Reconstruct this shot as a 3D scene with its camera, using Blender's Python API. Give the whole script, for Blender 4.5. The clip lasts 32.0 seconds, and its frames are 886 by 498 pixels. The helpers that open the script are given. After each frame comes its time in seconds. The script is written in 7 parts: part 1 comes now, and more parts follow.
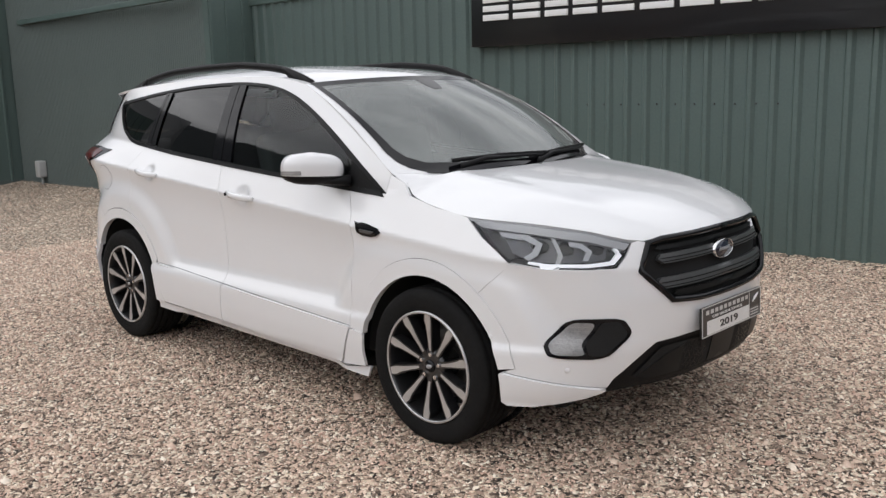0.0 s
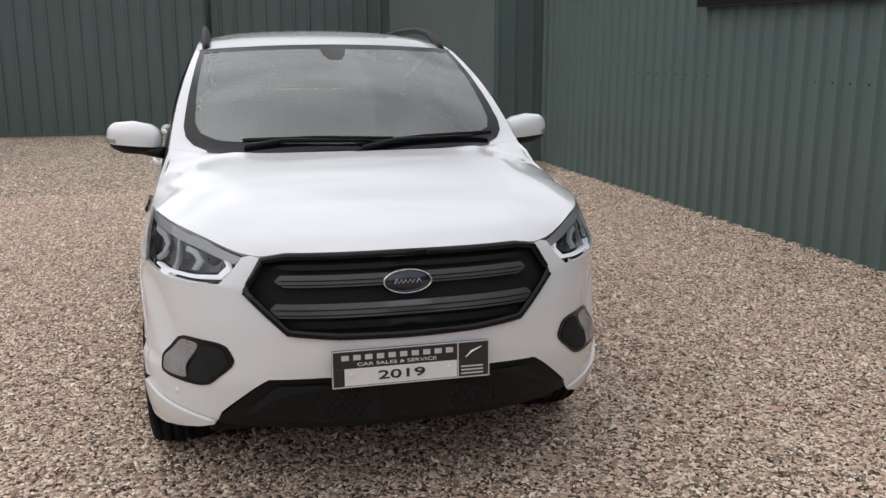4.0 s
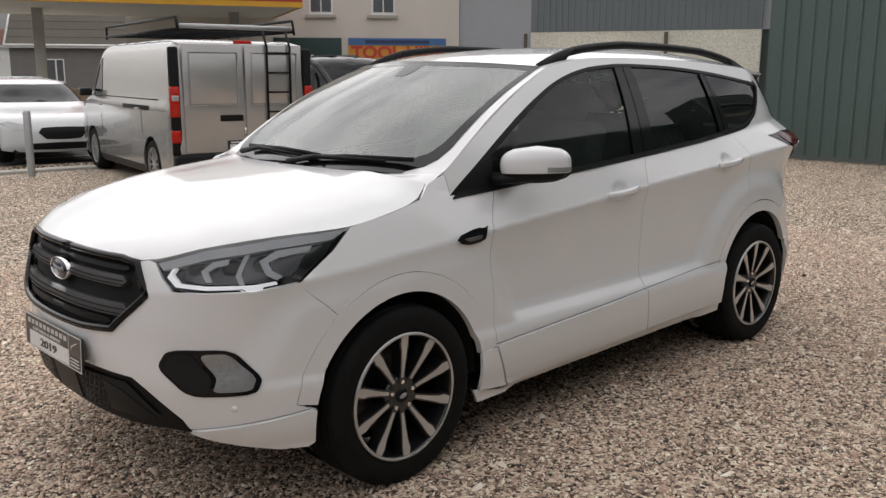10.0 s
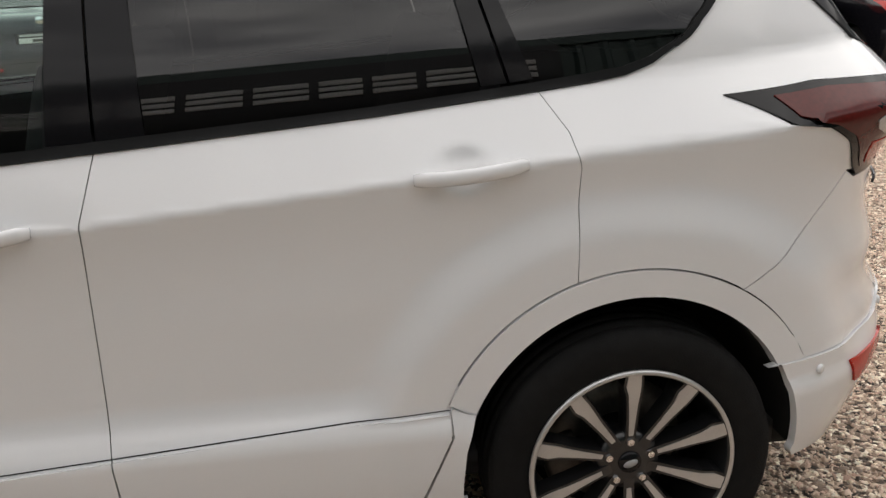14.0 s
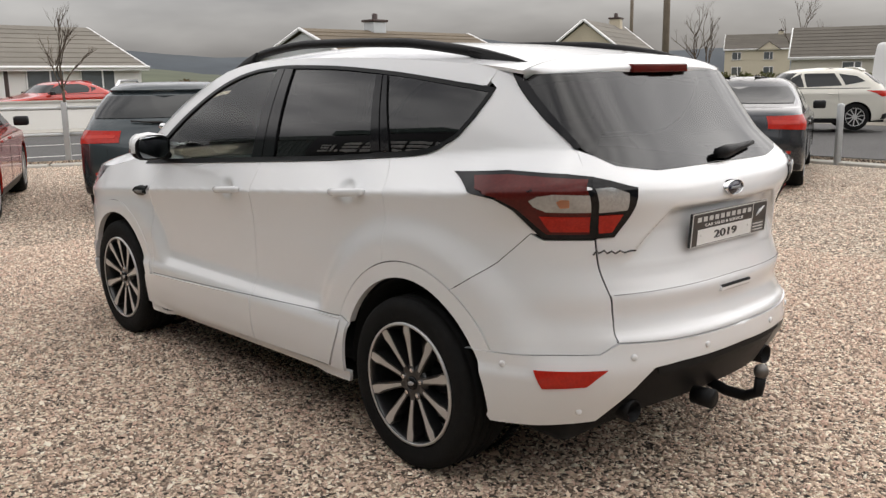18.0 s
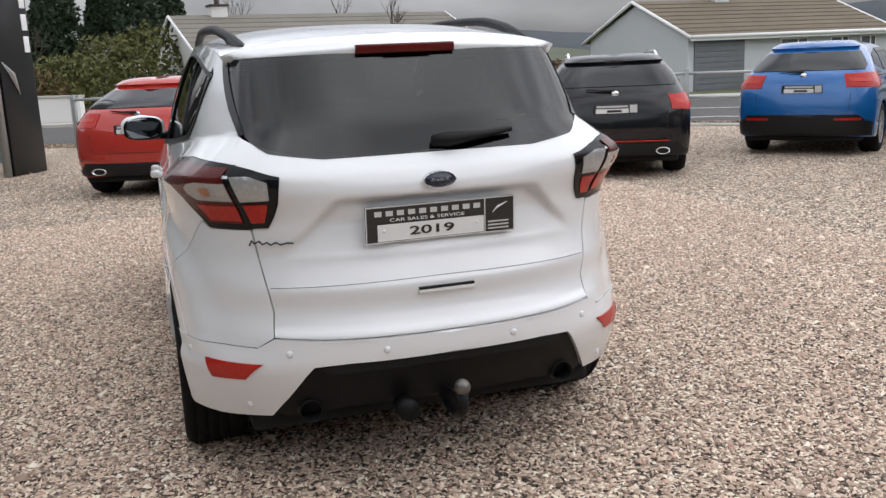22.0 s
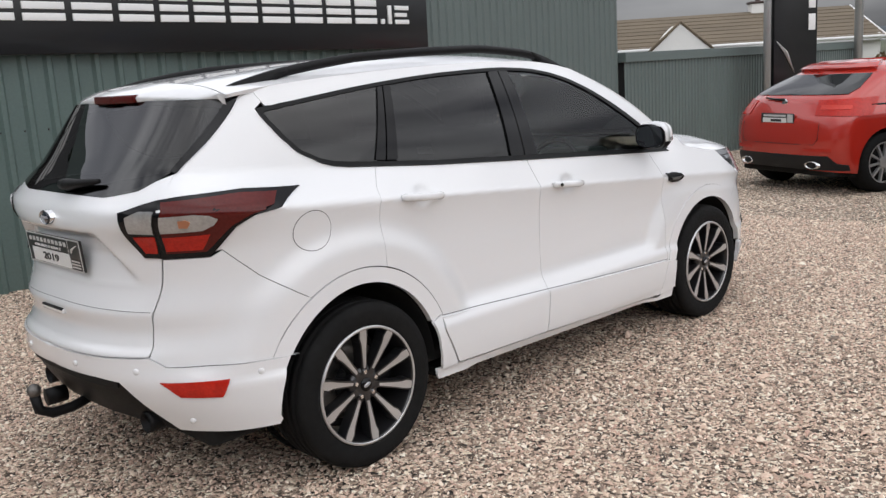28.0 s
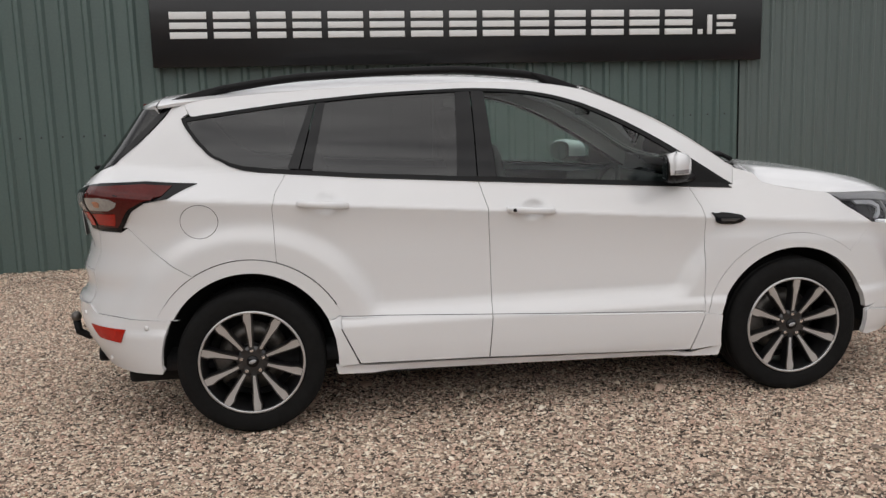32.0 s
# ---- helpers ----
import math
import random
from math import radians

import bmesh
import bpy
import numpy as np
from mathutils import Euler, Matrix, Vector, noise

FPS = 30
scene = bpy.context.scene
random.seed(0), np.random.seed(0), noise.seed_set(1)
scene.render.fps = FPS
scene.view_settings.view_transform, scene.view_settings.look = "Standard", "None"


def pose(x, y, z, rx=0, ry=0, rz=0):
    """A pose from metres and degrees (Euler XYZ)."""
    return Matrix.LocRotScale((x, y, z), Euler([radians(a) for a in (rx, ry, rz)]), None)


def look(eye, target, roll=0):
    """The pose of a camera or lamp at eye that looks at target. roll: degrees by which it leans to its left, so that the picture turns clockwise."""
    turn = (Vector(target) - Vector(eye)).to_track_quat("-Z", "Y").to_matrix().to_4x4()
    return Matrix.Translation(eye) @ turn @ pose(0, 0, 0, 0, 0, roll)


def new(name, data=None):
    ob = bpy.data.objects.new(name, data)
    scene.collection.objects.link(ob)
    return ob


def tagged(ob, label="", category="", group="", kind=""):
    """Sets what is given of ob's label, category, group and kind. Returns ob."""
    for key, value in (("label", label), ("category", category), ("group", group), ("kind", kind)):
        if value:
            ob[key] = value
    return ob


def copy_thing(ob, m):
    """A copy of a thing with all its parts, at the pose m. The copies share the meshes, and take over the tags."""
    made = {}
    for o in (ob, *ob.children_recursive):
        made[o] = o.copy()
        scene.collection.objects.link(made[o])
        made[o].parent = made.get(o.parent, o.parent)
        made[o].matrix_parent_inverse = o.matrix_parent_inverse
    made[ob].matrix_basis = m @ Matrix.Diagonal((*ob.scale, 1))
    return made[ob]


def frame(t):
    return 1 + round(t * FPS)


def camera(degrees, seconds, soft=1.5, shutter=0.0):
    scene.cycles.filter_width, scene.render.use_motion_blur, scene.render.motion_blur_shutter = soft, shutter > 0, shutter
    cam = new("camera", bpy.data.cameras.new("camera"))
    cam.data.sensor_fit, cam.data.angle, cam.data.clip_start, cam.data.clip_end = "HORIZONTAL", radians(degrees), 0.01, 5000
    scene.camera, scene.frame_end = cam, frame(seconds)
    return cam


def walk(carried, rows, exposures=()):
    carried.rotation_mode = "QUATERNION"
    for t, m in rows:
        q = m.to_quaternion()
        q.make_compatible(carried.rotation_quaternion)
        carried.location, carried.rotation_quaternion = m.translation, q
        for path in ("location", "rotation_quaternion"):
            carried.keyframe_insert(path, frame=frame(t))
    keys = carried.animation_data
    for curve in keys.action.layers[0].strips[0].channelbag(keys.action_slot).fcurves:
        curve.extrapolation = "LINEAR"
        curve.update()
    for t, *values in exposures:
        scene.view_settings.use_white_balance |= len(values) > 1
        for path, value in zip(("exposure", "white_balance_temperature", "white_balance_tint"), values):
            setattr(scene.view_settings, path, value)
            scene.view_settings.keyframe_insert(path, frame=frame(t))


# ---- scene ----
cam = camera(52.74, 32.0, 1.4)
PATH = [
    (0.0, 3.967, -3.456, 1.526, 79.70, 1.45, 43.93),
    (0.5, 4.138, -3.152, 1.506, 79.44, 1.55, 46.99),
    (1.0, 4.312, -2.814, 1.513, 79.05, 1.82, 50.33),
    (1.5, 4.507, -2.456, 1.538, 79.06, 1.23, 55.45),
    (2.0, 4.503, -2.070, 1.524, 78.96, 1.32, 58.25),
    (2.5, 4.552, -1.719, 1.534, 78.61, 1.74, 61.17),
    (4.5, 5.051, -0.163, 1.575, 77.33, -0.15, 81.55),
    (5.0, 4.998, 0.276, 1.579, 77.68, 0.35, 87.22),
    (5.5, 5.030, 0.772, 1.560, 77.82, 1.00, 92.74),
    (6.0, 4.976, 1.205, 1.550, 78.57, 1.11, 97.72),
    (6.5, 4.875, 1.598, 1.560, 78.83, 1.40, 103.03),
    (7.0, 4.848, 2.012, 1.561, 78.67, 0.24, 111.18),
    (7.5, 4.661, 2.264, 1.520, 78.57, 0.20, 114.31),
    (8.0, 4.404, 2.510, 1.525, 78.06, 0.03, 117.75),
    (8.5, 4.178, 2.815, 1.527, 78.12, 0.15, 124.47),
    (9.0, 3.864, 2.977, 1.499, 78.91, -0.27, 127.88),
    (9.5, 3.654, 3.120, 1.526, 78.92, -0.46, 131.25),
    (10.0, 3.441, 3.257, 1.531, 78.86, -0.16, 136.17),
    (10.5, 3.059, 3.211, 1.478, 78.97, 0.27, 137.58),
    (11.0, 2.626, 3.186, 1.463, 77.98, 1.01, 139.20),
    (11.5, 2.129, 3.162, 1.491, 77.58, 0.97, 144.55),
    (12.0, 1.591, 3.026, 1.507, 76.88, 0.63, 148.35),
    (12.5, 1.044, 2.935, 1.472, 76.80, 1.57, 155.48),
    (13.0, 0.466, 2.850, 1.448, 75.13, 0.82, 160.33),
    (13.5, -0.126, 2.715, 1.476, 72.74, -0.43, 161.03),
    (14.0, -0.685, 2.612, 1.486, 71.77, 1.76, 171.78),
    (14.5, -1.178, 2.390, 1.452, 68.95, 2.77, 184.87),
    (16.5, -3.035, 2.715, 1.445, 76.89, -0.25, 222.30),
    (17.0, -3.386, 2.850, 1.464, 77.11, 0.78, 226.70),
    (17.5, -3.721, 2.898, 1.498, 78.23, -0.13, 227.43),
    (18.0, -3.890, 2.997, 1.528, 78.91, 0.83, 227.57),
    (18.5, -4.014, 3.029, 1.538, 79.22, 0.69, 228.11),
    (19.0, -4.209, 2.851, 1.531, 79.23, 1.37, 230.85),
    (19.5, -4.354, 2.595, 1.512, 78.98, 1.67, 233.21),
    (20.0, -4.461, 2.307, 1.509, 79.01, 0.15, 235.66),
    (20.5, -4.668, 1.962, 1.508, 79.22, 2.35, 240.90),
    (21.0, -4.771, 1.645, 1.499, 78.72, 2.75, 245.06),
    (21.5, -4.827, 1.270, 1.499, 78.91, 2.07, 248.26),
    (22.0, -4.996, 0.885, 1.488, 78.08, 2.50, 251.95),
    (22.5, -5.047, 0.455, 1.478, 77.56, 2.78, 257.39),
    (23.0, -5.102, -0.044, 1.482, 77.76, 2.17, 263.68),
    (23.5, -5.162, -0.511, 1.522, 77.58, 3.02, 275.30),
    (24.0, -5.031, -0.941, 1.491, 77.19, 1.58, 277.82),
    (24.5, -4.955, -1.431, 1.479, 77.20, 2.87, 283.74),
    (25.0, -4.864, -1.840, 1.520, 77.73, 3.11, 287.75),
    (25.5, -4.669, -2.236, 1.540, 78.31, 1.92, 291.61),
    (26.0, -4.554, -2.672, 1.528, 79.48, 2.17, 302.31),
    (26.5, -4.298, -3.006, 1.498, 80.20, 3.05, 305.52),
    (28.5, -3.236, -3.773, 1.572, 79.07, 2.64, 321.00),
    (29.0, -2.948, -3.977, 1.534, 79.90, 1.99, 326.88),
    (29.5, -2.625, -4.140, 1.471, 80.62, 3.77, 330.84),
    (30.0, -2.310, -4.360, 1.461, 80.97, 4.24, 333.74),
    (30.5, -1.990, -4.600, 1.472, 80.59, 4.29, 337.35),
    (31.0, -1.608, -4.654, 1.455, 80.67, 3.09, 341.37),
    (31.5, -1.291, -4.792, 1.469, 80.68, 2.42, 345.12),
    (32.0, -1.002, -4.991, 1.500, 80.85, 1.83, 351.82),
]
LEVELS = [(0, 0.41, 6450), (5, 0.33, 6450), (9, 0.38, 6750), (11, 0.45, 6700), (13, 0.56, 7050), (14, 0.74, 6900), (17, 0.74, 6850), (19, 0.79, 6700), (21, 0.72, 6400), (24, 0.65, 6250), (26, 0.60, 6250), (29, 0.47, 6450), (31, 0.20, 6550), (32, 0.15, 6700)]
walk(cam, [(t, pose(*r)) for t, *r in PATH], [(t, stops, kelvin, 10) for t, stops, kelvin in LEVELS])

# ---- light: an overcast spring sky ----
world = bpy.data.worlds.new("overcast_sky")
scene.world = world
world.use_nodes = True
nt = world.node_tree
nt.nodes.clear()
sky = nt.nodes.new("ShaderNodeTexSky")
sky.sky_type, sky.sun_disc, sky.sun_elevation, sky.sun_rotation = "NISHITA", False, radians(38), radians(150)
coords, warp = nt.nodes.new("ShaderNodeTexCoord"), nt.nodes.new("ShaderNodeMapping")
warp.inputs["Scale"].default_value = (1.3, 1.3, 4.6)
cloud, ramp = nt.nodes.new("ShaderNodeTexNoise"), nt.nodes.new("ShaderNodeValToRGB")
cloud.inputs["Scale"].default_value, cloud.inputs["Detail"].default_value, cloud.inputs["Roughness"].default_value = 1.9, 5.0, .50
ramp.color_ramp.elements[0].position, ramp.color_ramp.elements[0].color = .33, (4.2, 4.2, 4.5, 1)
ramp.color_ramp.elements[1].position, ramp.color_ramp.elements[1].color = .71, (12.6, 12.55, 12.7, 1)
blend, back, out = nt.nodes.new("ShaderNodeMixRGB"), nt.nodes.new("ShaderNodeBackground"), nt.nodes.new("ShaderNodeOutputWorld")
blend.inputs["Fac"].default_value = .90
back.inputs["Strength"].default_value = .085
nt.links.new(coords.outputs["Generated"], warp.inputs["Vector"])
nt.links.new(warp.outputs["Vector"], cloud.inputs["Vector"])
nt.links.new(cloud.outputs["Fac"], ramp.inputs["Fac"])
nt.links.new(sky.outputs["Color"], blend.inputs["Color1"])
nt.links.new(ramp.outputs["Color"], blend.inputs["Color2"])
sep, zen, scale = nt.nodes.new("ShaderNodeSeparateXYZ"), nt.nodes.new("ShaderNodeMapRange"), nt.nodes.new("ShaderNodeMixRGB")
zen.inputs["From Min"].default_value, zen.inputs["From Max"].default_value = 0.0, .36
zen.inputs["To Min"].default_value, zen.inputs["To Max"].default_value = .14, 1.22
scale.blend_type, scale.inputs["Fac"].default_value = "MULTIPLY", 1
nt.links.new(coords.outputs["Generated"], sep.inputs["Vector"])
nt.links.new(sep.outputs["Z"], zen.inputs["Value"])
nt.links.new(blend.outputs["Color"], scale.inputs["Color1"])
nt.links.new(zen.outputs["Result"], scale.inputs["Color2"])
toward, lift, brighter = nt.nodes.new("ShaderNodeVectorMath"), nt.nodes.new("ShaderNodeMapRange"), nt.nodes.new("ShaderNodeMixRGB")
toward.operation, toward.inputs[1].default_value = "DOT_PRODUCT", (-.36, -.86, .36)
lift.inputs["From Min"].default_value, lift.inputs["From Max"].default_value = .66, 1.0
lift.inputs["To Min"].default_value, lift.inputs["To Max"].default_value = 1.0, 1.5
brighter.blend_type, brighter.inputs["Fac"].default_value = "MULTIPLY", 1
nt.links.new(coords.outputs["Generated"], toward.inputs[0])
nt.links.new(toward.outputs["Value"], lift.inputs["Value"])
nt.links.new(scale.outputs["Color"], brighter.inputs["Color1"])
nt.links.new(lift.outputs["Result"], brighter.inputs["Color2"])
nt.links.new(brighter.outputs["Color"], back.inputs["Color"])
nt.links.new(back.outputs["Background"], out.inputs["Surface"])
sun_data = bpy.data.lights.new("sun", "SUN")
sun_data.energy, sun_data.angle, sun_data.color = .5, radians(110), (1.0, .97, .93)
sun = new("sun", sun_data)
sun.matrix_world = look((-6, -14, 14), (0, 0, 0))
tagged(sun, kind="structure")

# ---- materials ----
def shader(name):
    m = bpy.data.materials.new(name)
    m.use_nodes = True
    return m, m.node_tree, m.node_tree.nodes["Principled BSDF"]


def node(t, kind, **values):
    n = t.nodes.new(kind)
    for key, v in values.items():
        n.inputs[key.replace("_", " ")].default_value = v
    return n


def tint(c, k):
    return (min(1, c[0] * k), min(1, c[1] * k), min(1, c[2] * k), 1)


def surface(name, colour, rough=.5, metal=0.0, coat=0.0, vary=.15, fine=60.0, coarse=2.5, bump=0.0, bump_scale=120.0, rand=0.0, spec=.5):
    """A painted, plastic, metal or mineral surface: colour varied by grain and by broad stains, with fine relief."""
    m, t, b = shader(name)
    b.inputs["Roughness"].default_value, b.inputs["Metallic"].default_value = rough, metal
    b.inputs["Coat Weight"].default_value, b.inputs["Coat Roughness"].default_value = coat, .04
    b.inputs["Specular IOR Level"].default_value = spec
    pos = t.nodes.new("ShaderNodeTexCoord")
    grain, stain = node(t, "ShaderNodeTexNoise", Scale=fine, Detail=3.0), node(t, "ShaderNodeTexNoise", Scale=coarse, Detail=5.0)
    for n in (grain, stain):
        t.links.new(pos.outputs["Object"], n.inputs["Vector"])
    add = t.nodes.new("ShaderNodeMath")
    add.operation = "ADD"
    t.links.new(grain.outputs["Fac"], add.inputs[0])
    t.links.new(stain.outputs["Fac"], add.inputs[1])
    level = add
    if rand:
        info, mul, more = t.nodes.new("ShaderNodeObjectInfo"), t.nodes.new("ShaderNodeMath"), t.nodes.new("ShaderNodeMath")
        mul.operation, mul.inputs[1].default_value, more.operation = "MULTIPLY_ADD", rand, "ADD"
        mul.inputs[2].default_value = -rand / 2
        t.links.new(info.outputs["Random"], mul.inputs[0])
        t.links.new(mul.outputs[0], more.inputs[0])
        t.links.new(add.outputs[0], more.inputs[1])
        level = more
    r = t.nodes.new("ShaderNodeValToRGB")
    r.color_ramp.elements[0].position, r.color_ramp.elements[1].position = .25, .75
    r.color_ramp.elements[0].color, r.color_ramp.elements[1].color = tint(colour, 1 - vary), tint(colour, 1 + vary)
    half = t.nodes.new("ShaderNodeMath")
    half.operation, half.inputs[1].default_value = "MULTIPLY", .5
    t.links.new(level.outputs[0], half.inputs[0])
    t.links.new(half.outputs[0], r.inputs["Fac"])
    t.links.new(r.outputs["Color"], b.inputs["Base Color"])
    if bump:
        bn, bp = node(t, "ShaderNodeTexNoise", Scale=bump_scale, Detail=4.0), node(t, "ShaderNodeBump", Strength=bump, Distance=.01)
        t.links.new(pos.outputs["Object"], bn.inputs["Vector"])
        t.links.new(bn.outputs["Fac"], bp.inputs["Height"])
        t.links.new(bp.outputs["Normal"], b.inputs["Normal"])
    return m


def glass(name, colour, gloss=.0, ior=1.5, haze=0.0):
    """Thin tinted pane: clear through, with a Fresnel gloss."""
    m = bpy.data.materials.new(name)
    m.use_nodes = True
    t = m.node_tree
    t.nodes.clear()
    clear, shine, mix, fres, o = (t.nodes.new("ShaderNode" + k) for k in ("BsdfTransparent", "BsdfGlossy", "MixShader", "Fresnel", "OutputMaterial"))
    clear.inputs["Color"].default_value = (*colour, 1)
    shine.inputs["Roughness"].default_value = gloss
    fres.inputs["IOR"].default_value = ior
    t.links.new(fres.outputs[0], mix.inputs[0])
    through_pane = clear
    # haze mixes in a pale diffuse colour, painted for the reflected sky
    if haze:
        sheen_mix, sky_sheen = t.nodes.new("ShaderNodeMixShader"), t.nodes.new("ShaderNodeBsdfDiffuse")
        spots = node(t, "ShaderNodeTexNoise", Scale=2.2, Detail=4.0)
        level = t.nodes.new("ShaderNodeMapRange")
        level.inputs["To Min"].default_value, level.inputs["To Max"].default_value = haze * .7, haze * 1.3
        sky_sheen.inputs["Color"].default_value = (.72, .78, .75, 1)
        t.links.new(spots.outputs["Fac"], level.inputs["Value"])
        t.links.new(level.outputs["Result"], sheen_mix.inputs[0])
        t.links.new(clear.outputs[0], sheen_mix.inputs[1])
        t.links.new(sky_sheen.outputs[0], sheen_mix.inputs[2])
        through_pane = sheen_mix
    t.links.new(through_pane.outputs[0], mix.inputs[1])
    t.links.new(shine.outputs[0], mix.inputs[2])
    t.links.new(mix.outputs[0], o.inputs["Surface"])
    return m


def glow(name, colour, strength):
    m, t, b = shader(name)
    b.inputs["Base Color"].default_value = (*colour, 1)
    b.inputs["Emission Color"].default_value, b.inputs["Emission Strength"].default_value = (*colour, 1), strength
    return m


WHITE = surface("white_car_paint", (.755, .76, .77), .24, 0, .9, .015, 300, 1.2)
BLACK_PLASTIC = surface("black_plastic", (.0065, .0065, .007), .5, 0, 0, .25, 200, 3, .15, 500, spec=.18)
GLOSS_BLACK = surface("gloss_black", (.005, .005, .006), .10, 0, .05, .2, 200, 3, spec=.25)
DARK_TRIM = surface("dark_trim", (.009, .0095, .010), .38, 0, 0, .2, 200, 3, spec=.18)
RUBBER = surface("tyre_rubber", (.010, .010, .010), .8, 0, 0, .4, 40, 6, .3, 300, spec=.14)
MACHINED = surface("machined_alloy", (.56, .56, .56), .34, .7, .1, .10, 300, 5)
RIM_BLACK = surface("black_alloy_paint", (.012, .012, .013), .3, 0, .5, .2, 200, 4)
DISC = surface("brake_disc_steel", (.16, .15, .14), .45, .8, 0, .3, 90, 10)
CHROME = surface("chrome", (.78, .78, .79), .1, 1, 0, .03, 200, 4)
GREY_GRILLE = surface("graphite_grille_bar", (.085, .088, .09), .32, .25, .3, .1, 200, 4)
LINER = surface("dark_liner", (.006, .006, .006), .9, 0, 0, .3, 50, 4)
CABIN = surface("dark_cabin_fabric", (.022, .022, .024), .85, 0, 0, .3, 80, 5, .2, 300)
CABIN_GREY = surface("grey_headlining", (.42, .41, .39), .9, 0, 0, .1, 80, 5)
GLASS_CLEAR = glass("green_tinted_glass", (.70, .82, .78))
GLASS_SCREEN = glass("windscreen_glass", (.55, .66, .62), 0, 1.85, .20)
GLASS_DARK = glass("privacy_glass", (.075, .075, .07), 0, 1.66)
GLASS_LAMP = glass("lamp_lens", (.92, .93, .94))
RED_LENS = surface("red_lamp_lens", (.42, .016, .008), .14, 0, .05, .3, 120, 30, spec=.35)
SMOKED_RED = surface("smoked_red_lens", (.085, .009, .007), .12, 0, 0, .35, 90, 6, spec=.3)
CLEAR_LENS = surface("clear_lamp_lens", (.44, .44, .44), .16, .5, .3, .25, 90, 16, .2, 140)
FOG_LENS = surface("fog_lamp_lens", (.30, .30, .30), .18, .35, .4, .25, 90, 20, .2, 120)
AMBER = surface("amber_bulb", (.40, .16, .08), .3, 0, .5, .1)
BADGE_BLUE = surface("badge_blue", (.010, .014, .034), .2, 0, .4, .1)
PLATE_BLACK = surface("plate_black", (.015, .015, .016), .3, 0, .3, .1)
PLATE_SILVER = surface("plate_silver", (.58, .58, .57), .4, .1, .2, .06)
PLATE_WHITE = surface("plate_white", (.75, .75, .74), .4, 0, .2, .05)
SATIN = surface("satin_lamp_panel", (.42, .42, .43), .35, .2, .2, .05, 60, 9)
MIRROR = surface("mirror_glass", (.34, .36, .38), .02, 1, 0, .01)


# ---- mesh helpers ----
def part(name, bm, material, parent=None, label="", smooth=True, category="", kind="", group=""):
    me = bpy.data.meshes.new(name)
    bm.to_mesh(me)
    bm.free()
    if smooth:
        me.polygons.foreach_set("use_smooth", [True] * len(me.polygons))
    me.materials.append(material)
    ob = new(name, me)
    ob.parent = parent
    return tagged(ob, label, category, group, kind)


def thing(name, label, category, m=None, group="", kind=""):
    ob = new(name)
    ob.empty_display_size = .2
    if m is not None:
        ob.matrix_basis = m
    return tagged(ob, label, category, group, kind)


def add_box(bm, x0, x1, y0, y1, z0, z1, m=None):
    r = bmesh.ops.create_cube(bm, size=1, matrix=(m or Matrix()) @ Matrix.LocRotScale(((x0 + x1) / 2, (y0 + y1) / 2, (z0 + z1) / 2), None, (x1 - x0, y1 - y0, z1 - z0)))
    return r["verts"]


def box(x0, x1, y0, y1, z0, z1, bevel=0.0, seg=2):
    bm = bmesh.new()
    add_box(bm, x0, x1, y0, y1, z0, z1)
    if bevel:
        bmesh.ops.bevel(bm, geom=bm.edges[:], offset=bevel, segments=seg, affect="EDGES", profile=.6)
    return bm


def lathe(profile, steps=48, axis="y", bm=None, closed=False):
    """Turns (radius, height) pairs round an axis."""
    bm = bm or bmesh.new()
    rings = []
    for k in range(steps):
        a = 2 * math.pi * k / steps
        c, s = math.cos(a), math.sin(a)
        rings.append([bm.verts.new((r * c, h, r * s) if axis == "y" else (r * c, r * s, h) if axis == "z" else (h, r * c, r * s)) for r, h in profile])
    n = len(profile)
    for k in range(steps):
        a, b = rings[k], rings[(k + 1) % steps]
        for i in range(n if closed else n - 1):
            j = (i + 1) % n
            bm.faces.new((a[i], a[j], b[j], b[i]))
    bmesh.ops.recalc_face_normals(bm, faces=bm.faces)
    return bm


def tube(points, radius, sides=8, bm=None, flat=1.0):
    """A round bar along points; radius a number or one for each point."""
    bm = bm or bmesh.new()
    pts = [Vector(p) for p in points]
    rows = []
    for i, p in enumerate(pts):
        d = (pts[min(i + 1, len(pts) - 1)] - pts[max(i - 1, 0)]).normalized()
        side = d.cross(Vector((0, 0, 1)))
        side = side.normalized() if side.length > 1e-4 else Vector((1, 0, 0))
        up = side.cross(d)
        r = radius[i] if hasattr(radius, "__len__") else radius
        rows.append([bm.verts.new(p + side * (math.cos(2 * math.pi * k / sides) * r) + up * (math.sin(2 * math.pi * k / sides) * r * flat)) for k in range(sides)])
    for a, b in zip(rows, rows[1:]):
        for k in range(sides):
            bm.faces.new((a[k], a[(k + 1) % sides], b[(k + 1) % sides], b[k]))
    bm.faces.new(rows[0][::-1])
    bm.faces.new(rows[-1])
    return bm


def slab(outline, y0, y1, bm=None, axes="xz"):
    """A flat piece: an outline in two axes, pulled out along the third."""
    bm = bm or bmesh.new()

    def put(a, b, c):
        return {"xz": (a, c, b), "yz": (c, a, b), "xy": (a, b, c)}[axes]
    lo, hi = [bm.verts.new(put(*p, y0)) for p in outline], [bm.verts.new(put(*p, y1)) for p in outline]
    n = len(outline)
    bm.faces.new(lo)
    bm.faces.new(hi[::-1])
    for i in range(n):
        bm.faces.new((lo[i], hi[i], hi[(i + 1) % n], lo[(i + 1) % n]))
    bmesh.ops.recalc_face_normals(bm, faces=bm.faces)
    return bm


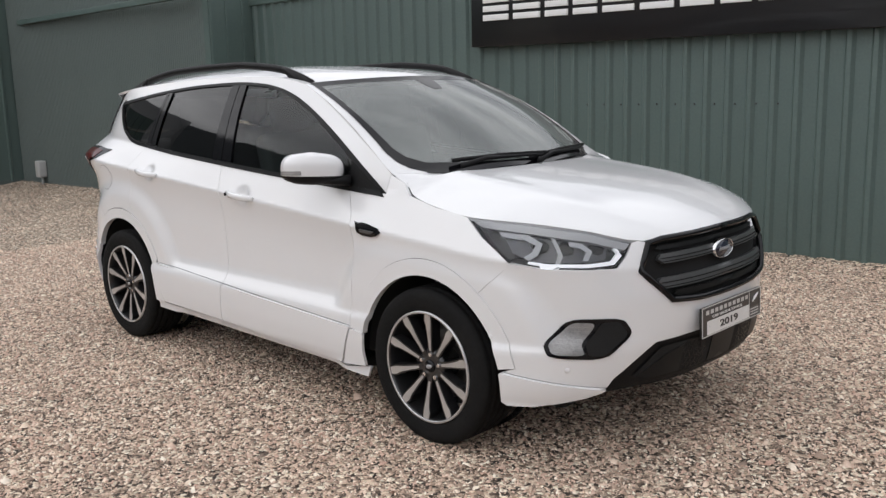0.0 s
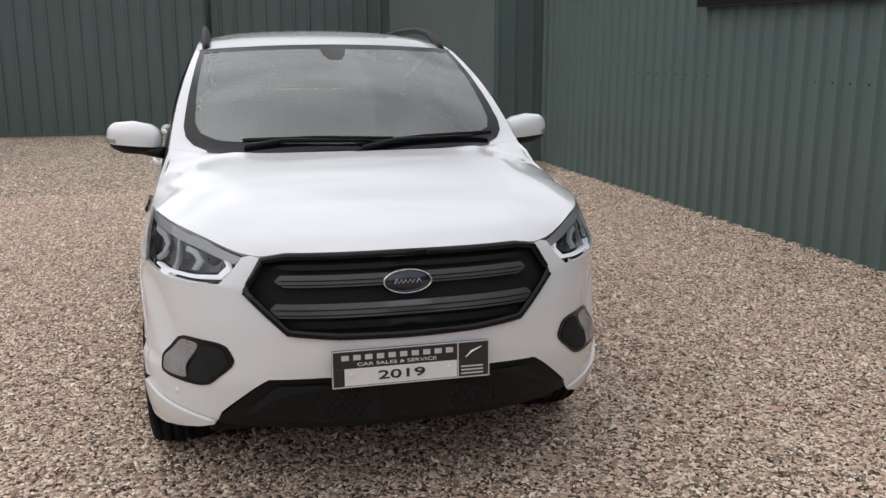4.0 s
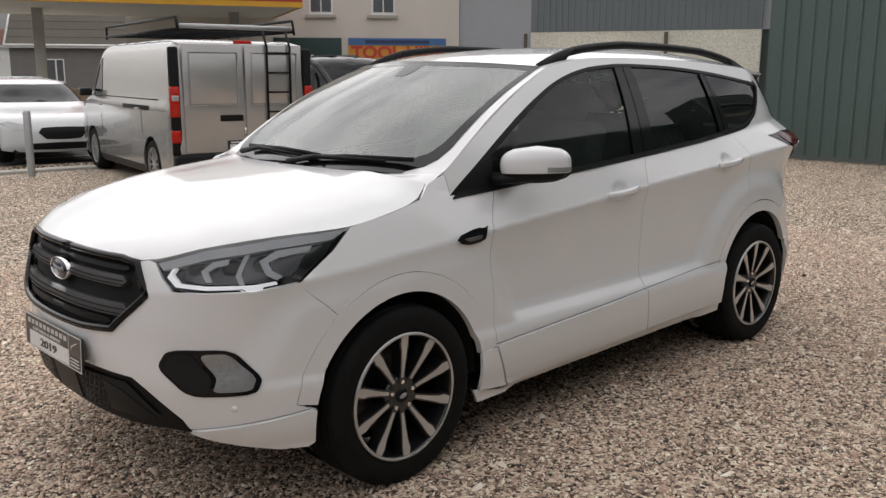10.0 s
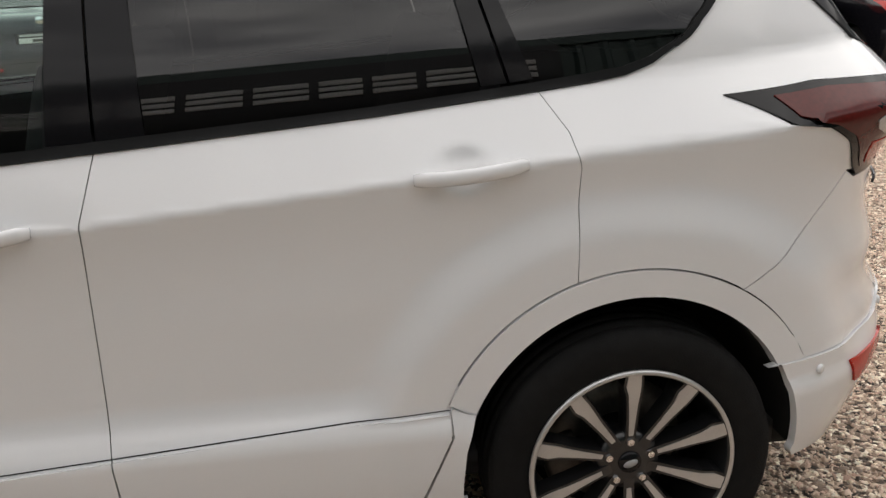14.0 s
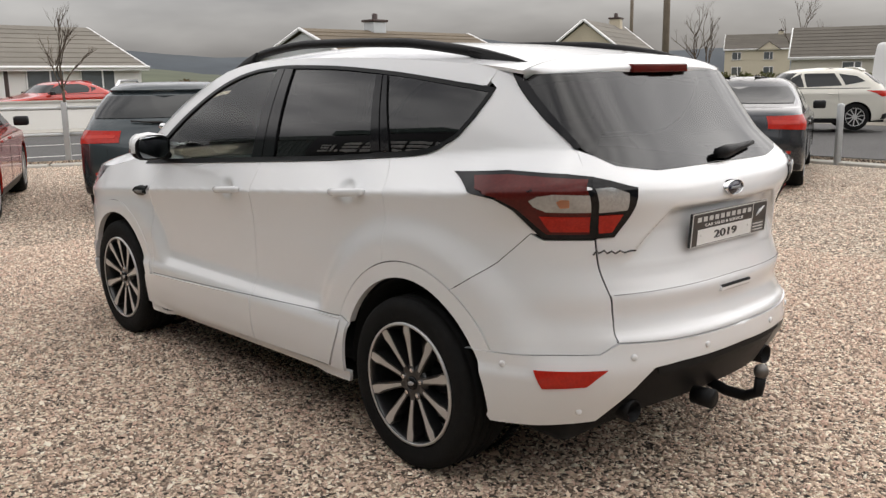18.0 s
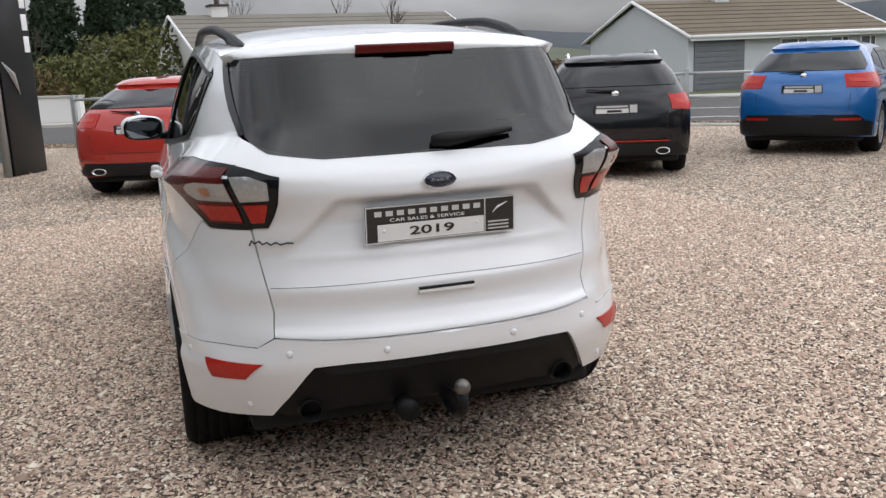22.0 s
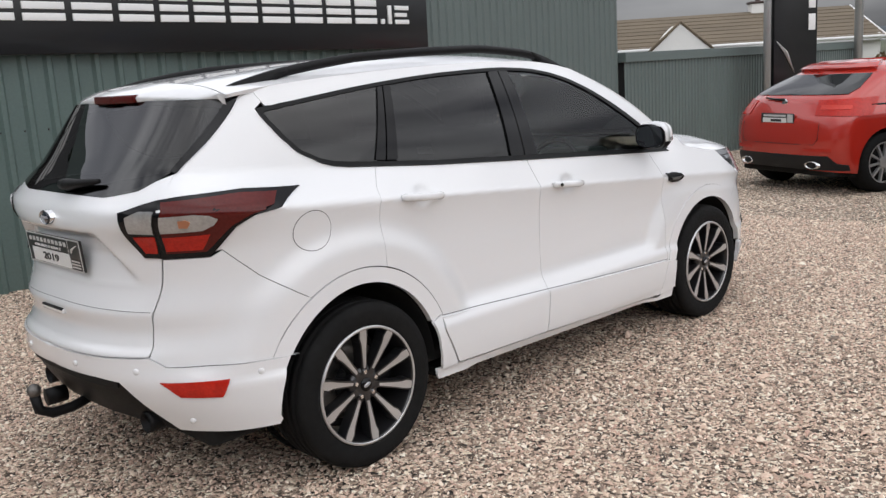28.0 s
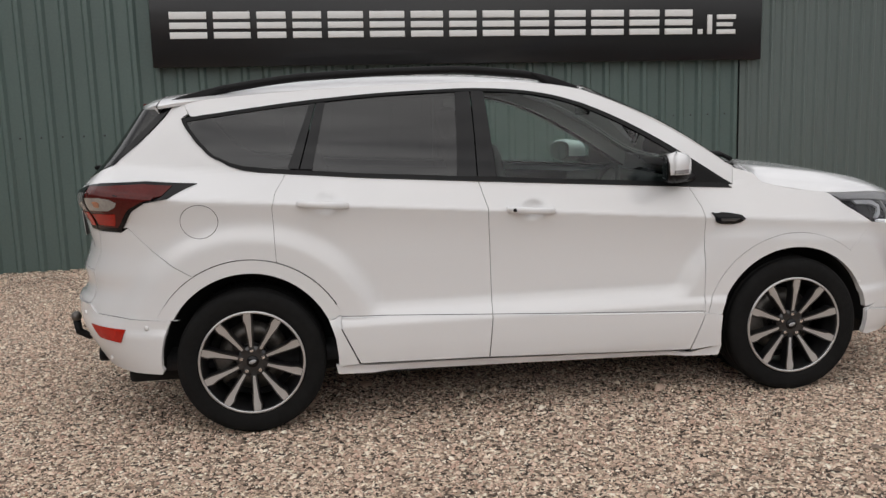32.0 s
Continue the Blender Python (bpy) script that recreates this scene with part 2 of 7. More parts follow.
def lettering(name, text, height, m, material, parent=None, label="", width=None, depth=.001, bold=0.0):
    cu = bpy.data.curves.new(name, "FONT")
    cu.body, cu.size, cu.extrude, cu.align_x, cu.align_y = text, height * 1.38, depth, "CENTER", "CENTER"
    cu.offset = bold
    tmp = new(name, cu)
    bpy.context.view_layer.update()
    me = bpy.data.meshes.new_from_object(tmp.evaluated_get(bpy.context.evaluated_depsgraph_get()))
    bpy.data.objects.remove(tmp)
    xs = [v.co.x for v in me.vertices]
    k = width / (max(xs) - min(xs)) if width else 1
    me.transform(m @ Matrix.Diagonal((k, 1, 1, 1)))
    me.materials.clear()
    me.materials.append(material)
    ob = new(name, me)
    ob.parent = parent
    return tagged(ob, label)


def clip_half(poly, axis, limit, keep_less):
    out = []
    for i, p in enumerate(poly):
        q = poly[(i + 1) % len(poly)]
        a, b = p[axis] - limit, q[axis] - limit
        if keep_less:
            a, b = -a, -b
        if a >= 0:
            out.append(p)
        if (a > 0 > b) or (a < 0 < b):
            k = a / (a - b)
            out.append((p[0] + (q[0] - p[0]) * k, p[1] + (q[1] - p[1]) * k))
    return out


def area2(poly):
    return sum(p[0] * q[1] - q[0] * p[1] for p, q in zip(poly, poly[1:] + poly[:1]))


def dense(poly, du, dv):
    out = []
    for p, q in zip(poly, poly[1:] + poly[:1]):
        n = max(1, int(math.ceil(max(abs(q[0] - p[0]) / du, abs(q[1] - p[1]) / dv))))
        out += [(p[0] + (q[0] - p[0]) * k / n, p[1] + (q[1] - p[1]) * k / n) for k in range(n)]
    return out


def rounded(poly, times=2, k=.25):
    """Cuts the corners of an outline."""
    for _ in range(times):
        out = []
        for p, q in zip(poly, poly[1:] + poly[:1]):
            out += [(p[0] + (q[0] - p[0]) * k, p[1] + (q[1] - p[1]) * k), (p[0] + (q[0] - p[0]) * (1 - k), p[1] + (q[1] - p[1]) * (1 - k))]
        poly = out
    return poly


def patch(fn, poly, du, dv, off=0.0, rim=.012, gap=.0, mirrored=False, both=False):
    """The piece of a skin fn(u, v) inside an outline, lifted by off, with an edge turned inwards by rim and held back by gap.
    mirrored: the right half instead of the left; both: the two halves joined in the middle."""
    poly = dense(poly, du, dv)
    if area2(poly) < 0:
        poly = poly[::-1]

    def frame_at(u, v):
        e = 1e-3
        p = Vector(fn(u, v))
        a, b = Vector(fn(u + e, v)) - Vector(fn(u - e, v)), Vector(fn(u, v + e)) - Vector(fn(u, v - e))
        return p, a / (2 * e), b / (2 * e)
    if gap:
        moved = []
        for i, p in enumerate(poly):
            _, a, b = frame_at(*p)
            mu, mv = max(a.length, .05), max(b.length, .05)
            prev, nxt = poly[i - 1], poly[(i + 1) % len(poly)]
            nx = ny = 0
            for f, g in ((prev, p), (p, nxt)):
                tx, ty = (g[0] - f[0]) * mu, (g[1] - f[1]) * mv
                ln = math.hypot(tx, ty) or 1
                nx, ny = nx - ty / ln, ny + tx / ln
            ln = max(math.hypot(nx, ny), .7)
            k = 2 * gap / (ln * ln) if ln > 1 else gap / ln
            moved.append((p[0] + nx * k / mu, p[1] + ny * k / mv))
        poly = moved
    bm, made, cache = bmesh.new(), {}, {}

    def skin(u, v, depth=0.0):
        key = (round(u, 6), round(v, 6))
        if key not in cache:
            p, a, b = frame_at(u, v)
            n = a.cross(b)
            n = n.normalized() if n.length > 1e-9 else Vector((0, 0, 1))
            cache[key] = (p, n)
        p, n = cache[key]
        return p + n * (off * SIGN + depth * SIGN)

    def vert(u, v):
        key = (round(u, 5), round(v, 5))
        if key not in made:
            made[key] = bm.verts.new(skin(u, v))
        return made[key]
    # the sense of the normal: outwards from the middle of the car
    cu, cv = sum(p[0] for p in poly) / len(poly), sum(p[1] for p in poly) / len(poly)
    p, a, b = frame_at(*poly[len(poly) // 3])
    SIGN = 1 if a.cross(b).dot(p - Vector((p.x * .45, 0, .55))) > 0 else -1
    us, vs = [p[0] for p in poly], [p[1] for p in poly]
    for i in range(int(math.floor(min(us) / du)), int(math.ceil(max(us) / du))):
        strip = clip_half(clip_half(poly, 0, i * du, False), 0, (i + 1) * du, True)
        if len(strip) < 3:
            continue
        sv = [p[1] for p in strip]
        for j in range(int(math.floor(min(sv) / dv)), int(math.ceil(max(sv) / dv))):
            cell = clip_half(clip_half(strip, 1, j * dv, False), 1, (j + 1) * dv, True)
            clean = []
            for q in cell:
                w = vert(*q)
                if w not in clean:
                    clean.append(w)
            if len(clean) >= 3 and abs(area2(cell)) > 1e-9:
                if SIGN < 0:
                    clean = clean[::-1]
                try:
                    bm.faces.new(clean)
                except ValueError:
                    pass
    rim_faces = []
    if rim:
        top, low = [bm.verts.new(skin(*p)) for p in poly], [bm.verts.new(skin(*p, -rim)) for p in poly]
        n = len(poly)
        for i in range(n):
            k = (i + 1) % n
            if both and min(abs(top[i].co.y), abs(top[k].co.y)) < 2e-3 and abs(top[i].co.y - top[k].co.y) < 1e-3:
                continue
            try:
                bm.faces.new((low[i], low[k], top[k], top[i]) if SIGN > 0 else (top[i], top[k], low[k], low[i]))
            except ValueError:
                pass
    loose = [v for v in bm.verts if not v.link_faces]
    bmesh.ops.delete(bm, geom=loose, context="VERTS")
    if mirrored or both:
        if both:
            for v in bm.verts:
                if abs(v.co.y) < 2e-3:
                    v.co.y = 0
            geom = bmesh.ops.duplicate(bm, geom=bm.verts[:] + bm.edges[:] + bm.faces[:])["geom"]
        else:
            geom = bm.verts[:] + bm.faces[:]
        for g in geom:
            if isinstance(g, bmesh.types.BMVert):
                g.co.y = -g.co.y
        bmesh.ops.reverse_faces(bm, faces=[g for g in geom if isinstance(g, bmesh.types.BMFace)])
        if both:
            bmesh.ops.remove_doubles(bm, verts=[v for v in bm.verts if abs(v.co.y) < 1e-4], dist=1e-4)
    return bm


# ---- the skin of the white car: x ahead, y to its left, wheels on z = 0 ----
def lerp_table(v, table):
    """Smooth interpolation (monotone cubic) in a short table of (v, value)."""
    if v <= table[0][0]:
        return table[0][1]
    for i in range(len(table) - 1):
        (a, fa), (b, fb) = table[i], table[i + 1]
        if v <= b:
            d = (fb - fa) / (b - a)
            d0 = (fa - table[i - 1][1]) / (a - table[i - 1][0]) if i else d
            d1 = (table[i + 2][1] - fb) / (table[i + 2][0] - b) if i + 2 < len(table) else d
            m0 = 0 if d0 * d <= 0 else 2 * d0 * d / (d0 + d)
            m1 = 0 if d1 * d <= 0 else 2 * d1 * d / (d1 + d)
            h, u = b - a, (v - a) / (b - a)
            return fa * (1 + 2 * u) * (1 - u) ** 2 + h * m0 * u * (1 - u) ** 2 + fb * u * u * (3 - 2 * u) + h * m1 * u * u * (u - 1)
    return table[-1][1]


XF, XR = 1.45, -1.45            # where the corners begin
NOSE = ((.15, 2.05), (.25, 2.15), (.36, 2.225), (.46, 2.25), (.60, 2.275), (.68, 2.275), (.80, 2.25), (.90, 2.225), (.96, 2.19), (1.02, 2.13))
TAIL = ((.22, -2.08), (.36, -2.17), (.46, -2.225), (.55, -2.25), (.615, -2.25), (.64, -2.225), (.70, -2.205), (.765, -2.215), (.785, -2.205), (.88, -2.175), (1.0, -2.185),
        (1.08, -2.185), (1.13, -2.172), (1.18, -2.130), (1.3, -2.015), (1.55, -1.825), (1.7, -1.72))
SIDE = ((.15, .83), (.22, .852), (.27, .874), (.31, .886), (.40, .894), (.485, .895), (.505, .889), (.53, .874), (.565, .853), (.60, .846), (.68, .846), (.80, .849))


def crease_z(x):
    return 1.007 - .0785 * (x + .208)


def belt_z(x):
    return 1.146 - .0675 * (x + .24) + .012 * max(0.0, -.9 - x)


def belt_y(x):
    return .822 - .05 * ((x - .2) / 1.35) ** 2 if x < .2 else .822 - .028 * ((x - .2) / .84) ** 2


HANDLES = ((.009, .995), (-.969, 1.067))     # the scoops behind the door handles


def half_width(x, z):
    """Half the width of the body side at the station x and the height z, without the rounding of nose and tail."""
    zc = crease_z(x)
    if z <= zc:
        top = .873
        u = max(0.0, (z - zc + .22) / .22)
        y = lerp_table(z, SIDE) + (top + .004 - .849) * u * u
    else:
        zb, yb = belt_z(x), belt_y(x)
        y = .873 + (yb - .873) * (z - zc) / (zb - zc) if z <= zb else yb - .20 * (z - zb) - .40 * (z - zb) ** 2
        if x > .96:
            u = min(1.0, (x - .96) / .20)
            y += (.873 - .40 * (z - zc) - y) * u * u * (3 - 2 * u)
    for wx in (1.345, -1.345):
        r = math.hypot(x - wx, z - .345)
        if r < .72 and z < zc:
            fade = min(1.0, max(0.0, (zc - z) / .10))
            u = min(1.0, max(0.0, (.68 - r) / .12))
            y += max(0.0, .880 - y) * u * u * (3 - 2 * u) * fade
    for hx, hz in HANDLES:
        r2 = ((x - hx) / .060) ** 2 + ((z - hz) / .050) ** 2
        if r2 < 1:
            y -= .017 * (1 - r2)
    return y


def corner_n(z, rear):
    return lerp_table(z, ((.5, 2.5), (.98, 2.5), (1.15, 3.0), (1.3, 3.2))) if rear else 2.6


def tail_n(z):
    """How square the tail is in plan at the height z."""
    return lerp_table(z, ((.5, 2.5), (.98, 2.5), (1.15, 3.6), (1.3, 4.5), (1.6, 4.5)))


def body(s, z):
    """Body skin, left half: s 0 to 1 round the nose, 1 to 2 along the side, 2 to 3 round the tail."""
    if s < 1:
        n, th = corner_n(z, False), s * math.pi / 2
        x = XF + (lerp_table(z, NOSE) - XF) * max(0.0, math.cos(th)) ** (2 / n)
        return x, half_width(x, z) * math.copysign(abs(math.sin(th)) ** (2 / n), th), z
    if s <= 2:
        x = XF + (XR - XF) * (s - 1)
        return x, half_width(x, z), z
    n, th = corner_n(z, True), (3 - s) * math.pi / 2
    across, nt_ = min(1.0, abs(math.sin(th)) ** (2 / n)), tail_n(z)
    flat_share, round_share = (1 - across ** nt_) ** (1 / nt_), max(0.0, math.cos(th)) ** (2 / n)
    w = min(1.0, max(0.0, (.985 - across) / .12))
    x = XR + (lerp_table(z, TAIL) - XR) * (round_share + (flat_share - round_share) * w * w * (3 - 2 * w))
    y = half_width(x, z) * math.copysign(across, th)
    # the scooped plate recess of the tailgate
    if .86 < z < 1.07 and abs(y) < .60:
        top = min(1.0, max(0.0, (1.062 - z) / .014)) * min(1.0, max(0.0, (z - .87) / .11))
        side = min(1.0, max(0.0, (.35 + (1.055 - z) * 1.0 - abs(y)) / .022))
        x += .036 * top * side
    return x, y, z


def at_x(x, z):
    """The s at which the skin of the side has the station x."""
    if XR <= x <= XF:
        return 1 + (x - XF) / (XR - XF)
    rear = x < XR
    n, x0, x1 = corner_n(z, rear), (XR if rear else XF), lerp_table(z, TAIL if rear else NOSE)
    if rear:
        lo, hi = 2.0, 3.0
        for _ in range(24):
            mid = (lo + hi) / 2
            lo, hi = (mid, hi) if body(mid, z)[0] > x else (lo, mid)
        return (lo + hi) / 2
    return math.acos(min(1.0, (x - x0) / (x1 - x0)) ** (n / 2)) / (math.pi / 2)


def at_y(y, z, rear=False):
    """The s at which the skin of nose or tail stands y off the middle."""
    n = corner_n(z, rear)
    x = XR - .5 if rear else XF + .5
    for i in range(6):
        s = math.asin(min(1.0, y / half_width(x, z)) ** (n / 2)) / (math.pi / 2)
        x = body(3 - s if rear else s, z)[0]
    return 3 - s if rear else s


def side(*pts):
    return [(at_x(x, z), z) for x, z in pts]


def arc(cx, cz, r, a0, a1, n=28, tall=1.0):
    out = []
    for k in range(n + 1):
        a = radians(a0 + (a1 - a0) * k / n)
        out.append((cx + r * math.cos(a), cz + r * math.sin(a) * tall))
    return out


car = thing("family_suv", "white five-door SUV with black grille and roof rails on gravel", "car")
SIDES = (("left", False), ("right", True))
F_IN, F_OUT, R_IN, R_OUT, HZ = .400, .472, .402, .470, .345


def both_sides(name, poly, material, off=0.0, label="", rim=.014, gap=.0013, du=.03, dv=.03, fn=None, parents=None):
    return [part(name, patch(fn or body, poly, du, dv, off, rim, gap, mirrored=m), material, parents[i] if parents else car, label) for i, (_, m) in enumerate(SIDES)]


def middle(name, poly, material, off=0.0, label="", rim=.014, gap=.0013, du=.03, dv=.03, fn=None, parent=None):
    return part(name, patch(fn or body, poly, du, dv, off, rim, gap, both=True), material, parent or car, label)


# outlines on the side
DOOR_GAP = [(.801, 1.078), (.860, .965), (.873, .90), (.872, .65), (.866, .445)]
PILLAR_GAP = [(-.204, .497), (-.199, .58), (-.203, .85), (-.210, 1.012), (-.247, 1.147)]
REAR_GAP = [(-1.141, 1.212), (-1.195, 1.13), (-1.213, 1.06), (-1.210, .95), (-1.2065, .813)]
both_sides("front_wing", side(*DOOR_GAP, *arc(1.345, HZ, F_OUT, 167, 51)[:], (1.69, .755), (1.783, .842), (1.634, .935), (1.545, 1.003), (1.36, 1.03), (1.2, 1.068), (1.15, 1.118), (1.051, 1.150), (1.041, 1.066)), WHITE, dv=.012)
front_doors = both_sides("front_door", side(*DOOR_GAP, *PILLAR_GAP), WHITE, du=.006, dv=.01)
rear_doors = both_sides("rear_door", side(*PILLAR_GAP[::-1], (-.921, .530), *arc(-1.345, HZ, R_OUT + .003, 24, 73, 16, 1.03), *REAR_GAP[::-1]), WHITE, du=.006, dv=.01)
both_sides("lower_door_cladding", side((.866, .447), (-.204, .499), (-.222, .300), (.790, .262)), WHITE, .011, gap=.0007, du=.02, dv=.01)
both_sides("lower_door_cladding", side((-.206, .499), (-.922, .533), (-.921, .480), (-.842, .312), (-.226, .300)), WHITE, .011, gap=.0007, du=.02, dv=.01)
both_sides("cladding_seam", side((.866, .454), (-.204, .5065), (-.204, .504), (.866, .4515)), LINER, .0012, rim=0, gap=0, du=.008, dv=.002, parents=front_doors)
both_sides("cladding_seam", side((-.206, .5065), (-.922, .5405), (-.922, .538), (-.206, .504)), LINER, .0012, rim=0, gap=0, du=.008, dv=.002, parents=rear_doors)
both_sides("sill", side((.97, .272), (.80, .240), (-.23, .278), (-.83, .290), (-.96, .300), (-.95, .255), (.95, .215)), WHITE, -.012)
both_sides("sill_end", side((.868, .440), (.903, .441), (.957, .429), (.951, .345), (.957, .272), (.795, .256)), WHITE, .008)
both_sides("sill_end", side((-.926, .482), (-.922, .535), (-.926, .546), (-.978, .520), (-.955, .44), (-.946, .36), (-.945, .305), (-.846, .306)), WHITE, .008)
both_sides("inner_panel", side((.83, .40), (.83, .49), (.93, .49), (.955, .445), (.948, .40)), WHITE, -.004, rim=0, gap=0)
both_sides("inner_panel", side((-.88, .49), (-.88, .59), (-.93, .61), (-.985, .535), (-.962, .47)), WHITE, -.004, rim=0, gap=0)
both_sides("inner_panel", side((-1.73, .575), (-1.73, .61), (-1.80, .61), (-1.80, .545), (-1.735, .55)), WHITE, -.004, rim=0, gap=0)
both_sides("arch_trim", side(*arc(1.345, HZ, F_IN, 10, 168), *arc(1.345, HZ, F_OUT, 168, 10)), WHITE, .003, rim=.03, gap=.0006, du=.012, dv=.012)
both_sides("arch_trim", side(*arc(-1.345, HZ, R_IN, 25, 149, tall=1.05), *arc(-1.345, HZ, R_OUT, 152.8, 25, tall=1.03)), WHITE, .003, rim=.03, gap=.0006, du=.012, dv=.012)


def smooth(*pts, n=36):
    """A finer run of points along a line of the side, ordered by x."""
    table = tuple(sorted(pts))
    a, b = pts[0][0], pts[-1][0]
    return [(a + (b - a) * i / n, lerp_table(a + (b - a) * i / n, table)) for i in range(n + 1)]


LAMP_TOP = [(2.03, 1.184), (2.205, 1.200), (2.395, 1.196), (2.490, 1.189)]
quarter = side(*REAR_GAP, *arc(-1.345, HZ, R_OUT + .003, 74, 121, 16, 1.03), (-1.585, .764), (-1.76, .88), (-1.873, .99)) + [(2.376, .985), (2.26, 1.073), (2.199, 1.107), (2.112, 1.123)] + LAMP_TOP + \
    [(2.44, 1.235), (2.396, 1.277), (2.33, 1.36), (2.245, 1.486), (2.22, 1.53)] + side((-1.60, 1.552), (-1.58, 1.50), (-1.613, 1.476), (-1.568, 1.398), (-1.518, 1.336), (-1.458, 1.285), (-1.40, 1.253), (-1.34, 1.233), (-1.25, 1.219))
both_sides("rear_quarter_panel", quarter, WHITE, gap=.0006, dv=.014)
DLO_TOP = smooth((1.040, 1.068), (.643, 1.322), (.45, 1.425), (.28, 1.497), (.121, 1.541), (-.05, 1.566), (-.27, 1.577), (-.60, 1.570), (-1.023, 1.543), (-1.35, 1.508), (-1.613, 1.476))
CANT = smooth((-1.60, 1.552), (-1.3, 1.576), (-1.0, 1.592), (-.6, 1.604), (-.3, 1.606), (.0, 1.600), (.15, 1.585), (.316, 1.552), (.50, 1.475), (.66, 1.393), (.84, 1.288), (1.0, 1.186), (1.05, 1.150))
both_sides("roof_side_frame", side(*DLO_TOP[:-1], (-1.57, 1.486), *CANT), WHITE, gap=0)
# black window surrounds
both_sides("window_surround", side(*DLO_TOP, (-1.602, 1.455), *smooth((-1.585, 1.462), (-1.345, 1.493), (-1.02, 1.528), (-.60, 1.556), (-.27, 1.562), (-.05, 1.552), (.12, 1.526), (.27, 1.482), (.44, 1.408), (.62, 1.308), (1.01, 1.062))), DARK_TRIM, .002, gap=0, du=.02, dv=.02)
both_sides("belt_moulding", side((1.035, 1.049), (.3, 1.100), (-.24, 1.137), (-.8, 1.176), (-1.13, 1.205), (-1.25, 1.216), (-1.34, 1.230), (-1.40, 1.250), (-1.46, 1.283), (-1.52, 1.335), (-1.57, 1.398), (-1.608, 1.462), (-1.590, 1.462), (-1.553, 1.402), (-1.505, 1.342), (-1.45, 1.294), (-1.395, 1.266), (-1.335, 1.249), (-1.25, 1.238), (-1.13, 1.226), (-.8, 1.197), (-.24, 1.160), (.3, 1.123), (1.0, 1.075)), DARK_TRIM, .006, gap=0, du=.02, dv=.02)
both_sides("centre_pillar_trim", side((-.156, 1.155), (-.182, 1.560), (-.246, 1.562), (-.246, 1.158)), GLOSS_BLACK, .003, parents=front_doors)
both_sides("centre_pillar_trim", side((-.250, 1.158), (-.250, 1.562), (-.322, 1.560), (-.345, 1.166)), GLOSS_BLACK, .003, parents=rear_doors)
both_sides("rear_pillar_trim", side((-1.020, 1.222), (-.945, 1.530), (-.985, 1.530), (-1.078, 1.226)), GLOSS_BLACK, .003, parents=rear_doors)
both_sides("rear_pillar_trim", side((-1.083, 1.226), (-.990, 1.528), (-1.018, 1.526), (-1.135, 1.232)), GLOSS_BLACK, .003)
both_sides("mirror_sail", side((.795, 1.088), (.795, 1.205), (.83, 1.185), (1.015, 1.068)), BLACK_PLASTIC, .004, parents=front_doors)
panes = both_sides("door_glass", side((-.15, 1.150), (-.182, 1.560), (-.05, 1.552), (.12, 1.526), (.27, 1.482), (.44, 1.408), (.62, 1.310), (.80, 1.205), (.80, 1.085)), GLASS_CLEAR, -.006, rim=0, gap=0, parents=front_doors)
panes += both_sides("door_glass", side((-.34, 1.160), (-.318, 1.560), (-.60, 1.556), (-.95, 1.535), (-1.022, 1.215)), GLASS_DARK, -.006, "dark privacy glass", rim=0, gap=0, parents=rear_doors)
panes += both_sides("quarter_glass", side((-1.125, 1.225), (-1.015, 1.530), (-1.345, 1.497), (-1.60, 1.464), (-1.555, 1.40), (-1.50, 1.335), (-1.45, 1.29), (-1.39, 1.26), (-1.30, 1.24)), GLASS_DARK, -.004, "dark privacy glass", rim=0, gap=0)

# door handles in scooped pockets
for x0, z0, doors in ((-.003, .995, front_doors), (-.981, 1.067, rear_doors)):
    for door, (_, m) in zip(doors, SIDES):
        k = -1 if m else 1
        yy = half_width(x0 - .15, z0 + .006)
        h = bmesh.new()
        rows = []
        for i in range(13):
            u = i / 12
            x = x0 + (u - .5) * .236
            lift = .034 * math.sin(math.pi * min(1, max(0, (u * 1.16 - .08)))) ** .55
            r = .0165 * (1 if .04 < u < .96 else .72)
            rows.append([h.verts.new((x, k * (yy + .003 + lift * .80 + math.cos(a) * .010), z0 + .0785 * (x0 - x) + math.sin(a) * r)) for a in (2 * math.pi * j / 10 for j in range(10))])
        for a, b in zip(rows, rows[1:]):
            for j in range(10):
                h.faces.new((a[j], a[(j + 1) % 10], b[(j + 1) % 10], b[j]))
        h.faces.new(rows[0])
        h.faces.new(rows[-1])
        bmesh.ops.recalc_face_normals(h, faces=h.faces)
        grip = part("door_handle", h, WHITE, door, "white pull handle")
        if door == front_doors[1]:
            lock = part("lock_cylinder", lathe([(0, .002), (.008, .002), (.009, -.004)], 14), BLACK_PLASTIC, door)
            lock.location, lock.rotation_euler = (x0 - .085, -(yy + .034), z0 + .0067), (0, 0, math.pi)

# side vents with a chrome wing
vents = both_sides("side_vent", rounded(side((.897, .942), (.925, .931), (.960, .938), (1.090, .912), (1.04, .876), (.925, .882), (.915, .918)), 1), GLOSS_BLACK, .009, "gloss black side vent")
both_sides("vent_bar", side((.945, .912), (1.045, .907), (1.02, .893), (.95, .897)), GREY_GRILLE, .013, "grey metal badge bar", parents=vents)
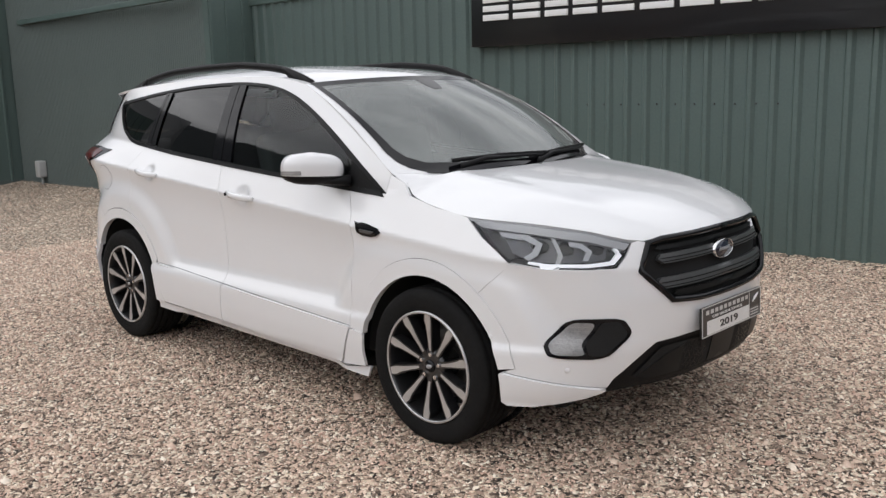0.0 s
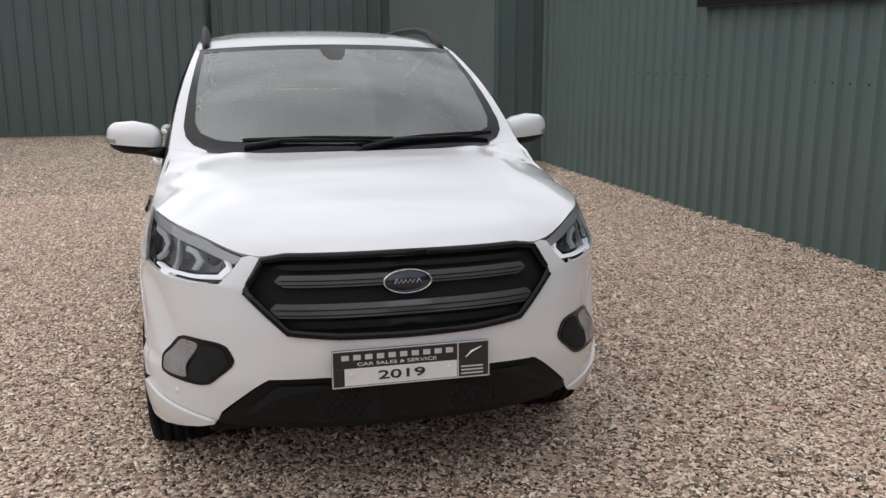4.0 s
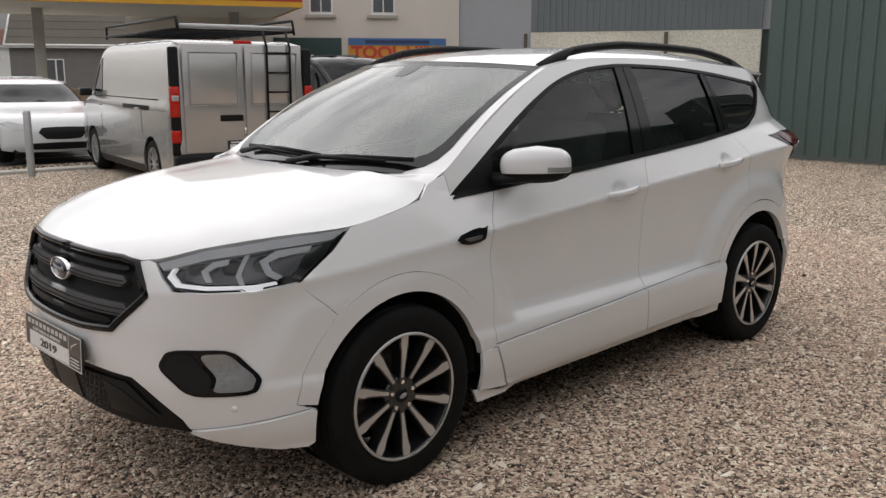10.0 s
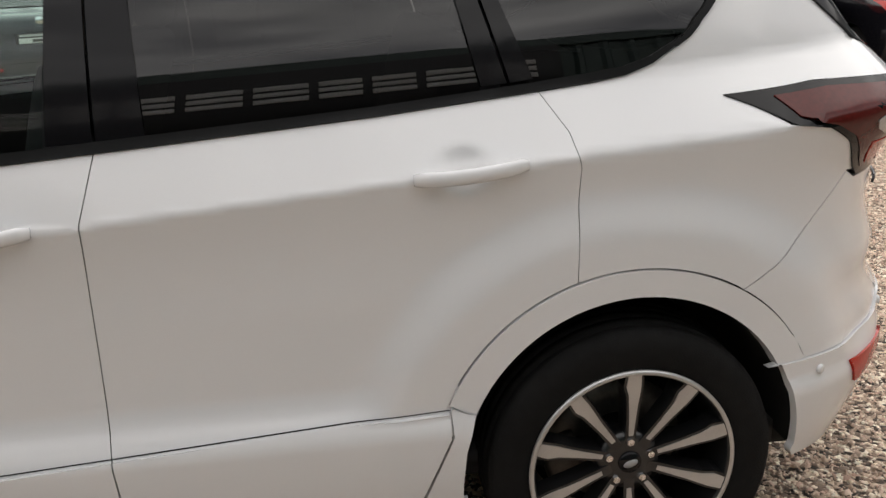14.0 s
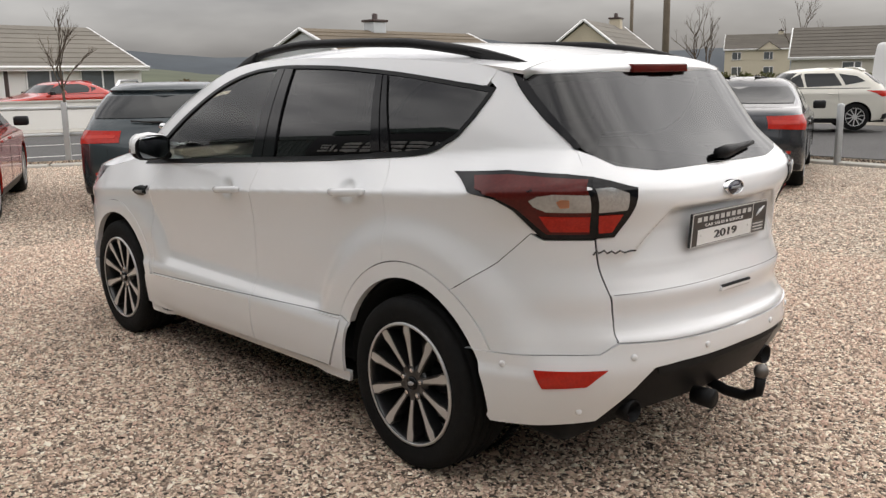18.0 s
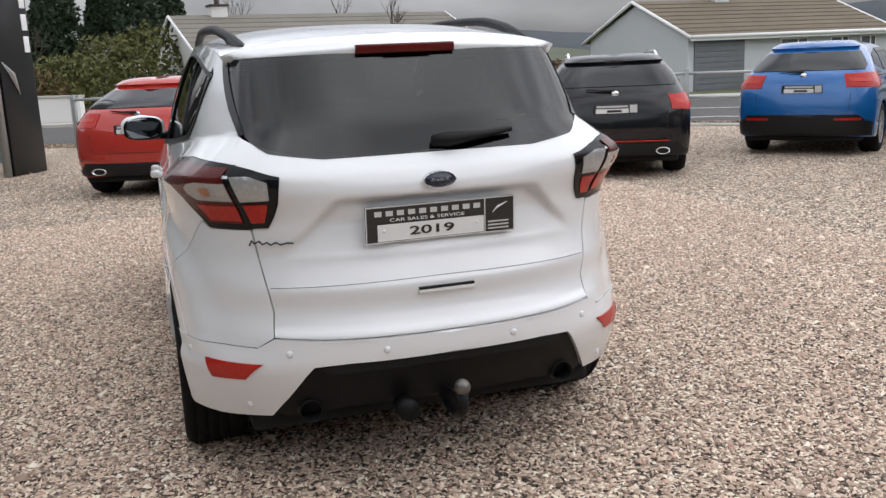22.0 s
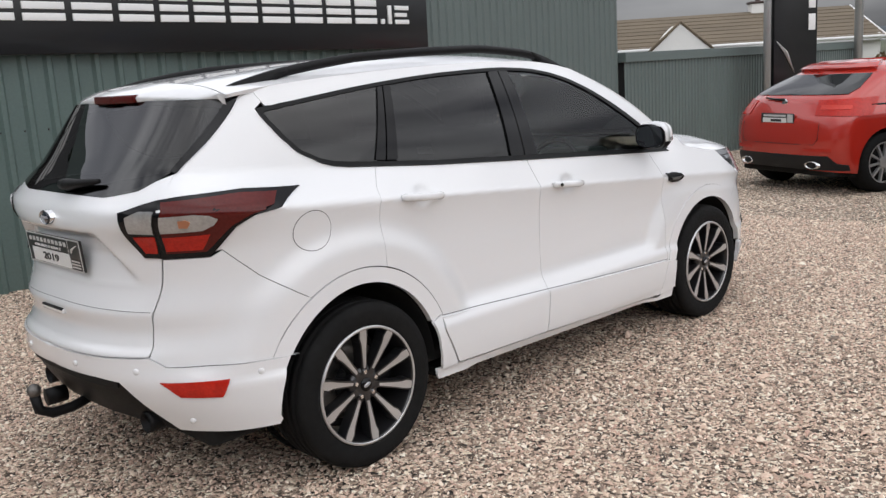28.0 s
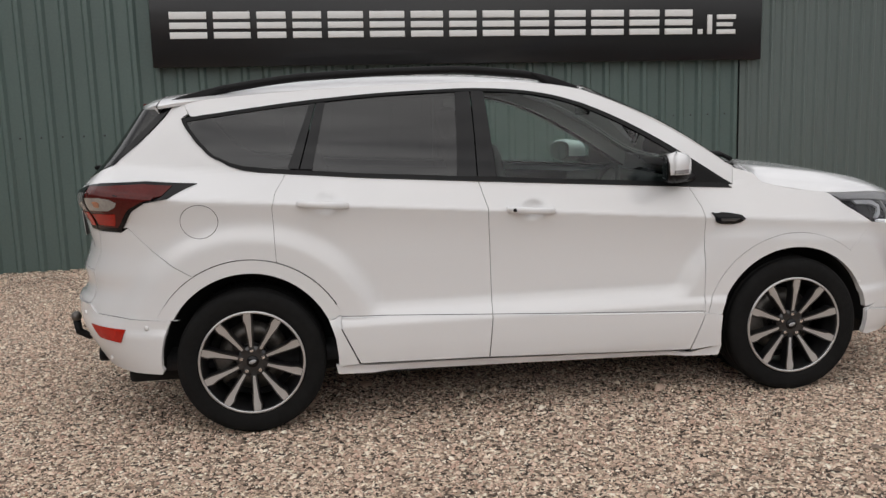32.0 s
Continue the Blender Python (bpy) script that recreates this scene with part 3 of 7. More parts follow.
# fuel flap on the right
ring = [(-1.541 + .083 * math.cos(a), 1.013 + .076 * math.sin(a)) for a in (2 * math.pi * k / 40 for k in range(40))]
part("fuel_flap_seam", patch(body, side(*[(-1.541 + (x + 1.541) * 1.03, 1.013 + (z - 1.013) * 1.03) for x, z in ring]), .02, .02, .0006, 0, 0, mirrored=True), LINER, car)
part("fuel_flap", patch(body, side(*ring), .02, .02, .0018, .006, .0, mirrored=True), WHITE, car, "round white fuel filler flap")

# nose
LAMP = [(.362, .918), (.512, .962), (.716, .990), (.953, 1.003), (.898, .935), (.79, .848), (.669, .830), (.518, .826), (.418, .830), (.387, .869)]
GRILLE = [(0, .926), (.24, .924), (.306, .914), (.343, .806), (.240, .674), (.12, .660), (0, .656)]
bumper = [(0, .656), (.12, .660), (.240, .674), (.343, .806), (.306, .914), (.335, .921)] + [(.362, .914), (.387, .866), (.418, .827), (.518, .823), (.669, .826), (.79, .844)] + side((1.69, .755), *arc(1.345, HZ, F_OUT, 51, 10)) + \
    side((1.742, .40), (1.738, .275)) + [(.778, .262), (.679, .268), (.50, .312), (.430, .350), (.415, .385), (.278, .519), (.15, .526), (0, .528)]
front_bumper = middle("front_bumper", bumper, WHITE, gap=.0006, du=.012, dv=.012)
# thin dark line painted in for the shade of the bumper crease
both_sides("bumper_groove", [(.43, .3505)] + side((1.765, .4075), (1.765, .4058)) + [(.43, .3492)], LINER, .0015, rim=0, gap=0, parents=[front_bumper, front_bumper])
both_sides("bumper_lip", [(.435, .346)] + side((1.762, .402), (1.744, .398), (1.740, .279)) + [(.778, .266), (.679, .272), (.50, .315), (.440, .338)], WHITE, .011, "protruding lower lip of the bumper", rim=.012, gap=0, dv=.012, parents=[front_bumper, front_bumper])
middle("lower_grille_surround", [(0, .530), (.15, .528), (.285, .522), (.405, .385), (.440, .350), (.38, .338), (.2, .326), (0, .322)], BLACK_PLASTIC, -.004, "matt black lower grille surround")
mesh_back = middle("lower_grille", [(0, .505), (.25, .500), (.345, .39), (.30, .365), (0, .352)], LINER, .003, rim=0)
for y0, y1 in ((.13, .28),):
    for m in (False, True):
        honey = bmesh.new()
        for row in range(5):
            for col in range(5):
                yy, zz = y0 + .018 + col * .031 + (row % 2) * .015, .375 + row * .027
                if yy > y1 + .02:
                    continue
                pts = []
                for rad in (.017, .0135):
                    pts.append([Vector(body(at_y(yy + rad * math.cos(a) * 1.05, zz + rad * math.sin(a) * .8), zz + rad * math.sin(a) * .8)) + Vector((.007, 0, 0)) for a in (math.pi / 3 * k for k in range(6))])
                vs = [[honey.verts.new((p.x, -p.y if m else p.y, p.z)) for p in ringp] for ringp in pts]
                for k in range(6):
                    honey.faces.new((vs[0][k], vs[0][(k + 1) % 6], vs[1][(k + 1) % 6], vs[1][k]))
        part("honeycomb_mesh", honey, GLOSS_BLACK, mesh_back, smooth=False)
radar = middle("sensor_panel", [(0, .50), (at_y(.10, .49), .50), (at_y(.10, .36), .365), (0, .36)], DARK_TRIM, .007, parent=mesh_back)
both_sides("lower_grille_blank", [(at_y(.30, .48), .485), (at_y(.40, .46), .462), (at_y(.52, .39), .388), (at_y(.47, .37), .368), (at_y(.30, .37), .368)], DARK_TRIM, .006, parents=[mesh_back, mesh_back])
grille = middle("grille", GRILLE, LINER, -.035, "black three-bar grille", rim=0, gap=0)
half_ring = [body(s, z) for s, z in dense([(0, .920), (.238, .918), (.299, .906), (.334, .806), (.233, .682), (.115, .668), (0, .664)], .025, .025)]
half_ring = half_ring[:half_ring.index(body(0, .664)) + 1] if body(0, .664) in half_ring else half_ring
outline = [p for p in half_ring if p[1] > .002]
ring_pts = [(body(0, .92)[0], 0, .92)] + outline + [(body(0, .664)[0], 0, .664)]
full = ring_pts + [(x, -y, z) for x, y, z in reversed(ring_pts[1:-1])]
part("grille_frame", tube(full + full[:2], .0135, 8), GLOSS_BLACK, grille, "gloss black grille frame")
for z0, z1, w, mat, off in ((.824, .862, .425, GREY_GRILLE, -.004), (.829, .833, .42, LINER, .0), (.842, .846, .42, LINER, .0), (.728, .772, .445, GREY_GRILLE, -.004), (.734, .738, .43, LINER, .0), (.750, .754, .44, LINER, .0), (.690, .715, .37, DARK_TRIM, -.012), (.878, .895, .42, DARK_TRIM, -.015)):
    middle("grille_bar" if mat is GREY_GRILLE else "grille_slot", [(0, z1), (at_y(w - .02, z1), z1), (at_y(w, (z0 + z1) / 2), (z0 + z1) / 2), (at_y(w - .03, z0), z0), (0, z0)], mat, off, "ridged graphite grille bar" if mat is GREY_GRILLE else "", rim=.02 if mat is GREY_GRILLE else .004, gap=0, parent=grille)
for name, place, sc, yaw in (("front_badge", (2.238, 0, .832), .97, 0), ("rear_badge", (-2.188, 0, 1.104), .68, 180)):
    oval = lathe([(0, .012), (.078, .010), (.080, .004), (.080, -.01)], 40, "x")
    rim_ = lathe([(.078, .010), (.080, .0125), (.084, .010), (.085, -.012)], 40, "x")
    obs_ = [part(name, oval, BADGE_BLUE, car, "dark blue oval badge with chrome edge"), part("badge_ring", rim_, CHROME, None, "chrome ring"), part("badge_script", tube([(.0125, -.045 + .0075 * i, (.016 if i % 2 else -.014) * (1.25 if i in (1, 11) else .8)) for i in range(13)], .0035, 6), SATIN)]
    for o in obs_:
        for v in o.data.vertices:
            v.co.y, v.co.z = v.co.y * sc, v.co.z * .5 * sc
    obs_[0].matrix_basis = pose(*place, 0, 0, yaw)
    obs_[1].parent = obs_[2].parent = obs_[0]

# headlamps
lamp_glow = glow("daytime_light", (.95, .96, 1.0), .30)
SILVER = surface("lamp_reflector", (.60, .60, .61), .22, .8, .3, .1, 60, 9)
GUIDE = glow("light_guide_plastic", (.50, .51, .53), .04)
DARK_CHROME = surface("dark_chrome", (.075, .075, .08), .2, .6, 0, .2, 40, 9)
lamps = both_sides("headlamp", LAMP, GLOSS_BLACK, -.055, "headlamp with white daytime light strip", rim=0, gap=0)
both_sides("lamp_edge", [(.364, .914), (.512, .958), (.716, .986), (.945, 1.0), (.905, .972), (.72, .958), (.52, .930), (.385, .892)], SATIN, -.010, "satin grey upper panel", rim=.03, gap=0, parents=lamps)
both_sides("lamp_reflector", [(.44, .915), (.52, .932), (.72, .955), (.84, .962), (.80, .89), (.72, .858), (.52, .856), (.45, .866)], DARK_CHROME, -.042, "dark chrome reflector", rim=0, gap=0, parents=lamps)
both_sides("daytime_strip", [(.396, .872), (.424, .842), (.518, .836), (.669, .840), (.735, .850), (.730, .858), (.665, .850), (.52, .848), (.436, .855), (.412, .884), (.430, .912), (.420, .914)], lamp_glow, -.015, "lit white daytime strip", rim=.02, gap=0, parents=lamps)
both_sides("light_guide", [(.845, .962), (.735, .955), (.685, .925), (.705, .880), (.735, .862), (.752, .872), (.722, .892), (.712, .918), (.750, .936), (.835, .944)], GUIDE, -.016, "white hooked light guide", rim=.012, gap=0, parents=lamps)
both_sides("light_guide", [(.590, .934), (.540, .925), (.505, .895), (.520, .862), (.540, .862), (.528, .893), (.552, .910), (.590, .917)], GUIDE, -.016, "white hooked light guide", rim=.012, gap=0, parents=lamps)
both_sides("lamp_divider", [(.655, .948), (.640, .948), (.612, .88), (.622, .852), (.638, .852), (.630, .885)], SATIN, -.020, rim=.012, gap=0, parents=lamps)
for s0, z0 in ((.470, .888), (.575, .890), (.665, .898)):
    for lampo, (_, m) in zip(lamps, SIDES):
        x, y, z = body(s0, z0)
        o = part("projector", lathe([(0, .022), (.014, .019), (.024, .008), (.027, -.006), (.030, -.006), (.031, -.03)], 20, "x"), GLOSS_BLACK, lampo, "round projector lens")
        o.location = (x - .042, -(y - .030) if m else y - .030, z)
lenses = both_sides("headlamp_lens", LAMP, GLASS_LAMP, -.001, "clear lens", rim=0, gap=.001, parents=lamps)
for lo in lenses + panes:
    lo.visible_shadow = False
# fog lamps
fogs = both_sides("fog_lamp", rounded([(.385, .567), (.425, .634), (.625, .633), (.692, .532), (.655, .481), (.45, .474)], 2, .16), GLOSS_BLACK, .005, "fog lamp in a six-sided gloss black surround", rim=.02)
both_sides("fog_lens", rounded([(.520, .619), (.612, .621), (.675, .536), (.646, .493), (.528, .492), (.563, .54)], 2, .16), FOG_LENS, .008, "ribbed clear lens", rim=.01, parents=fogs)
both_sides("fog_grille", rounded([(.402, .565), (.440, .622), (.505, .620), (.548, .54), (.520, .490), (.460, .488)], 2, .14), LINER, .007, rim=0, parents=fogs)
for i in range(7):
    zz = .506 + i * .016
    s0, s1 = (.536 + .012 * min(i, 3) if zz < .545 else .560 - .010 * (i - 3)), .660 - abs(zz - .537) * .62
    both_sides("lens_rib", [(s0, zz + .0015), (s1, zz + .0015), (s1, zz - .0025), (s0, zz - .0025)], CLEAR_LENS, .0095, rim=.003, parents=fogs)
for s0, z0 in ((.585, .432), (.862, .545)):
    for _, m in SIDES:
        x, y, z = body(s0, z0)
        o = part("parking_sensor", lathe([(0, .004), (.009, .004), (.011, .002), (.012, -.004)], 16, "x"), WHITE, front_bumper, "small round parking sensor")
        o.matrix_basis = pose(x, -y if m else y, z, 0, 0, (-1 if m else 1) * (48 if s0 < .8 else 78))

# bonnet
BON_Y = ((1.14, .765), (1.20, .790), (1.36, .815), (1.54, .817), (1.82, .752), (2.006, .637), (2.122, .519), (2.15, .465))
BON_Z = ((1.14, 1.120), (1.20, 1.070), (1.36, 1.032), (1.54, 1.005), (1.82, .992), (2.006, .963), (2.122, .925), (2.15, .918))
BON_C = ((1.14, 1.148), (1.36, 1.126), (1.56, 1.102), (1.80, 1.058), (1.98, 1.005), (2.09, .962), (2.15, .928))


def bonnet(u, t):
    xe = 1.14 + 1.01 * u
    ye, ze, zc = (lerp_table(xe, k) for k in (BON_Y, BON_Z, BON_C))
    xc = 1.27 + .945 * u
    t = max(-1.0, min(1.0, t))
    ridge = .007 * math.exp(-((abs(t) - .66) / .10) ** 2) * (1 - u ** 3)
    return xc - (xc - xe) * t * t, ye * t, zc - (zc - ze) * (.30 * t * t + .70 * abs(t) ** 7) + ridge


middle("bonnet", [(0, 0), (0, .999), (1, .999), (1, 0)], WHITE, fn=bonnet, du=.03, dv=.04, rim=.02)


# windscreen, roof and spoiler
def screen(v, t):
    k = max(-.05, min(1.05, v))
    xe, ze = 1.02 - .704 * k, 1.172 + .38 * k + .026 * math.sin(math.pi * max(0, min(1, k)))
    xc, zc = 1.215 - .755 * k, 1.142 + .436 * k
    bow = .022 * math.sin(math.pi * max(0, min(1, k)))
    ye = half_width(xe, ze) - .001
    return xc - (xc - xe) * t * t + bow * .5, ye * t, zc - (zc - ze) * t * t + bow * (1 - t * t * .8)


screen_ob = middle("windscreen", [(-.04, 0), (-.04, .78), (.01, .875), (.06, .915), (.14, .935), (.985, .955), (.985, 0)], GLASS_SCREEN, .004, "tinted windscreen reflecting the sky", fn=screen, du=.05, dv=.05, rim=0, gap=0)
screen_ob.visible_shadow = False
middle("screen_border", [(-.05, 0), (-.05, .80), (.02, .80), (.05, .70), (.045, 0)], GLOSS_BLACK, .005, "black ceramic border", fn=screen, du=.04, dv=.04, rim=0, gap=0, parent=screen_ob)
middle("screen_border", [(.955, 0), (.955, .80), (.94, .95), (1.01, .97), (1.01, 0)], GLOSS_BLACK, .005, fn=screen, du=.04, dv=.04, rim=0, gap=0, parent=screen_ob)
both_sides("screen_border", [(-.05, .77), (.01, .880), (.06, .920), (.14, .940), (.97, .960), (.97, .925), (.5, .905), (.18, .880), (.10, .845), (.055, .76), (.045, .70)], GLOSS_BLACK, .005, fn=screen, rim=0, gap=0, du=.03, dv=.02, parents=[screen_ob, screen_ob])
both_sides("windscreen_pillar", [(-.05, .70), (-.045, .775), (.005, .876), (.055, .917), (.135, .937), (.98, .957), (1.01, 1.0), (.5, 1.002), (-.05, 1.002)], WHITE, .0015, fn=screen, rim=.012, gap=0, du=.03, dv=.02)


def cowl(w, t):
    """Between the foot of the windscreen and the back edge of the bonnet."""
    return tuple(Vector(screen(-.05, t)).lerp(Vector(bonnet(.02, t)) - Vector((0, 0, .004)), w))


both_sides("cowl_corner", [(-.05, .64), (-.05, 1.0), (1.05, 1.0), (1.05, .60)], WHITE, .001, fn=cowl, rim=0, gap=0, du=.1, dv=.03)
middle("mirror_patch", [(.82, 0), (.82, .045), (.87, .075), (.97, .10), (.97, 0)], GLOSS_BLACK, .005, fn=screen, du=.03, dv=.03, rim=0, gap=0, parent=screen_ob)
ROOF_C = ((-1.74, 1.592), (-1.4, 1.630), (-1.1, 1.655), (-.7, 1.671), (-.3, 1.664), (.2, 1.624), (.46, 1.578))
ROOF_E = ((-1.74, 1.532), (-1.6, 1.551), (-1.3, 1.575), (-1.0, 1.591), (-.6, 1.603), (-.3, 1.605), (.0, 1.599), (.15, 1.584), (.316, 1.552))


def roof(x, t):
    xe = x * .935 - .114 if x > 0 else x - .114 * max(0, 1 + x / .6)
    ze = lerp_table(xe, ROOF_E)
    ye = half_width(xe, ze) + .002
    zc = lerp_table(x, ROOF_C)
    return x - (x - xe) * t * t, ye * t, zc - (zc - ze) * (.45 * t * t + .55 * abs(t) ** 5)


middle("roof", [(.462, 0), (.462, .999), (-1.72, .999), (-1.72, 0)], WHITE, fn=roof, du=.06, dv=.05)
sp = bmesh.new()
rows = []
for i in range(25):
    t = -1 + i / 12
    a = Vector(roof(-1.725, t))
    w = .578 * t
    xr, zr = -1.848 + .085 * abs(t) ** 3, 1.552 - .022 * t * t
    rows.append([sp.verts.new(p) for p in (a, (a.x * .5 + xr * .5, (a.y + w) / 2, (a.z + zr) / 2 + .004), (xr, w * .985, zr), (xr - .006, w * .98, zr - .008), (xr + .004, w * .975, zr - .034), (xr + .10, w * .96, zr - .05), (a.x + .02, a.y * .96, a.z - .05))])
for a, b in zip(rows, rows[1:]):
    for k in range(6):
        sp.faces.new((a[k], b[k], b[k + 1], a[k + 1]))
sp.faces.new(rows[0])
sp.faces.new(rows[-1][::-1])
bmesh.ops.recalc_face_normals(sp, faces=sp.faces)
spoiler = part("roof_spoiler", sp, WHITE, car)
part("high_brake_light", box(-1.862, -1.82, -.182, .182, 1.522, 1.555, .006), SMOKED_RED, spoiler, "dark red high brake light")
both_sides("spoiler_fin", [(2.225, 1.525), (2.27, 1.525), (2.43, 1.272), (2.398, 1.268), (2.33, 1.36)], GLOSS_BLACK, .006, "gloss black fin beside the rear window", gap=0)

# tail
tailgate = middle("tailgate", [(2.405, 1.268), (2.485, 1.189), (2.52, 1.08), (2.542, .97), (2.562, .855), (2.590, .69), (2.578, .612), (2.75, .606), (3, .605), (3, 1.192), (2.80, 1.192)], WHITE, du=.012, dv=.010)
middle("rear_window", [(3, 1.190), (2.815, 1.190), (2.62, 1.215), (2.43, 1.270), (2.265, 1.495), (2.32, 1.522), (3, 1.528)], GLASS_DARK, .002, "dark privacy glass rear window", gap=0).visible_shadow = False
# white strip added over the dark joint between the mirrored tailgate halves
ridge = bmesh.new()
rows = [[ridge.verts.new((body(3, z)[0] - .0012, y, z)) for y in (-.012, 0, .012)] for z in (1.06 + .01 * i for i in range(14))]
for a, b in zip(rows, rows[1:]):
    for q in (0, 1):
        ridge.faces.new((a[q], a[q + 1], b[q + 1], b[q]))
part("tailgate_ridge", ridge, WHITE, tailgate)
# the crease's shade, put in as a narrow dark strip on the paint
middle("tailgate_crease", [(2.585, .775), (3, .785), (3, .7835), (2.585, .7735)], LINER, .0014, rim=0, gap=0, parent=tailgate)
both_sides("rear_corner_panel", side((-1.873, .988), (-1.76, .878), (-1.585, .762), *arc(-1.345, HZ, R_OUT + .002, 122, 152, 10, 1.03)) + [(2.13, .565), (2.345, .570), (2.523, .574), (2.576, .611), (2.586, .69), (2.558, .855), (2.538, .966), (2.376, .966)], WHITE, gap=.0008)
rear_bumper = middle("rear_bumper", side(*arc(-1.345, HZ, R_IN + .006, 149, 180, 8, 1.05), (-1.745, .33)) + [(2.235, .309), (2.4, .306), (2.590, .315), (2.640, .39), (2.712, .515), (2.80, .524), (3, .527), (3, .602), (2.75, .603), (2.578, .609), (2.524, .573), (2.345, .569), (2.12, .564)], WHITE, .007, rim=.02, gap=.0006, dv=.014)
middle("diffuser", [(3, .529), (2.80, .527), (2.708, .517), (2.630, .38), (2.590, .312), (2.63, .292), (2.8, .325), (3, .330)], BLACK_PLASTIC, -.012, "matt black rear diffuser", rim=.03)
middle("diffuser_grille", [(3, .522), (2.80, .520), (2.73, .505), (2.745, .478), (3, .487)], LINER, -.004, rim=.01, parent=rear_bumper)
for s0, z0 in ((2.63, .56), (2.88, .562), (2.24, .53), (2.52, .36)):
    for _, m in SIDES:
        x, y, z = body(s0, z0)
        o = part("parking_sensor", lathe([(0, .004), (.009, .004), (.011, .002), (.012, -.004)], 16, "x"), WHITE, rear_bumper, "small round parking sensor")
        yaw = 180 - (-1 if m else 1) * (3 - s0) * 80
        o.matrix_basis = pose(x + .010 * math.cos(radians(yaw)), (-y if m else y) + .010 * math.sin(radians(yaw)), z, 0, 0, yaw)
both_sides("rear_reflector", [(2.338, .517), (2.562, .522), (2.513, .466), (2.38, .456)], RED_LENS, .0135, "red bumper reflector", parents=[rear_bumper, rear_bumper])
tails = both_sides("tail_lamp", [(2.03, 1.182), (2.205, 1.198), (2.395, 1.194), (2.524, 1.185), (2.547, .970), (2.376, .970), (2.26, 1.073), (2.199, 1.107), (2.112, 1.123)], GLOSS_BLACK, .004, "wraparound tail lamp with smoked red and clear lenses")
both_sides("tail_lens", [(2.10, 1.174), (2.22, 1.184), (2.50, 1.176), (2.520, .990), (2.385, .990), (2.27, 1.082), (2.205, 1.116), (2.13, 1.134)], SMOKED_RED, .0065, "smoked red lens", rim=.004, gap=0, du=.02, dv=.015, parents=tails)
both_sides("tail_lens", [(2.345, 1.058), (2.512, 1.056), (2.518, 1.000), (2.395, 1.000)], RED_LENS, .0085, "bright red brake lens", rim=.004, gap=0, parents=tails)
white_lens = both_sides("tail_lens", [(2.305, 1.112), (2.33, 1.128), (2.375, 1.136), (2.505, 1.132), (2.510, 1.074), (2.36, 1.076), (2.32, 1.092)], CLEAR_LENS, .009, "clear indicator lens", rim=.004, gap=0, parents=tails)
both_sides("indicator_bulb", [(2.385, 1.112), (2.40, 1.120), (2.43, 1.118), (2.432, 1.094), (2.40, 1.092)], AMBER, .0115, "amber bulb", rim=.003, gap=0, parents=tails)
inner = both_sides("tailgate_lamp", [(2.518, 1.184), (2.60, 1.170), (2.7, 1.145), (2.655, 1.06), (2.6, .974), (2.543, .972)], GLOSS_BLACK, .006, "inner tail lamp on the tailgate", parents=[tailgate, tailgate])
both_sides("lamp_lens", [(2.535, 1.150), (2.60, 1.150), (2.655, 1.130), (2.635, 1.075), (2.537, 1.072)], CLEAR_LENS, .009, "clear lens", rim=.004, gap=0, parents=[tailgate, tailgate])
both_sides("lamp_lens", [(2.540, 1.060), (2.622, 1.060), (2.590, .995), (2.548, .993)], RED_LENS, .009, "red lens", rim=.004, gap=0, parents=[tailgate, tailgate])
part("tailgate_grip", box(-2.222, -2.196, -.10, .10, .728, .752, .008), WHITE, tailgate)
# dark strip standing for the shade in the hand recess
part("grip_shadow_slot", box(-2.224, -2.20, -.098, .098, .744, .7525, .003), LINER, tailgate)
script = [Vector(body(at_y(y, z, True), z)) + Vector((-.010, .006, 0)) for y, z in ((.615, .912), (.607, .938), (.600, .922), (.585, .936), (.575, .918), (.562, .930), (.550, .915), (.535, .930), (.520, .917), (.500, .926), (.480, .924))]
# badge toned dark for the dark surroundings its chrome reflects
part("model_badge", tube([Vector((p.x, p.y, .924 + (p.z - .924) * .62)) for p in script], .0034, 6), DARK_CHROME, tailgate, "chrome model script")
# rear wiper
part("rear_wiper", tube([Vector((body(at_y(-y, z, True), z)[0] - .030, y, z)) for y, z in ((-.005, 1.225), (-.06, 1.226), (-.14, 1.232), (-.30, 1.246))], [.020, .026, .018, .009], 8), BLACK_PLASTIC, car, "black rear wiper")
# tow bar and exhausts
tow = part("tow_bar", tube([(-2.10, 0, .345), (-2.20, 0, .318), (-2.28, 0, .318), (-2.33, 0, .345), (-2.338, 0, .405)], .021, 10), BLACK_PLASTIC, car, "black swan-neck tow bar")
ball = bmesh.new()
bmesh.ops.create_uvsphere(ball, u_segments=18, v_segments=12, radius=.028, matrix=Matrix.Translation((-2.338, 0, .428)))
part("tow_ball", ball, DISC, tow, "dull metal tow ball")
part("tow_socket", lathe([(0, .05), (.035, .05), (.037, -.03), (0, -.03)], 18, "x"), BLACK_PLASTIC, car).location = (-2.21, .16, .335)
for y in (.47, -.47):
    o = part("exhaust_pipe", lathe([(.033, -.12), (.036, .02), (.040, .022), (.041, 0), (.041, -.12)], 20, "x"), BLACK_PLASTIC, car, "dark round exhaust pipe")
    o.matrix_basis = pose(-2.09, y, .335, 0, 0, 180)


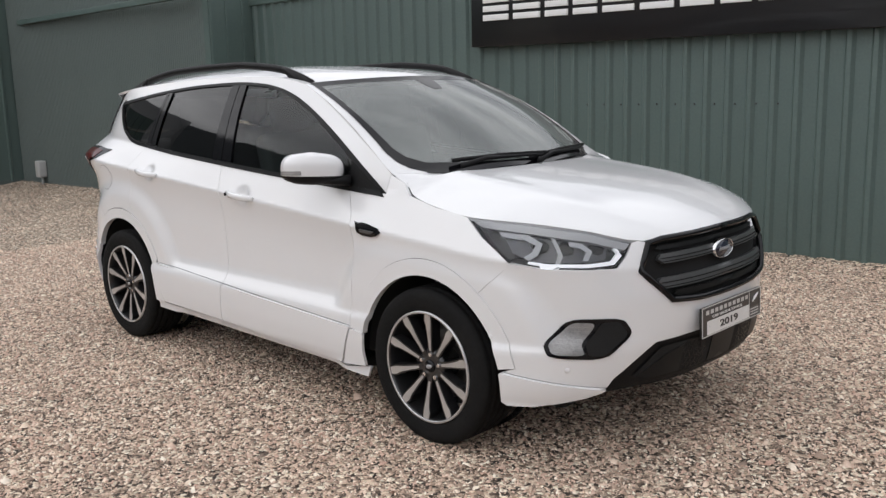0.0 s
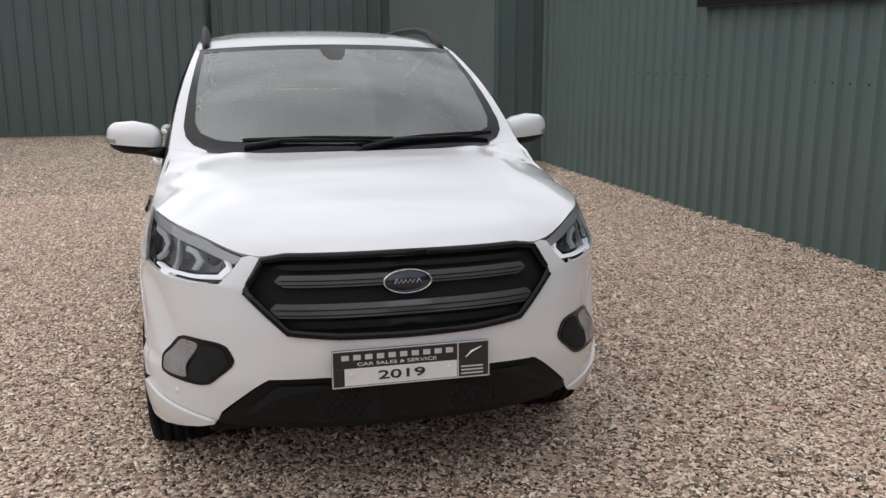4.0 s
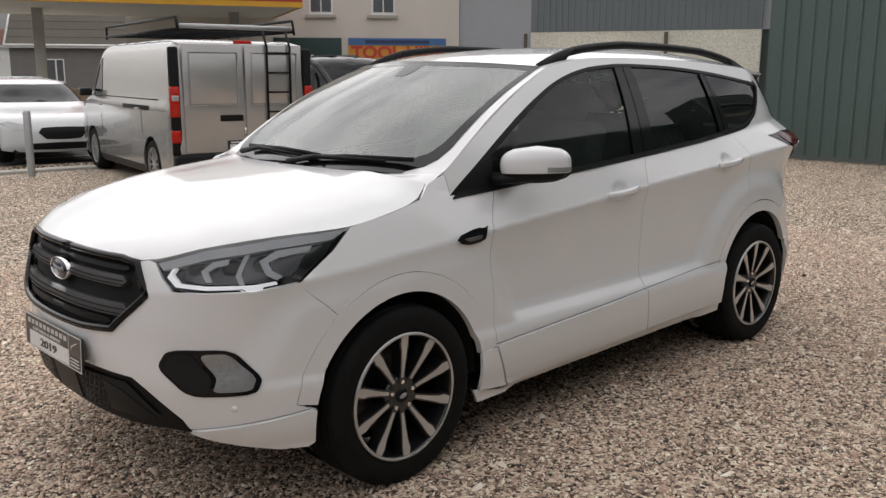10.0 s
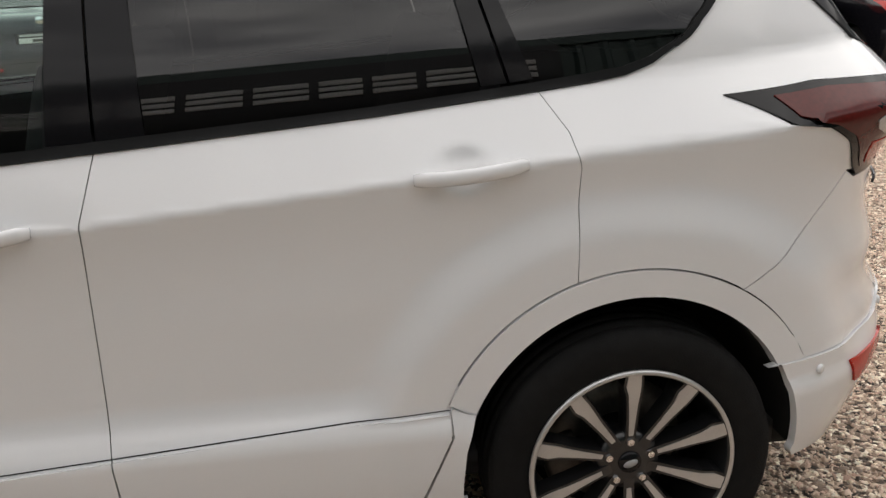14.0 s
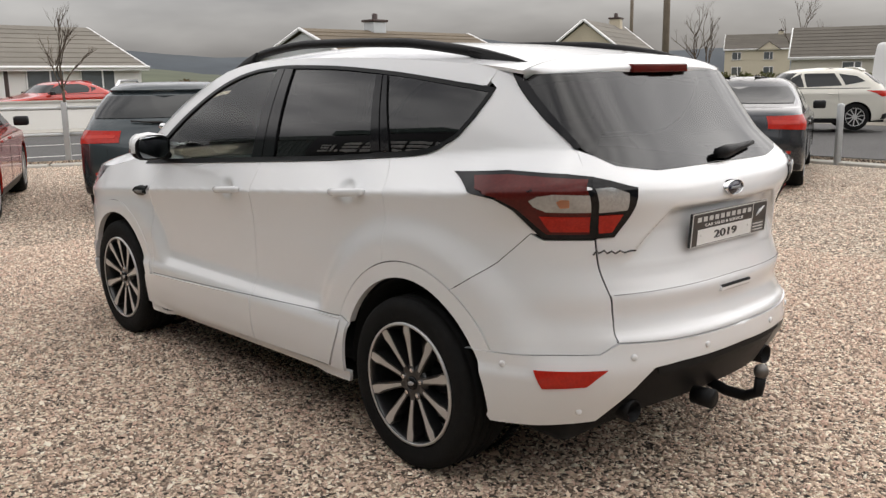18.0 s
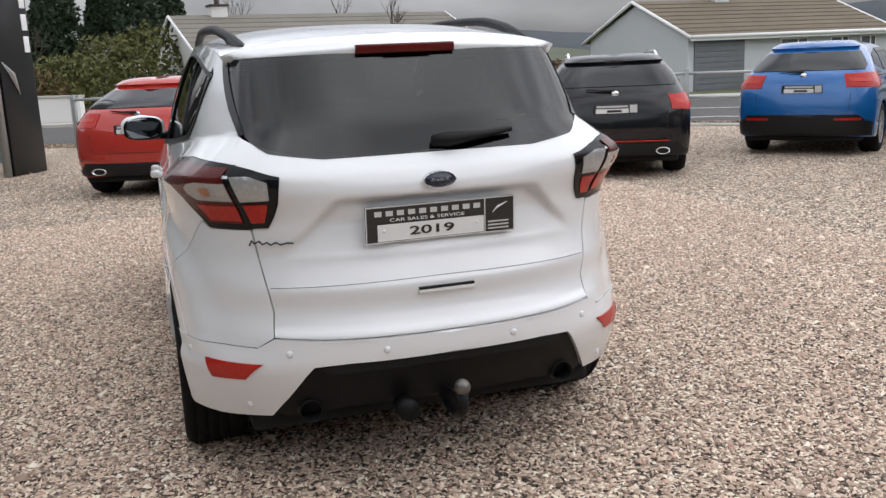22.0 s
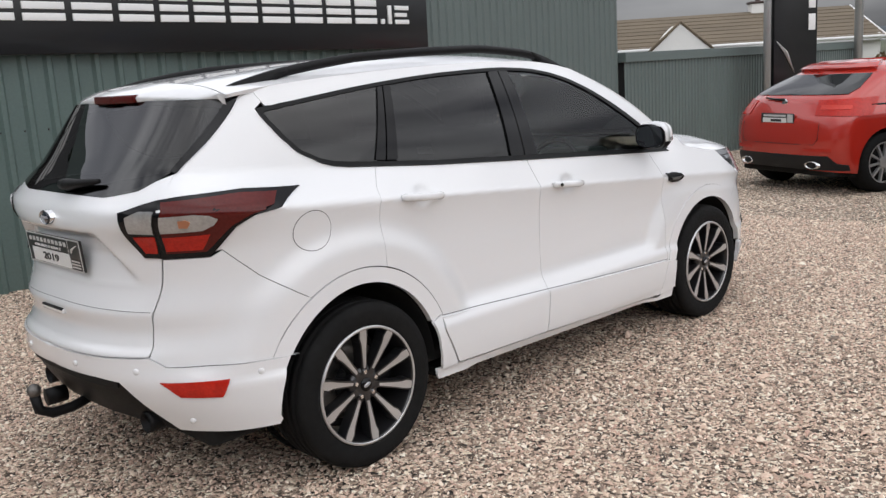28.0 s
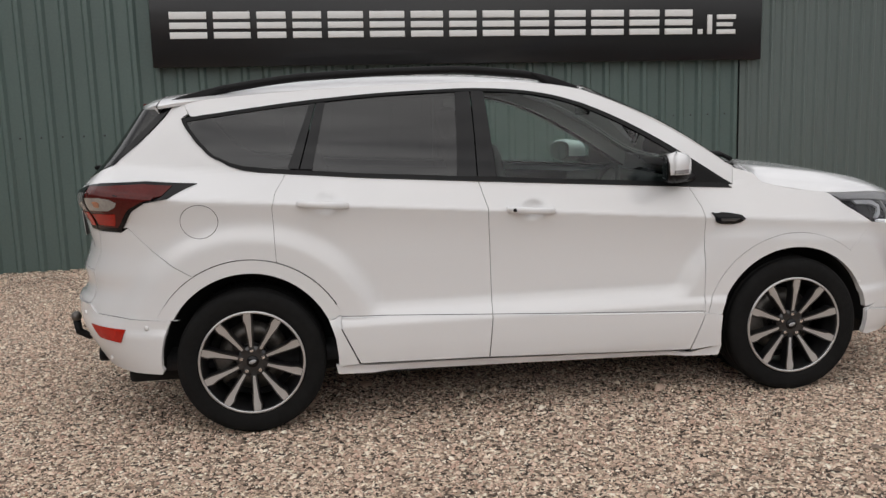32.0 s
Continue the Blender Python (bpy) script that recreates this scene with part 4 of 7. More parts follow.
def plate(place, yaw, tilt):
    root = part("show_plate", box(-.006, .006, -.262, .262, -.062, .062, .003), PLATE_BLACK, car, "black dealer show plate reading 2019 with silver edge")
    root.matrix_basis = pose(*place, 0, tilt, yaw)
    for y0, y1, z0, z1 in ((-.262, .262, .058, .062), (-.262, .262, -.062, -.058), (-.262, -.258, -.058, .058), (.258, .262, -.058, .058), (.152, .156, -.058, .058)):
        part("plate_edge", box(.0055, .0075, y0, y1, z0, z1), PLATE_SILVER, root, "silver edge", False)
    part("plate_panel", box(.0055, .0072, -.255, .150, .004, .056), PLATE_BLACK, root, "black header panel", False)
    part("plate_panel", box(.0055, .0072, -.222, .150, -.056, .001), PLATE_WHITE, root, "white year panel", False)
    part("plate_panel", box(.0055, .0072, .156, .255, -.012, .056), PLATE_BLACK, root, smooth=False)
    part("plate_band", box(.0055, .0072, -.255, -.228, -.056, .001), PLATE_BLACK, root, smooth=False)
    tilted = Matrix(((0, 0, 1, 0), (1, 0, 0, 0), (0, 1, 0, 0), (0, 0, 0, 1)))
    for i in range(10):
        y = -.235 + i * .0382
        part("name_bar", box(.007, .0085, y + .004, y + .028, .029, .046), PLATE_SILVER, root, smooth=False)
    lettering("plate_lettering", "CAR SALES & SERVICE", .011, pose(.0085, -.05, .014) @ tilted, PLATE_WHITE, root, width=.26)
    lettering("plate_lettering", "2019", .029, pose(.0085, -.035, -.028) @ tilted, PLATE_BLACK, root, "bold black year", width=.155, depth=.0012, bold=.0006)
    part("plate_mark", tube([(.008, .18, .008), (.008, .20, .028), (.008, .235, .042)], [.003, .010, .003], 6, flat=.3), PLATE_WHITE, root)
    for y in (-.20, .125):
        part("plate_screw", lathe([(0, .010), (.006, .009), (.007, .006)], 12, "x"), PLATE_WHITE, root).location = (0, y, -.02)
    for i in range(3):
        part("small_print_bar", box(.0055, .0075, .165, .24, -.026 - i * .012, -.021 - i * .012), PLATE_SILVER, root, smooth=False)


plate((2.288, .002, .565), 0, -2)
plate((-2.178, -.003, .968), 180, 4)

# mirrors
for _, m in SIDES:
    k = -1 if m else 1

    def shell(lo, hi, grow=1.0):
        bm = bmesh.new()
        rows = []
        nz, na = 10, 28
        for i in range(nz + 1):
            w = lo + (hi - lo) * i / nz
            r = max(0.0, 1 - abs(w) ** 2.6) ** (1 / 2.6)
            row = []
            for j in range(na):
                a = 2 * math.pi * j / na
                c, s = math.cos(a), math.sin(a)
                px = math.copysign(abs(c) ** .8, c) * .078 * r
                py = math.copysign(abs(s) ** .8, s) * .125 * r
                px = max(px, -.052) - (.060 if px > 0 else .034) * py / .125
                row.append(bm.verts.new((.690 + px * grow, k * (.938 + py * grow), 1.172 + w * .076 * grow + .006 * py / .125)))
            rows.append(row)
        for a, b in zip(rows, rows[1:]):
            for j in range(na):
                bm.faces.new((a[j], a[(j + 1) % na], b[(j + 1) % na], b[j]))
        bmesh.ops.recalc_face_normals(bm, faces=bm.faces)
        return bm
    mirror = part("door_mirror", shell(-.42, 1.0), WHITE, car, "white door mirror with black lower half")
    part("mirror_base", shell(-1.0, -.40, .985), BLACK_PLASTIC, mirror, "black lower half")
    ind = bmesh.new()
    for i in range(9):
        a = radians(34 + i * 8)
        for w in (-.30, -.05):
            ind.verts.new((.690 + .0785 * max(0, math.cos(a)) ** .8 - .060 * math.copysign(abs(math.sin(a)) ** .8, math.sin(a)), k * (.938 + .1265 * math.copysign(abs(math.sin(a)) ** .8, math.sin(a))), 1.172 + w * .076))
    ind.verts.ensure_lookup_table()
    for i in range(8):
        ind.faces.new([ind.verts[j] for j in (2 * i, 2 * i + 2, 2 * i + 3, 2 * i + 1)])
    part("mirror_indicator", ind, CLEAR_LENS, mirror, "clear indicator strip")
    part("mirror_arm", tube([(.80, k * .80, 1.112), (.76, k * .86, 1.113), (.71, k * .92, 1.118)], [.045, .034, .030], 10, flat=.6), BLACK_PLASTIC, mirror)
    g = bmesh.new()
    ring = [g.verts.new((.632 - .030 * math.cos(a), k * (.938 + .100 * math.copysign(abs(math.cos(a)) ** .7, math.cos(a))), 1.170 + .058 * math.copysign(abs(math.sin(a)) ** .7, math.sin(a)))) for a in (2 * math.pi * j / 28 for j in range(28))]
    g.faces.new(ring if k < 0 else ring[::-1])
    fr = bmesh.new()
    ring = [fr.verts.new((.6365 - .031 * math.cos(a), k * (.938 + .110 * math.copysign(abs(math.cos(a)) ** .7, math.cos(a))), 1.170 + .064 * math.copysign(abs(math.sin(a)) ** .7, math.sin(a)))) for a in (2 * math.pi * j / 28 for j in range(28))]
    back = [fr.verts.new((v.co.x + .012, v.co.y, v.co.z)) for v in ring]
    fr.faces.new(ring if k < 0 else ring[::-1])
    for j in range(28):
        fr.faces.new((ring[j], ring[(j + 1) % 28], back[(j + 1) % 28], back[j]))
    part("mirror_frame", fr, BLACK_PLASTIC, mirror, "black mirror frame", False)
    part("mirror_glass", g, MIRROR, mirror, "mirror glass", False)

# roof rails
for _, m in SIDES:
    k = -1 if m else 1
    pts, rad = [], []
    for i in range(33):
        u = i / 32
        x = .30 - 1.98 * u
        base = lerp_table(x, ROOF_E)
        lift = .054 * min(1, math.sin(math.pi * min(1, max(0, u))) ** .8 * 1.15)
        pts.append((x, k * (lerp_table(x, ((-1.68, .545), (-1.2, .585), (-.4, .605), (.30, .600)))), base + .010 + lift))
        rad.append(.010 + .010 * min(1, 8 * min(u, 1 - u)))
    rail = part("roof_rail", tube(pts, rad, 10), BLACK_PLASTIC, car, "black roof rail")
    for x0, x1, h0, h1 in ((.31, .07, .0, .075), (-1.68, -1.40, .0, .075)):
        bm = bmesh.new()
        row = []
        for i in range(7):
            u = i / 6
            x = x0 + (x1 - x0) * u
            y = k * lerp_table(x, ((-1.68, .545), (-1.2, .585), (-.4, .605), (.30, .600)))
            base = lerp_table(x, ROOF_E)
            top = base + .012 + .040 * u ** .8
            low = base - .012 if u < .7 else base + (u - .7) / .3 * .04
            row.append([bm.verts.new((x, y + d, z)) for d, z in ((-.02, low), (.02, low), (.018, top), (-.018, top))])
        for a, b in zip(row, row[1:]):
            for j in range(4):
                bm.faces.new((a[j], a[(j + 1) % 4], b[(j + 1) % 4], b[j]))
        bm.faces.new(row[0])
        bm.faces.new(row[-1])
        bmesh.ops.recalc_face_normals(bm, faces=bm.faces)
        part("rail_foot", bm, BLACK_PLASTIC, rail)

# dark shell behind the joints, wheel wells, floor
shell_out = side(*arc(-1.345, HZ, R_OUT - .03, 180, 10, 30), (-.8, .25), (.85, .23), *arc(1.345, HZ, F_OUT - .03, 180, 0, 30))
low_front = [(at_x(1.80, .30), .30), (.5, .30), (0, .30), (0, .90), (.30, .90), (.40, .80), (.8, .80)] + side((1.5, .97), (1.15, 1.06), (1.0, 1.03), (-1.1, 1.17), (-1.5, 1.15)) + [(2.3, 1.1), (2.6, 1.10), (3, 1.10), (3, .30), (2.5, .33)]
middle("inner_shell", shell_out + low_front + [(at_x(-1.80, .36), .36)], LINER, -.030, rim=0, gap=0, du=.05, dv=.05)
part("underbody", box(-1.95, 1.9, -.66, .66, .22, .32, .03), LINER, car)
# unseen boards added below the floor to deepen the shadow on the gravel
part("undertray", box(-2.04, -1.80, -.52, .52, .335, .37, .01), LINER, car)
part("undertray", box(1.78, 2.02, -.48, .48, .29, .33, .01), LINER, car)
part("undertray", box(-.88, .88, -.80, .80, .225, .27, .01), LINER, car)
for x in (1.345, -1.345):
    for _, m in SIDES:
        k = -1 if m else 1
        w = bmesh.new()
        a_ = [w.verts.new((px, k * .835, pz)) for px, pz in arc(x, HZ, .412, -2, 182, 30)]
        b_ = [w.verts.new((px, k * .55, pz)) for px, pz in arc(x, HZ, .412, -2, 182, 30)]
        for i in range(30):
            w.faces.new((a_[i], a_[i + 1], b_[i + 1], b_[i]))
        w.faces.new(b_)
        part("wheel_arch_liner", w, LINER, car)


# wheels
def build_wheel():
    w = thing("wheel", "", "")
    tyre = [(.243, -.115), (.262, -.118), (.300, -.122), (.325, -.117), (.338, -.105), (.344, -.085)]
    for y in (-.06, -.02, .02, .06):
        tyre += [(.3452, y - .018), (.3452, y + .013), (.338, y + .014), (.338, y + .021)]
    tyre += [(.344, .085), (.338, .105), (.325, .117), (.300, .122), (.275, .119), (.262, .118), (.247, .112), (.240, .095)]
    ob = part("tyre", lathe(tyre, 72), RUBBER, w, "black rubber tyre")
    ob.location.y = -.098
    lugs = bmesh.new()
    for i in range(72):
        a = 2 * math.pi * i / 72
        m = Matrix.Rotation(a, 4, "Y") @ Matrix.Translation((.3405, 0, 0))
        for sgn in (-1, 1):
            add_box(lugs, -.012, .0035, sgn * .088 - .018 - .098, sgn * .088 + .022 - .098, -.0095, .0095, m)
    tagged(part("tread_pattern", lugs, RUBBER, ob, "", False), kind="stuff")
    part("rim", lathe([(.246, .012), (.2455, .020), (.236, .021), (.231, .012), (.228, -.01), (.215, -.06), (.212, -.17), (.245, -.19)], 64), RIM_BLACK, w, "black alloy rim")
    part("rim_lip", lathe([(.2465, .010), (.2458, .0215), (.2365, .0222), (.2345, .018)], 64), MACHINED, w, "machined silver lip")
    part("brake_disc", lathe([(.07, -.12), (.165, -.12), (.165, -.145), (.07, -.145)], 40, closed=True), DISC, w, "steel brake disc")
    part("brake_caliper", box(.09, .185, -.155, -.095, -.07, .07, .015), DISC, w)
    part("wheel_back", lathe([(0, -.165), (.21, -.165)], 32), LINER, w)
    for i in range(10):
        a = 2 * math.pi * i / 10
        m = Matrix.Rotation(a, 4, "Y")
        dark, face = bmesh.new(), bmesh.new()
        for bm, edge_, y_in, y_out, grow in ((dark, 1.0, -.05, 0, .006), (face, 1.0, -.012, .002, 0)):
            outline = [(.070 - grow * 5, -.0055 - grow), (.125, -.0085 - grow), (.180, -.0135 - grow), (.206, -.0215 - grow), (.237, -.0175 - grow), (.237, .0125 + grow), (.200, .0135 + grow), (.150, .0090 + grow), (.070 - grow * 5, .0055 + grow)]
            front, rear = [], []
            for r, q in outline:
                y = .016 - .030 * (1 - min(1, r / .236)) ** 1.1
                front.append(bm.verts.new(m @ Vector((r, y + y_out, q))))
                rear.append(bm.verts.new(m @ Vector((r, y + y_in, q * 1.1))))
            bm.faces.new(front)
            bm.faces.new(rear[::-1])
            for j in range(len(outline)):
                bm.faces.new((front[j], rear[j], rear[(j + 1) % len(outline)], front[(j + 1) % len(outline)]))
            bmesh.ops.recalc_face_normals(bm, faces=bm.faces)
        sp_ = part("spoke", dark, RIM_BLACK, w, "", False)
        part("spoke_face", face, MACHINED, sp_, "machined silver face", False)
    part("hub", lathe([(0, -.006), (.054, -.008), (.072, -.012), (.078, -.03), (.080, -.05)], 32), RIM_BLACK, w)
    cap = part("hub_cap", lathe([(0, .003), (.024, .002), (.028, -.003), (.029, -.012)], 28), GLOSS_BLACK, w, "black hub cap with oval badge")
    bd = lathe([(0, .0045), (.017, .0042), (.018, .002)], 24)
    for v in bd.verts:
        v.co.z *= .5
    part("cap_badge", bd, SATIN, cap)
    for i in range(5):
        a = 2 * math.pi * (i + .5) / 5
        nut = part("wheel_nut", lathe([(0, .006), (.009, .005), (.011, -.002), (.011, -.02)], 6), CHROME, w, "", False)
        nut.location = (.053 * math.cos(a), -.005, .053 * math.sin(a))
    return w


wheel = build_wheel()
wheel.parent = car
first = True
for x in (1.345, -1.345):
    for k in (1, -1):
        m = pose(x, k * .862, HZ, 0, {(1, 1): 18, (-1, 1): 18, (1, -1): 14, (-1, -1): 20}[(1 if x > 0 else -1, k)], 0 if k > 0 else 180)
        if first:
            wheel.matrix_basis = m
            first = False
        else:
            copy_thing(wheel, m)

# cabin
part("dashboard", box(.60, 1.05, -.70, .70, .70, 1.06, .07, 3), CABIN, car, "dark dashboard")
part("dash_hood", box(.62, .80, -.56, -.18, 1.02, 1.10, .03), CABIN, car)
wheel_rim = part("steering_wheel", lathe([(.182 + .014 * math.cos(a), .014 * math.sin(a)) for a in (2 * math.pi * j / 10 for j in range(10))], 36, "x", closed=True), CABIN, car, "black steering wheel on the right-hand side")
wheel_rim.matrix_basis = pose(.50, -.37, .985, 0, 24, 0)
part("steering_boss", box(-.03, .02, -.15, .15, -.03, .03, .02), CABIN, wheel_rim)
part("cabin_floor", box(-1.75, 1.0, -.76, .76, .30, .36), CABIN, car)
part("headlining", box(-1.55, .18, -.50, .50, 1.545, 1.558), CABIN_GREY, car, "pale grey headlining")


def seat(x, y, wide, heads):
    ob = part("seat", box(x - .02, x + .50, y - wide / 2, y + wide / 2, .55, .72, .06, 3), CABIN, car, "dark fabric seat")
    b = box(-.07, .07, -wide / 2, wide / 2, 0, .66, .06, 3)
    bmesh.ops.transform(b, matrix=pose(x + .03, y, .66, 0, -16, 0), verts=b.verts)
    part("backrest", b, CABIN, ob)
    for h in heads:
        hb = box(-.05, .05, -.13, .13, 0, .19, .045, 3)
        bmesh.ops.transform(hb, matrix=pose(x - .17, y + h, 1.30, 0, -12, 0), verts=hb.verts)
        part("headrest", hb, CABIN, ob)
        part("headrest_post", tube([(x - .15, y + h - .05, 1.20), (x - .165, y + h - .05, 1.33)], .007, 6), CHROME, ob)


seat(-.02, .37, .52, (0,))
seat(-.02, -.37, .52, (0,))
seat(-.90, 0, 1.30, (-.42, .42))
part("inside_mirror", box(.50, .53, -.12, .12, 1.42, 1.49, .02), BLACK_PLASTIC, car)
# wipers and scuttle
part("scuttle", tube([Vector(screen(-.02, t / 10)) + Vector((.02, 0, -.012)) for t in range(-6, 7)], .035, 8, flat=.4), BLACK_PLASTIC, car, "black scuttle panel")
for y0, y1, v1 in ((-.45, .06, .035), (.02, .52, .012)):
    a = Vector(screen(.0, y0 / .75)) + Vector((.045, 0, .015))
    b = Vector(screen(v1, y1 / .75)) + Vector((.03, 0, .025))
    arm = part("wiper_arm", tube([a, a * .7 + b * .3 + Vector((0, 0, .02)), b], [.013, .010, .006], 8), BLACK_PLASTIC, car, "black wiper")
    c0, c1 = Vector(screen(v1 * .6 + .01, (y1 - .52) / .75)), Vector(screen(v1 + .01, (y1 + .10) / .75))
    part("wiper_blade", tube([c0 + Vector((.018, 0, .022)), (c0 + c1) / 2 + Vector((.022, 0, .030)), c1 + Vector((.018, 0, .022))], .010, 6), BLACK_PLASTIC, arm)


# ---- ground, gravel, kerb and road ----
def gravel_material():
    m, t, b = shader("pink_and_grey_gravel")
    b.inputs["Roughness"].default_value = .85
    pos = t.nodes.new("ShaderNodeTexCoord")
    cells = node(t, "ShaderNodeTexVoronoi", Scale=62.0)
    warp = node(t, "ShaderNodeTexNoise", Scale=30.0, Detail=2.0)
    mixv = t.nodes.new("ShaderNodeMixRGB")
    mixv.inputs["Fac"].default_value = .025
    t.links.new(pos.outputs["Object"], warp.inputs["Vector"])
    t.links.new(pos.outputs["Object"], mixv.inputs["Color1"])
    t.links.new(warp.outputs["Color"], mixv.inputs["Color2"])
    t.links.new(mixv.outputs["Color"], cells.inputs["Vector"])
    pick = t.nodes.new("ShaderNodeValToRGB")
    stops = ((0, (0.020, 0.016, 0.013)), (.18, (0.085, 0.063, 0.048)), (.36, (0.250, 0.182, 0.136)), (.5, (0.640, 0.489, 0.369)), (.60, (0.140, 0.093, 0.069)), (.78, (0.800, 0.644, 0.491)), (1, (0.920, 0.852, 0.690)))
    while len(pick.color_ramp.elements) < len(stops):
        pick.color_ramp.elements.new(.5)
    for e, (p, c) in zip(pick.color_ramp.elements, stops):
        e.position, e.color = p, (*c, 1)
    bw = t.nodes.new("ShaderNodeSeparateColor")
    t.links.new(cells.outputs["Color"], bw.inputs["Color"])
    t.links.new(bw.outputs["Red"], pick.inputs["Fac"])
    broad = node(t, "ShaderNodeTexNoise", Scale=.9, Detail=4.0)
    t.links.new(pos.outputs["Object"], broad.inputs["Vector"])
    lev = t.nodes.new("ShaderNodeMapRange")
    lev.inputs["From Min"].default_value, lev.inputs["From Max"].default_value = .3, .7
    lev.inputs["To Min"].default_value, lev.inputs["To Max"].default_value = .82, 1.1
    t.links.new(broad.outputs["Fac"], lev.inputs["Value"])
    mul = t.nodes.new("ShaderNodeMixRGB")
    mul.blend_type, mul.inputs["Fac"].default_value = "MULTIPLY", 1
    t.links.new(pick.outputs["Color"], mul.inputs["Color1"])
    t.links.new(lev.outputs["Result"], mul.inputs["Color2"])
    t.links.new(mul.outputs["Color"], b.inputs["Base Color"])
    bp = node(t, "ShaderNodeBump", Strength=.9, Distance=.012)
    bp.invert = True
    t.links.new(cells.outputs["Distance"], bp.inputs["Height"])
    t.links.new(bp.outputs["Normal"], b.inputs["Normal"])
    return m


def stone_material():
    m, t, b = shader("loose_stone")
    b.inputs["Roughness"].default_value = .8
    geo = t.nodes.new("ShaderNodeNewGeometry")
    pick = t.nodes.new("ShaderNodeValToRGB")
    stops = ((0, (0.21, 0.160, 0.128)), (.12, (0.360, 0.262, 0.199)), (.28, (0.540, 0.397, 0.307)), (.48, (0.770, 0.592, 0.462)), (.66, (0.540, 0.352, 0.272)), (.82, (0.880, 0.722, 0.579)), (1, (0.940, 0.870, 0.735)))
    while len(pick.color_ramp.elements) < len(stops):
        pick.color_ramp.elements.new(.5)
    for e, (p, c) in zip(pick.color_ramp.elements, stops):
        e.position, e.color = p, (*c, 1)
    t.links.new(geo.outputs["Random Per Island"], pick.inputs["Fac"])
    pos, grain = t.nodes.new("ShaderNodeTexCoord"), node(t, "ShaderNodeTexNoise", Scale=160.0, Detail=3.0)
    t.links.new(pos.outputs["Object"], grain.inputs["Vector"])
    mul = t.nodes.new("ShaderNodeMixRGB")
    mul.blend_type, mul.inputs["Fac"].default_value = "OVERLAY", .35
    t.links.new(pick.outputs["Color"], mul.inputs["Color1"])
    t.links.new(grain.outputs["Fac"], mul.inputs["Color2"])
    t.links.new(mul.outputs["Color"], b.inputs["Base Color"])
    return m


GRAVEL, STONE = gravel_material(), stone_material()
ASPHALT = surface("asphalt", (.075, .072, .07), .85, 0, 0, .3, 90, .4, .4, 200)
CONCRETE = surface("concrete", (.42, .40, .36), .85, 0, 0, .15, 40, 1.2, .2, 90)
GRASS = surface("rough_grass", (.085, .10, .04), .95, 0, 0, .45, 25, .5, .6, 30)
GALV = surface("galvanised_steel", (.42, .43, .43), .45, .6, 0, .15, 60, 4)


def wall_y(x):
    return 3.76 + .018 * x


def bank(x, y):
    d = wall_y(x) - y if x > -6.5 else 3.0 + .04 * (x + 6.5) - y
    return .075 * max(0.0, 1 - d / .75) ** 1.6 if d > -.5 else .075


part("ground", box(-900, 900, -900, 900, -.9, -.075), surface("far_ground", (.13, .125, .10), .95, 0, 0, .3, 8, .06), None, "", False, kind="structure")
YARD = [(17.0, 4.6), (14.6, .9), (12.75, -2.6), (12.1, -5.5), (10.5, -9.6), (7.4, -11.9), (2.3, -11.6), (-4.0, -11.2), (-13.0, -10.4), (-13.0, 4.6)]


def in_poly(x, y, poly):
    c = False
    for (ax, ay), (bx, by) in zip(poly, poly[1:] + poly[:1]):
        if (ay > y) != (by > y) and x < (bx - ax) * (y - ay) / (by - ay) + ax:
            c = not c
    return c


# the yard: a sheet with a low bank of gravel along the walls
yard = patch(lambda u, v: (u, v, bank(u, v) + .010 * noise.noise((u * .5, v * .5, 0))), YARD, .5, .25, 0, .09, 0)
part("gravel_yard", yard, GRAVEL, None, kind="structure")


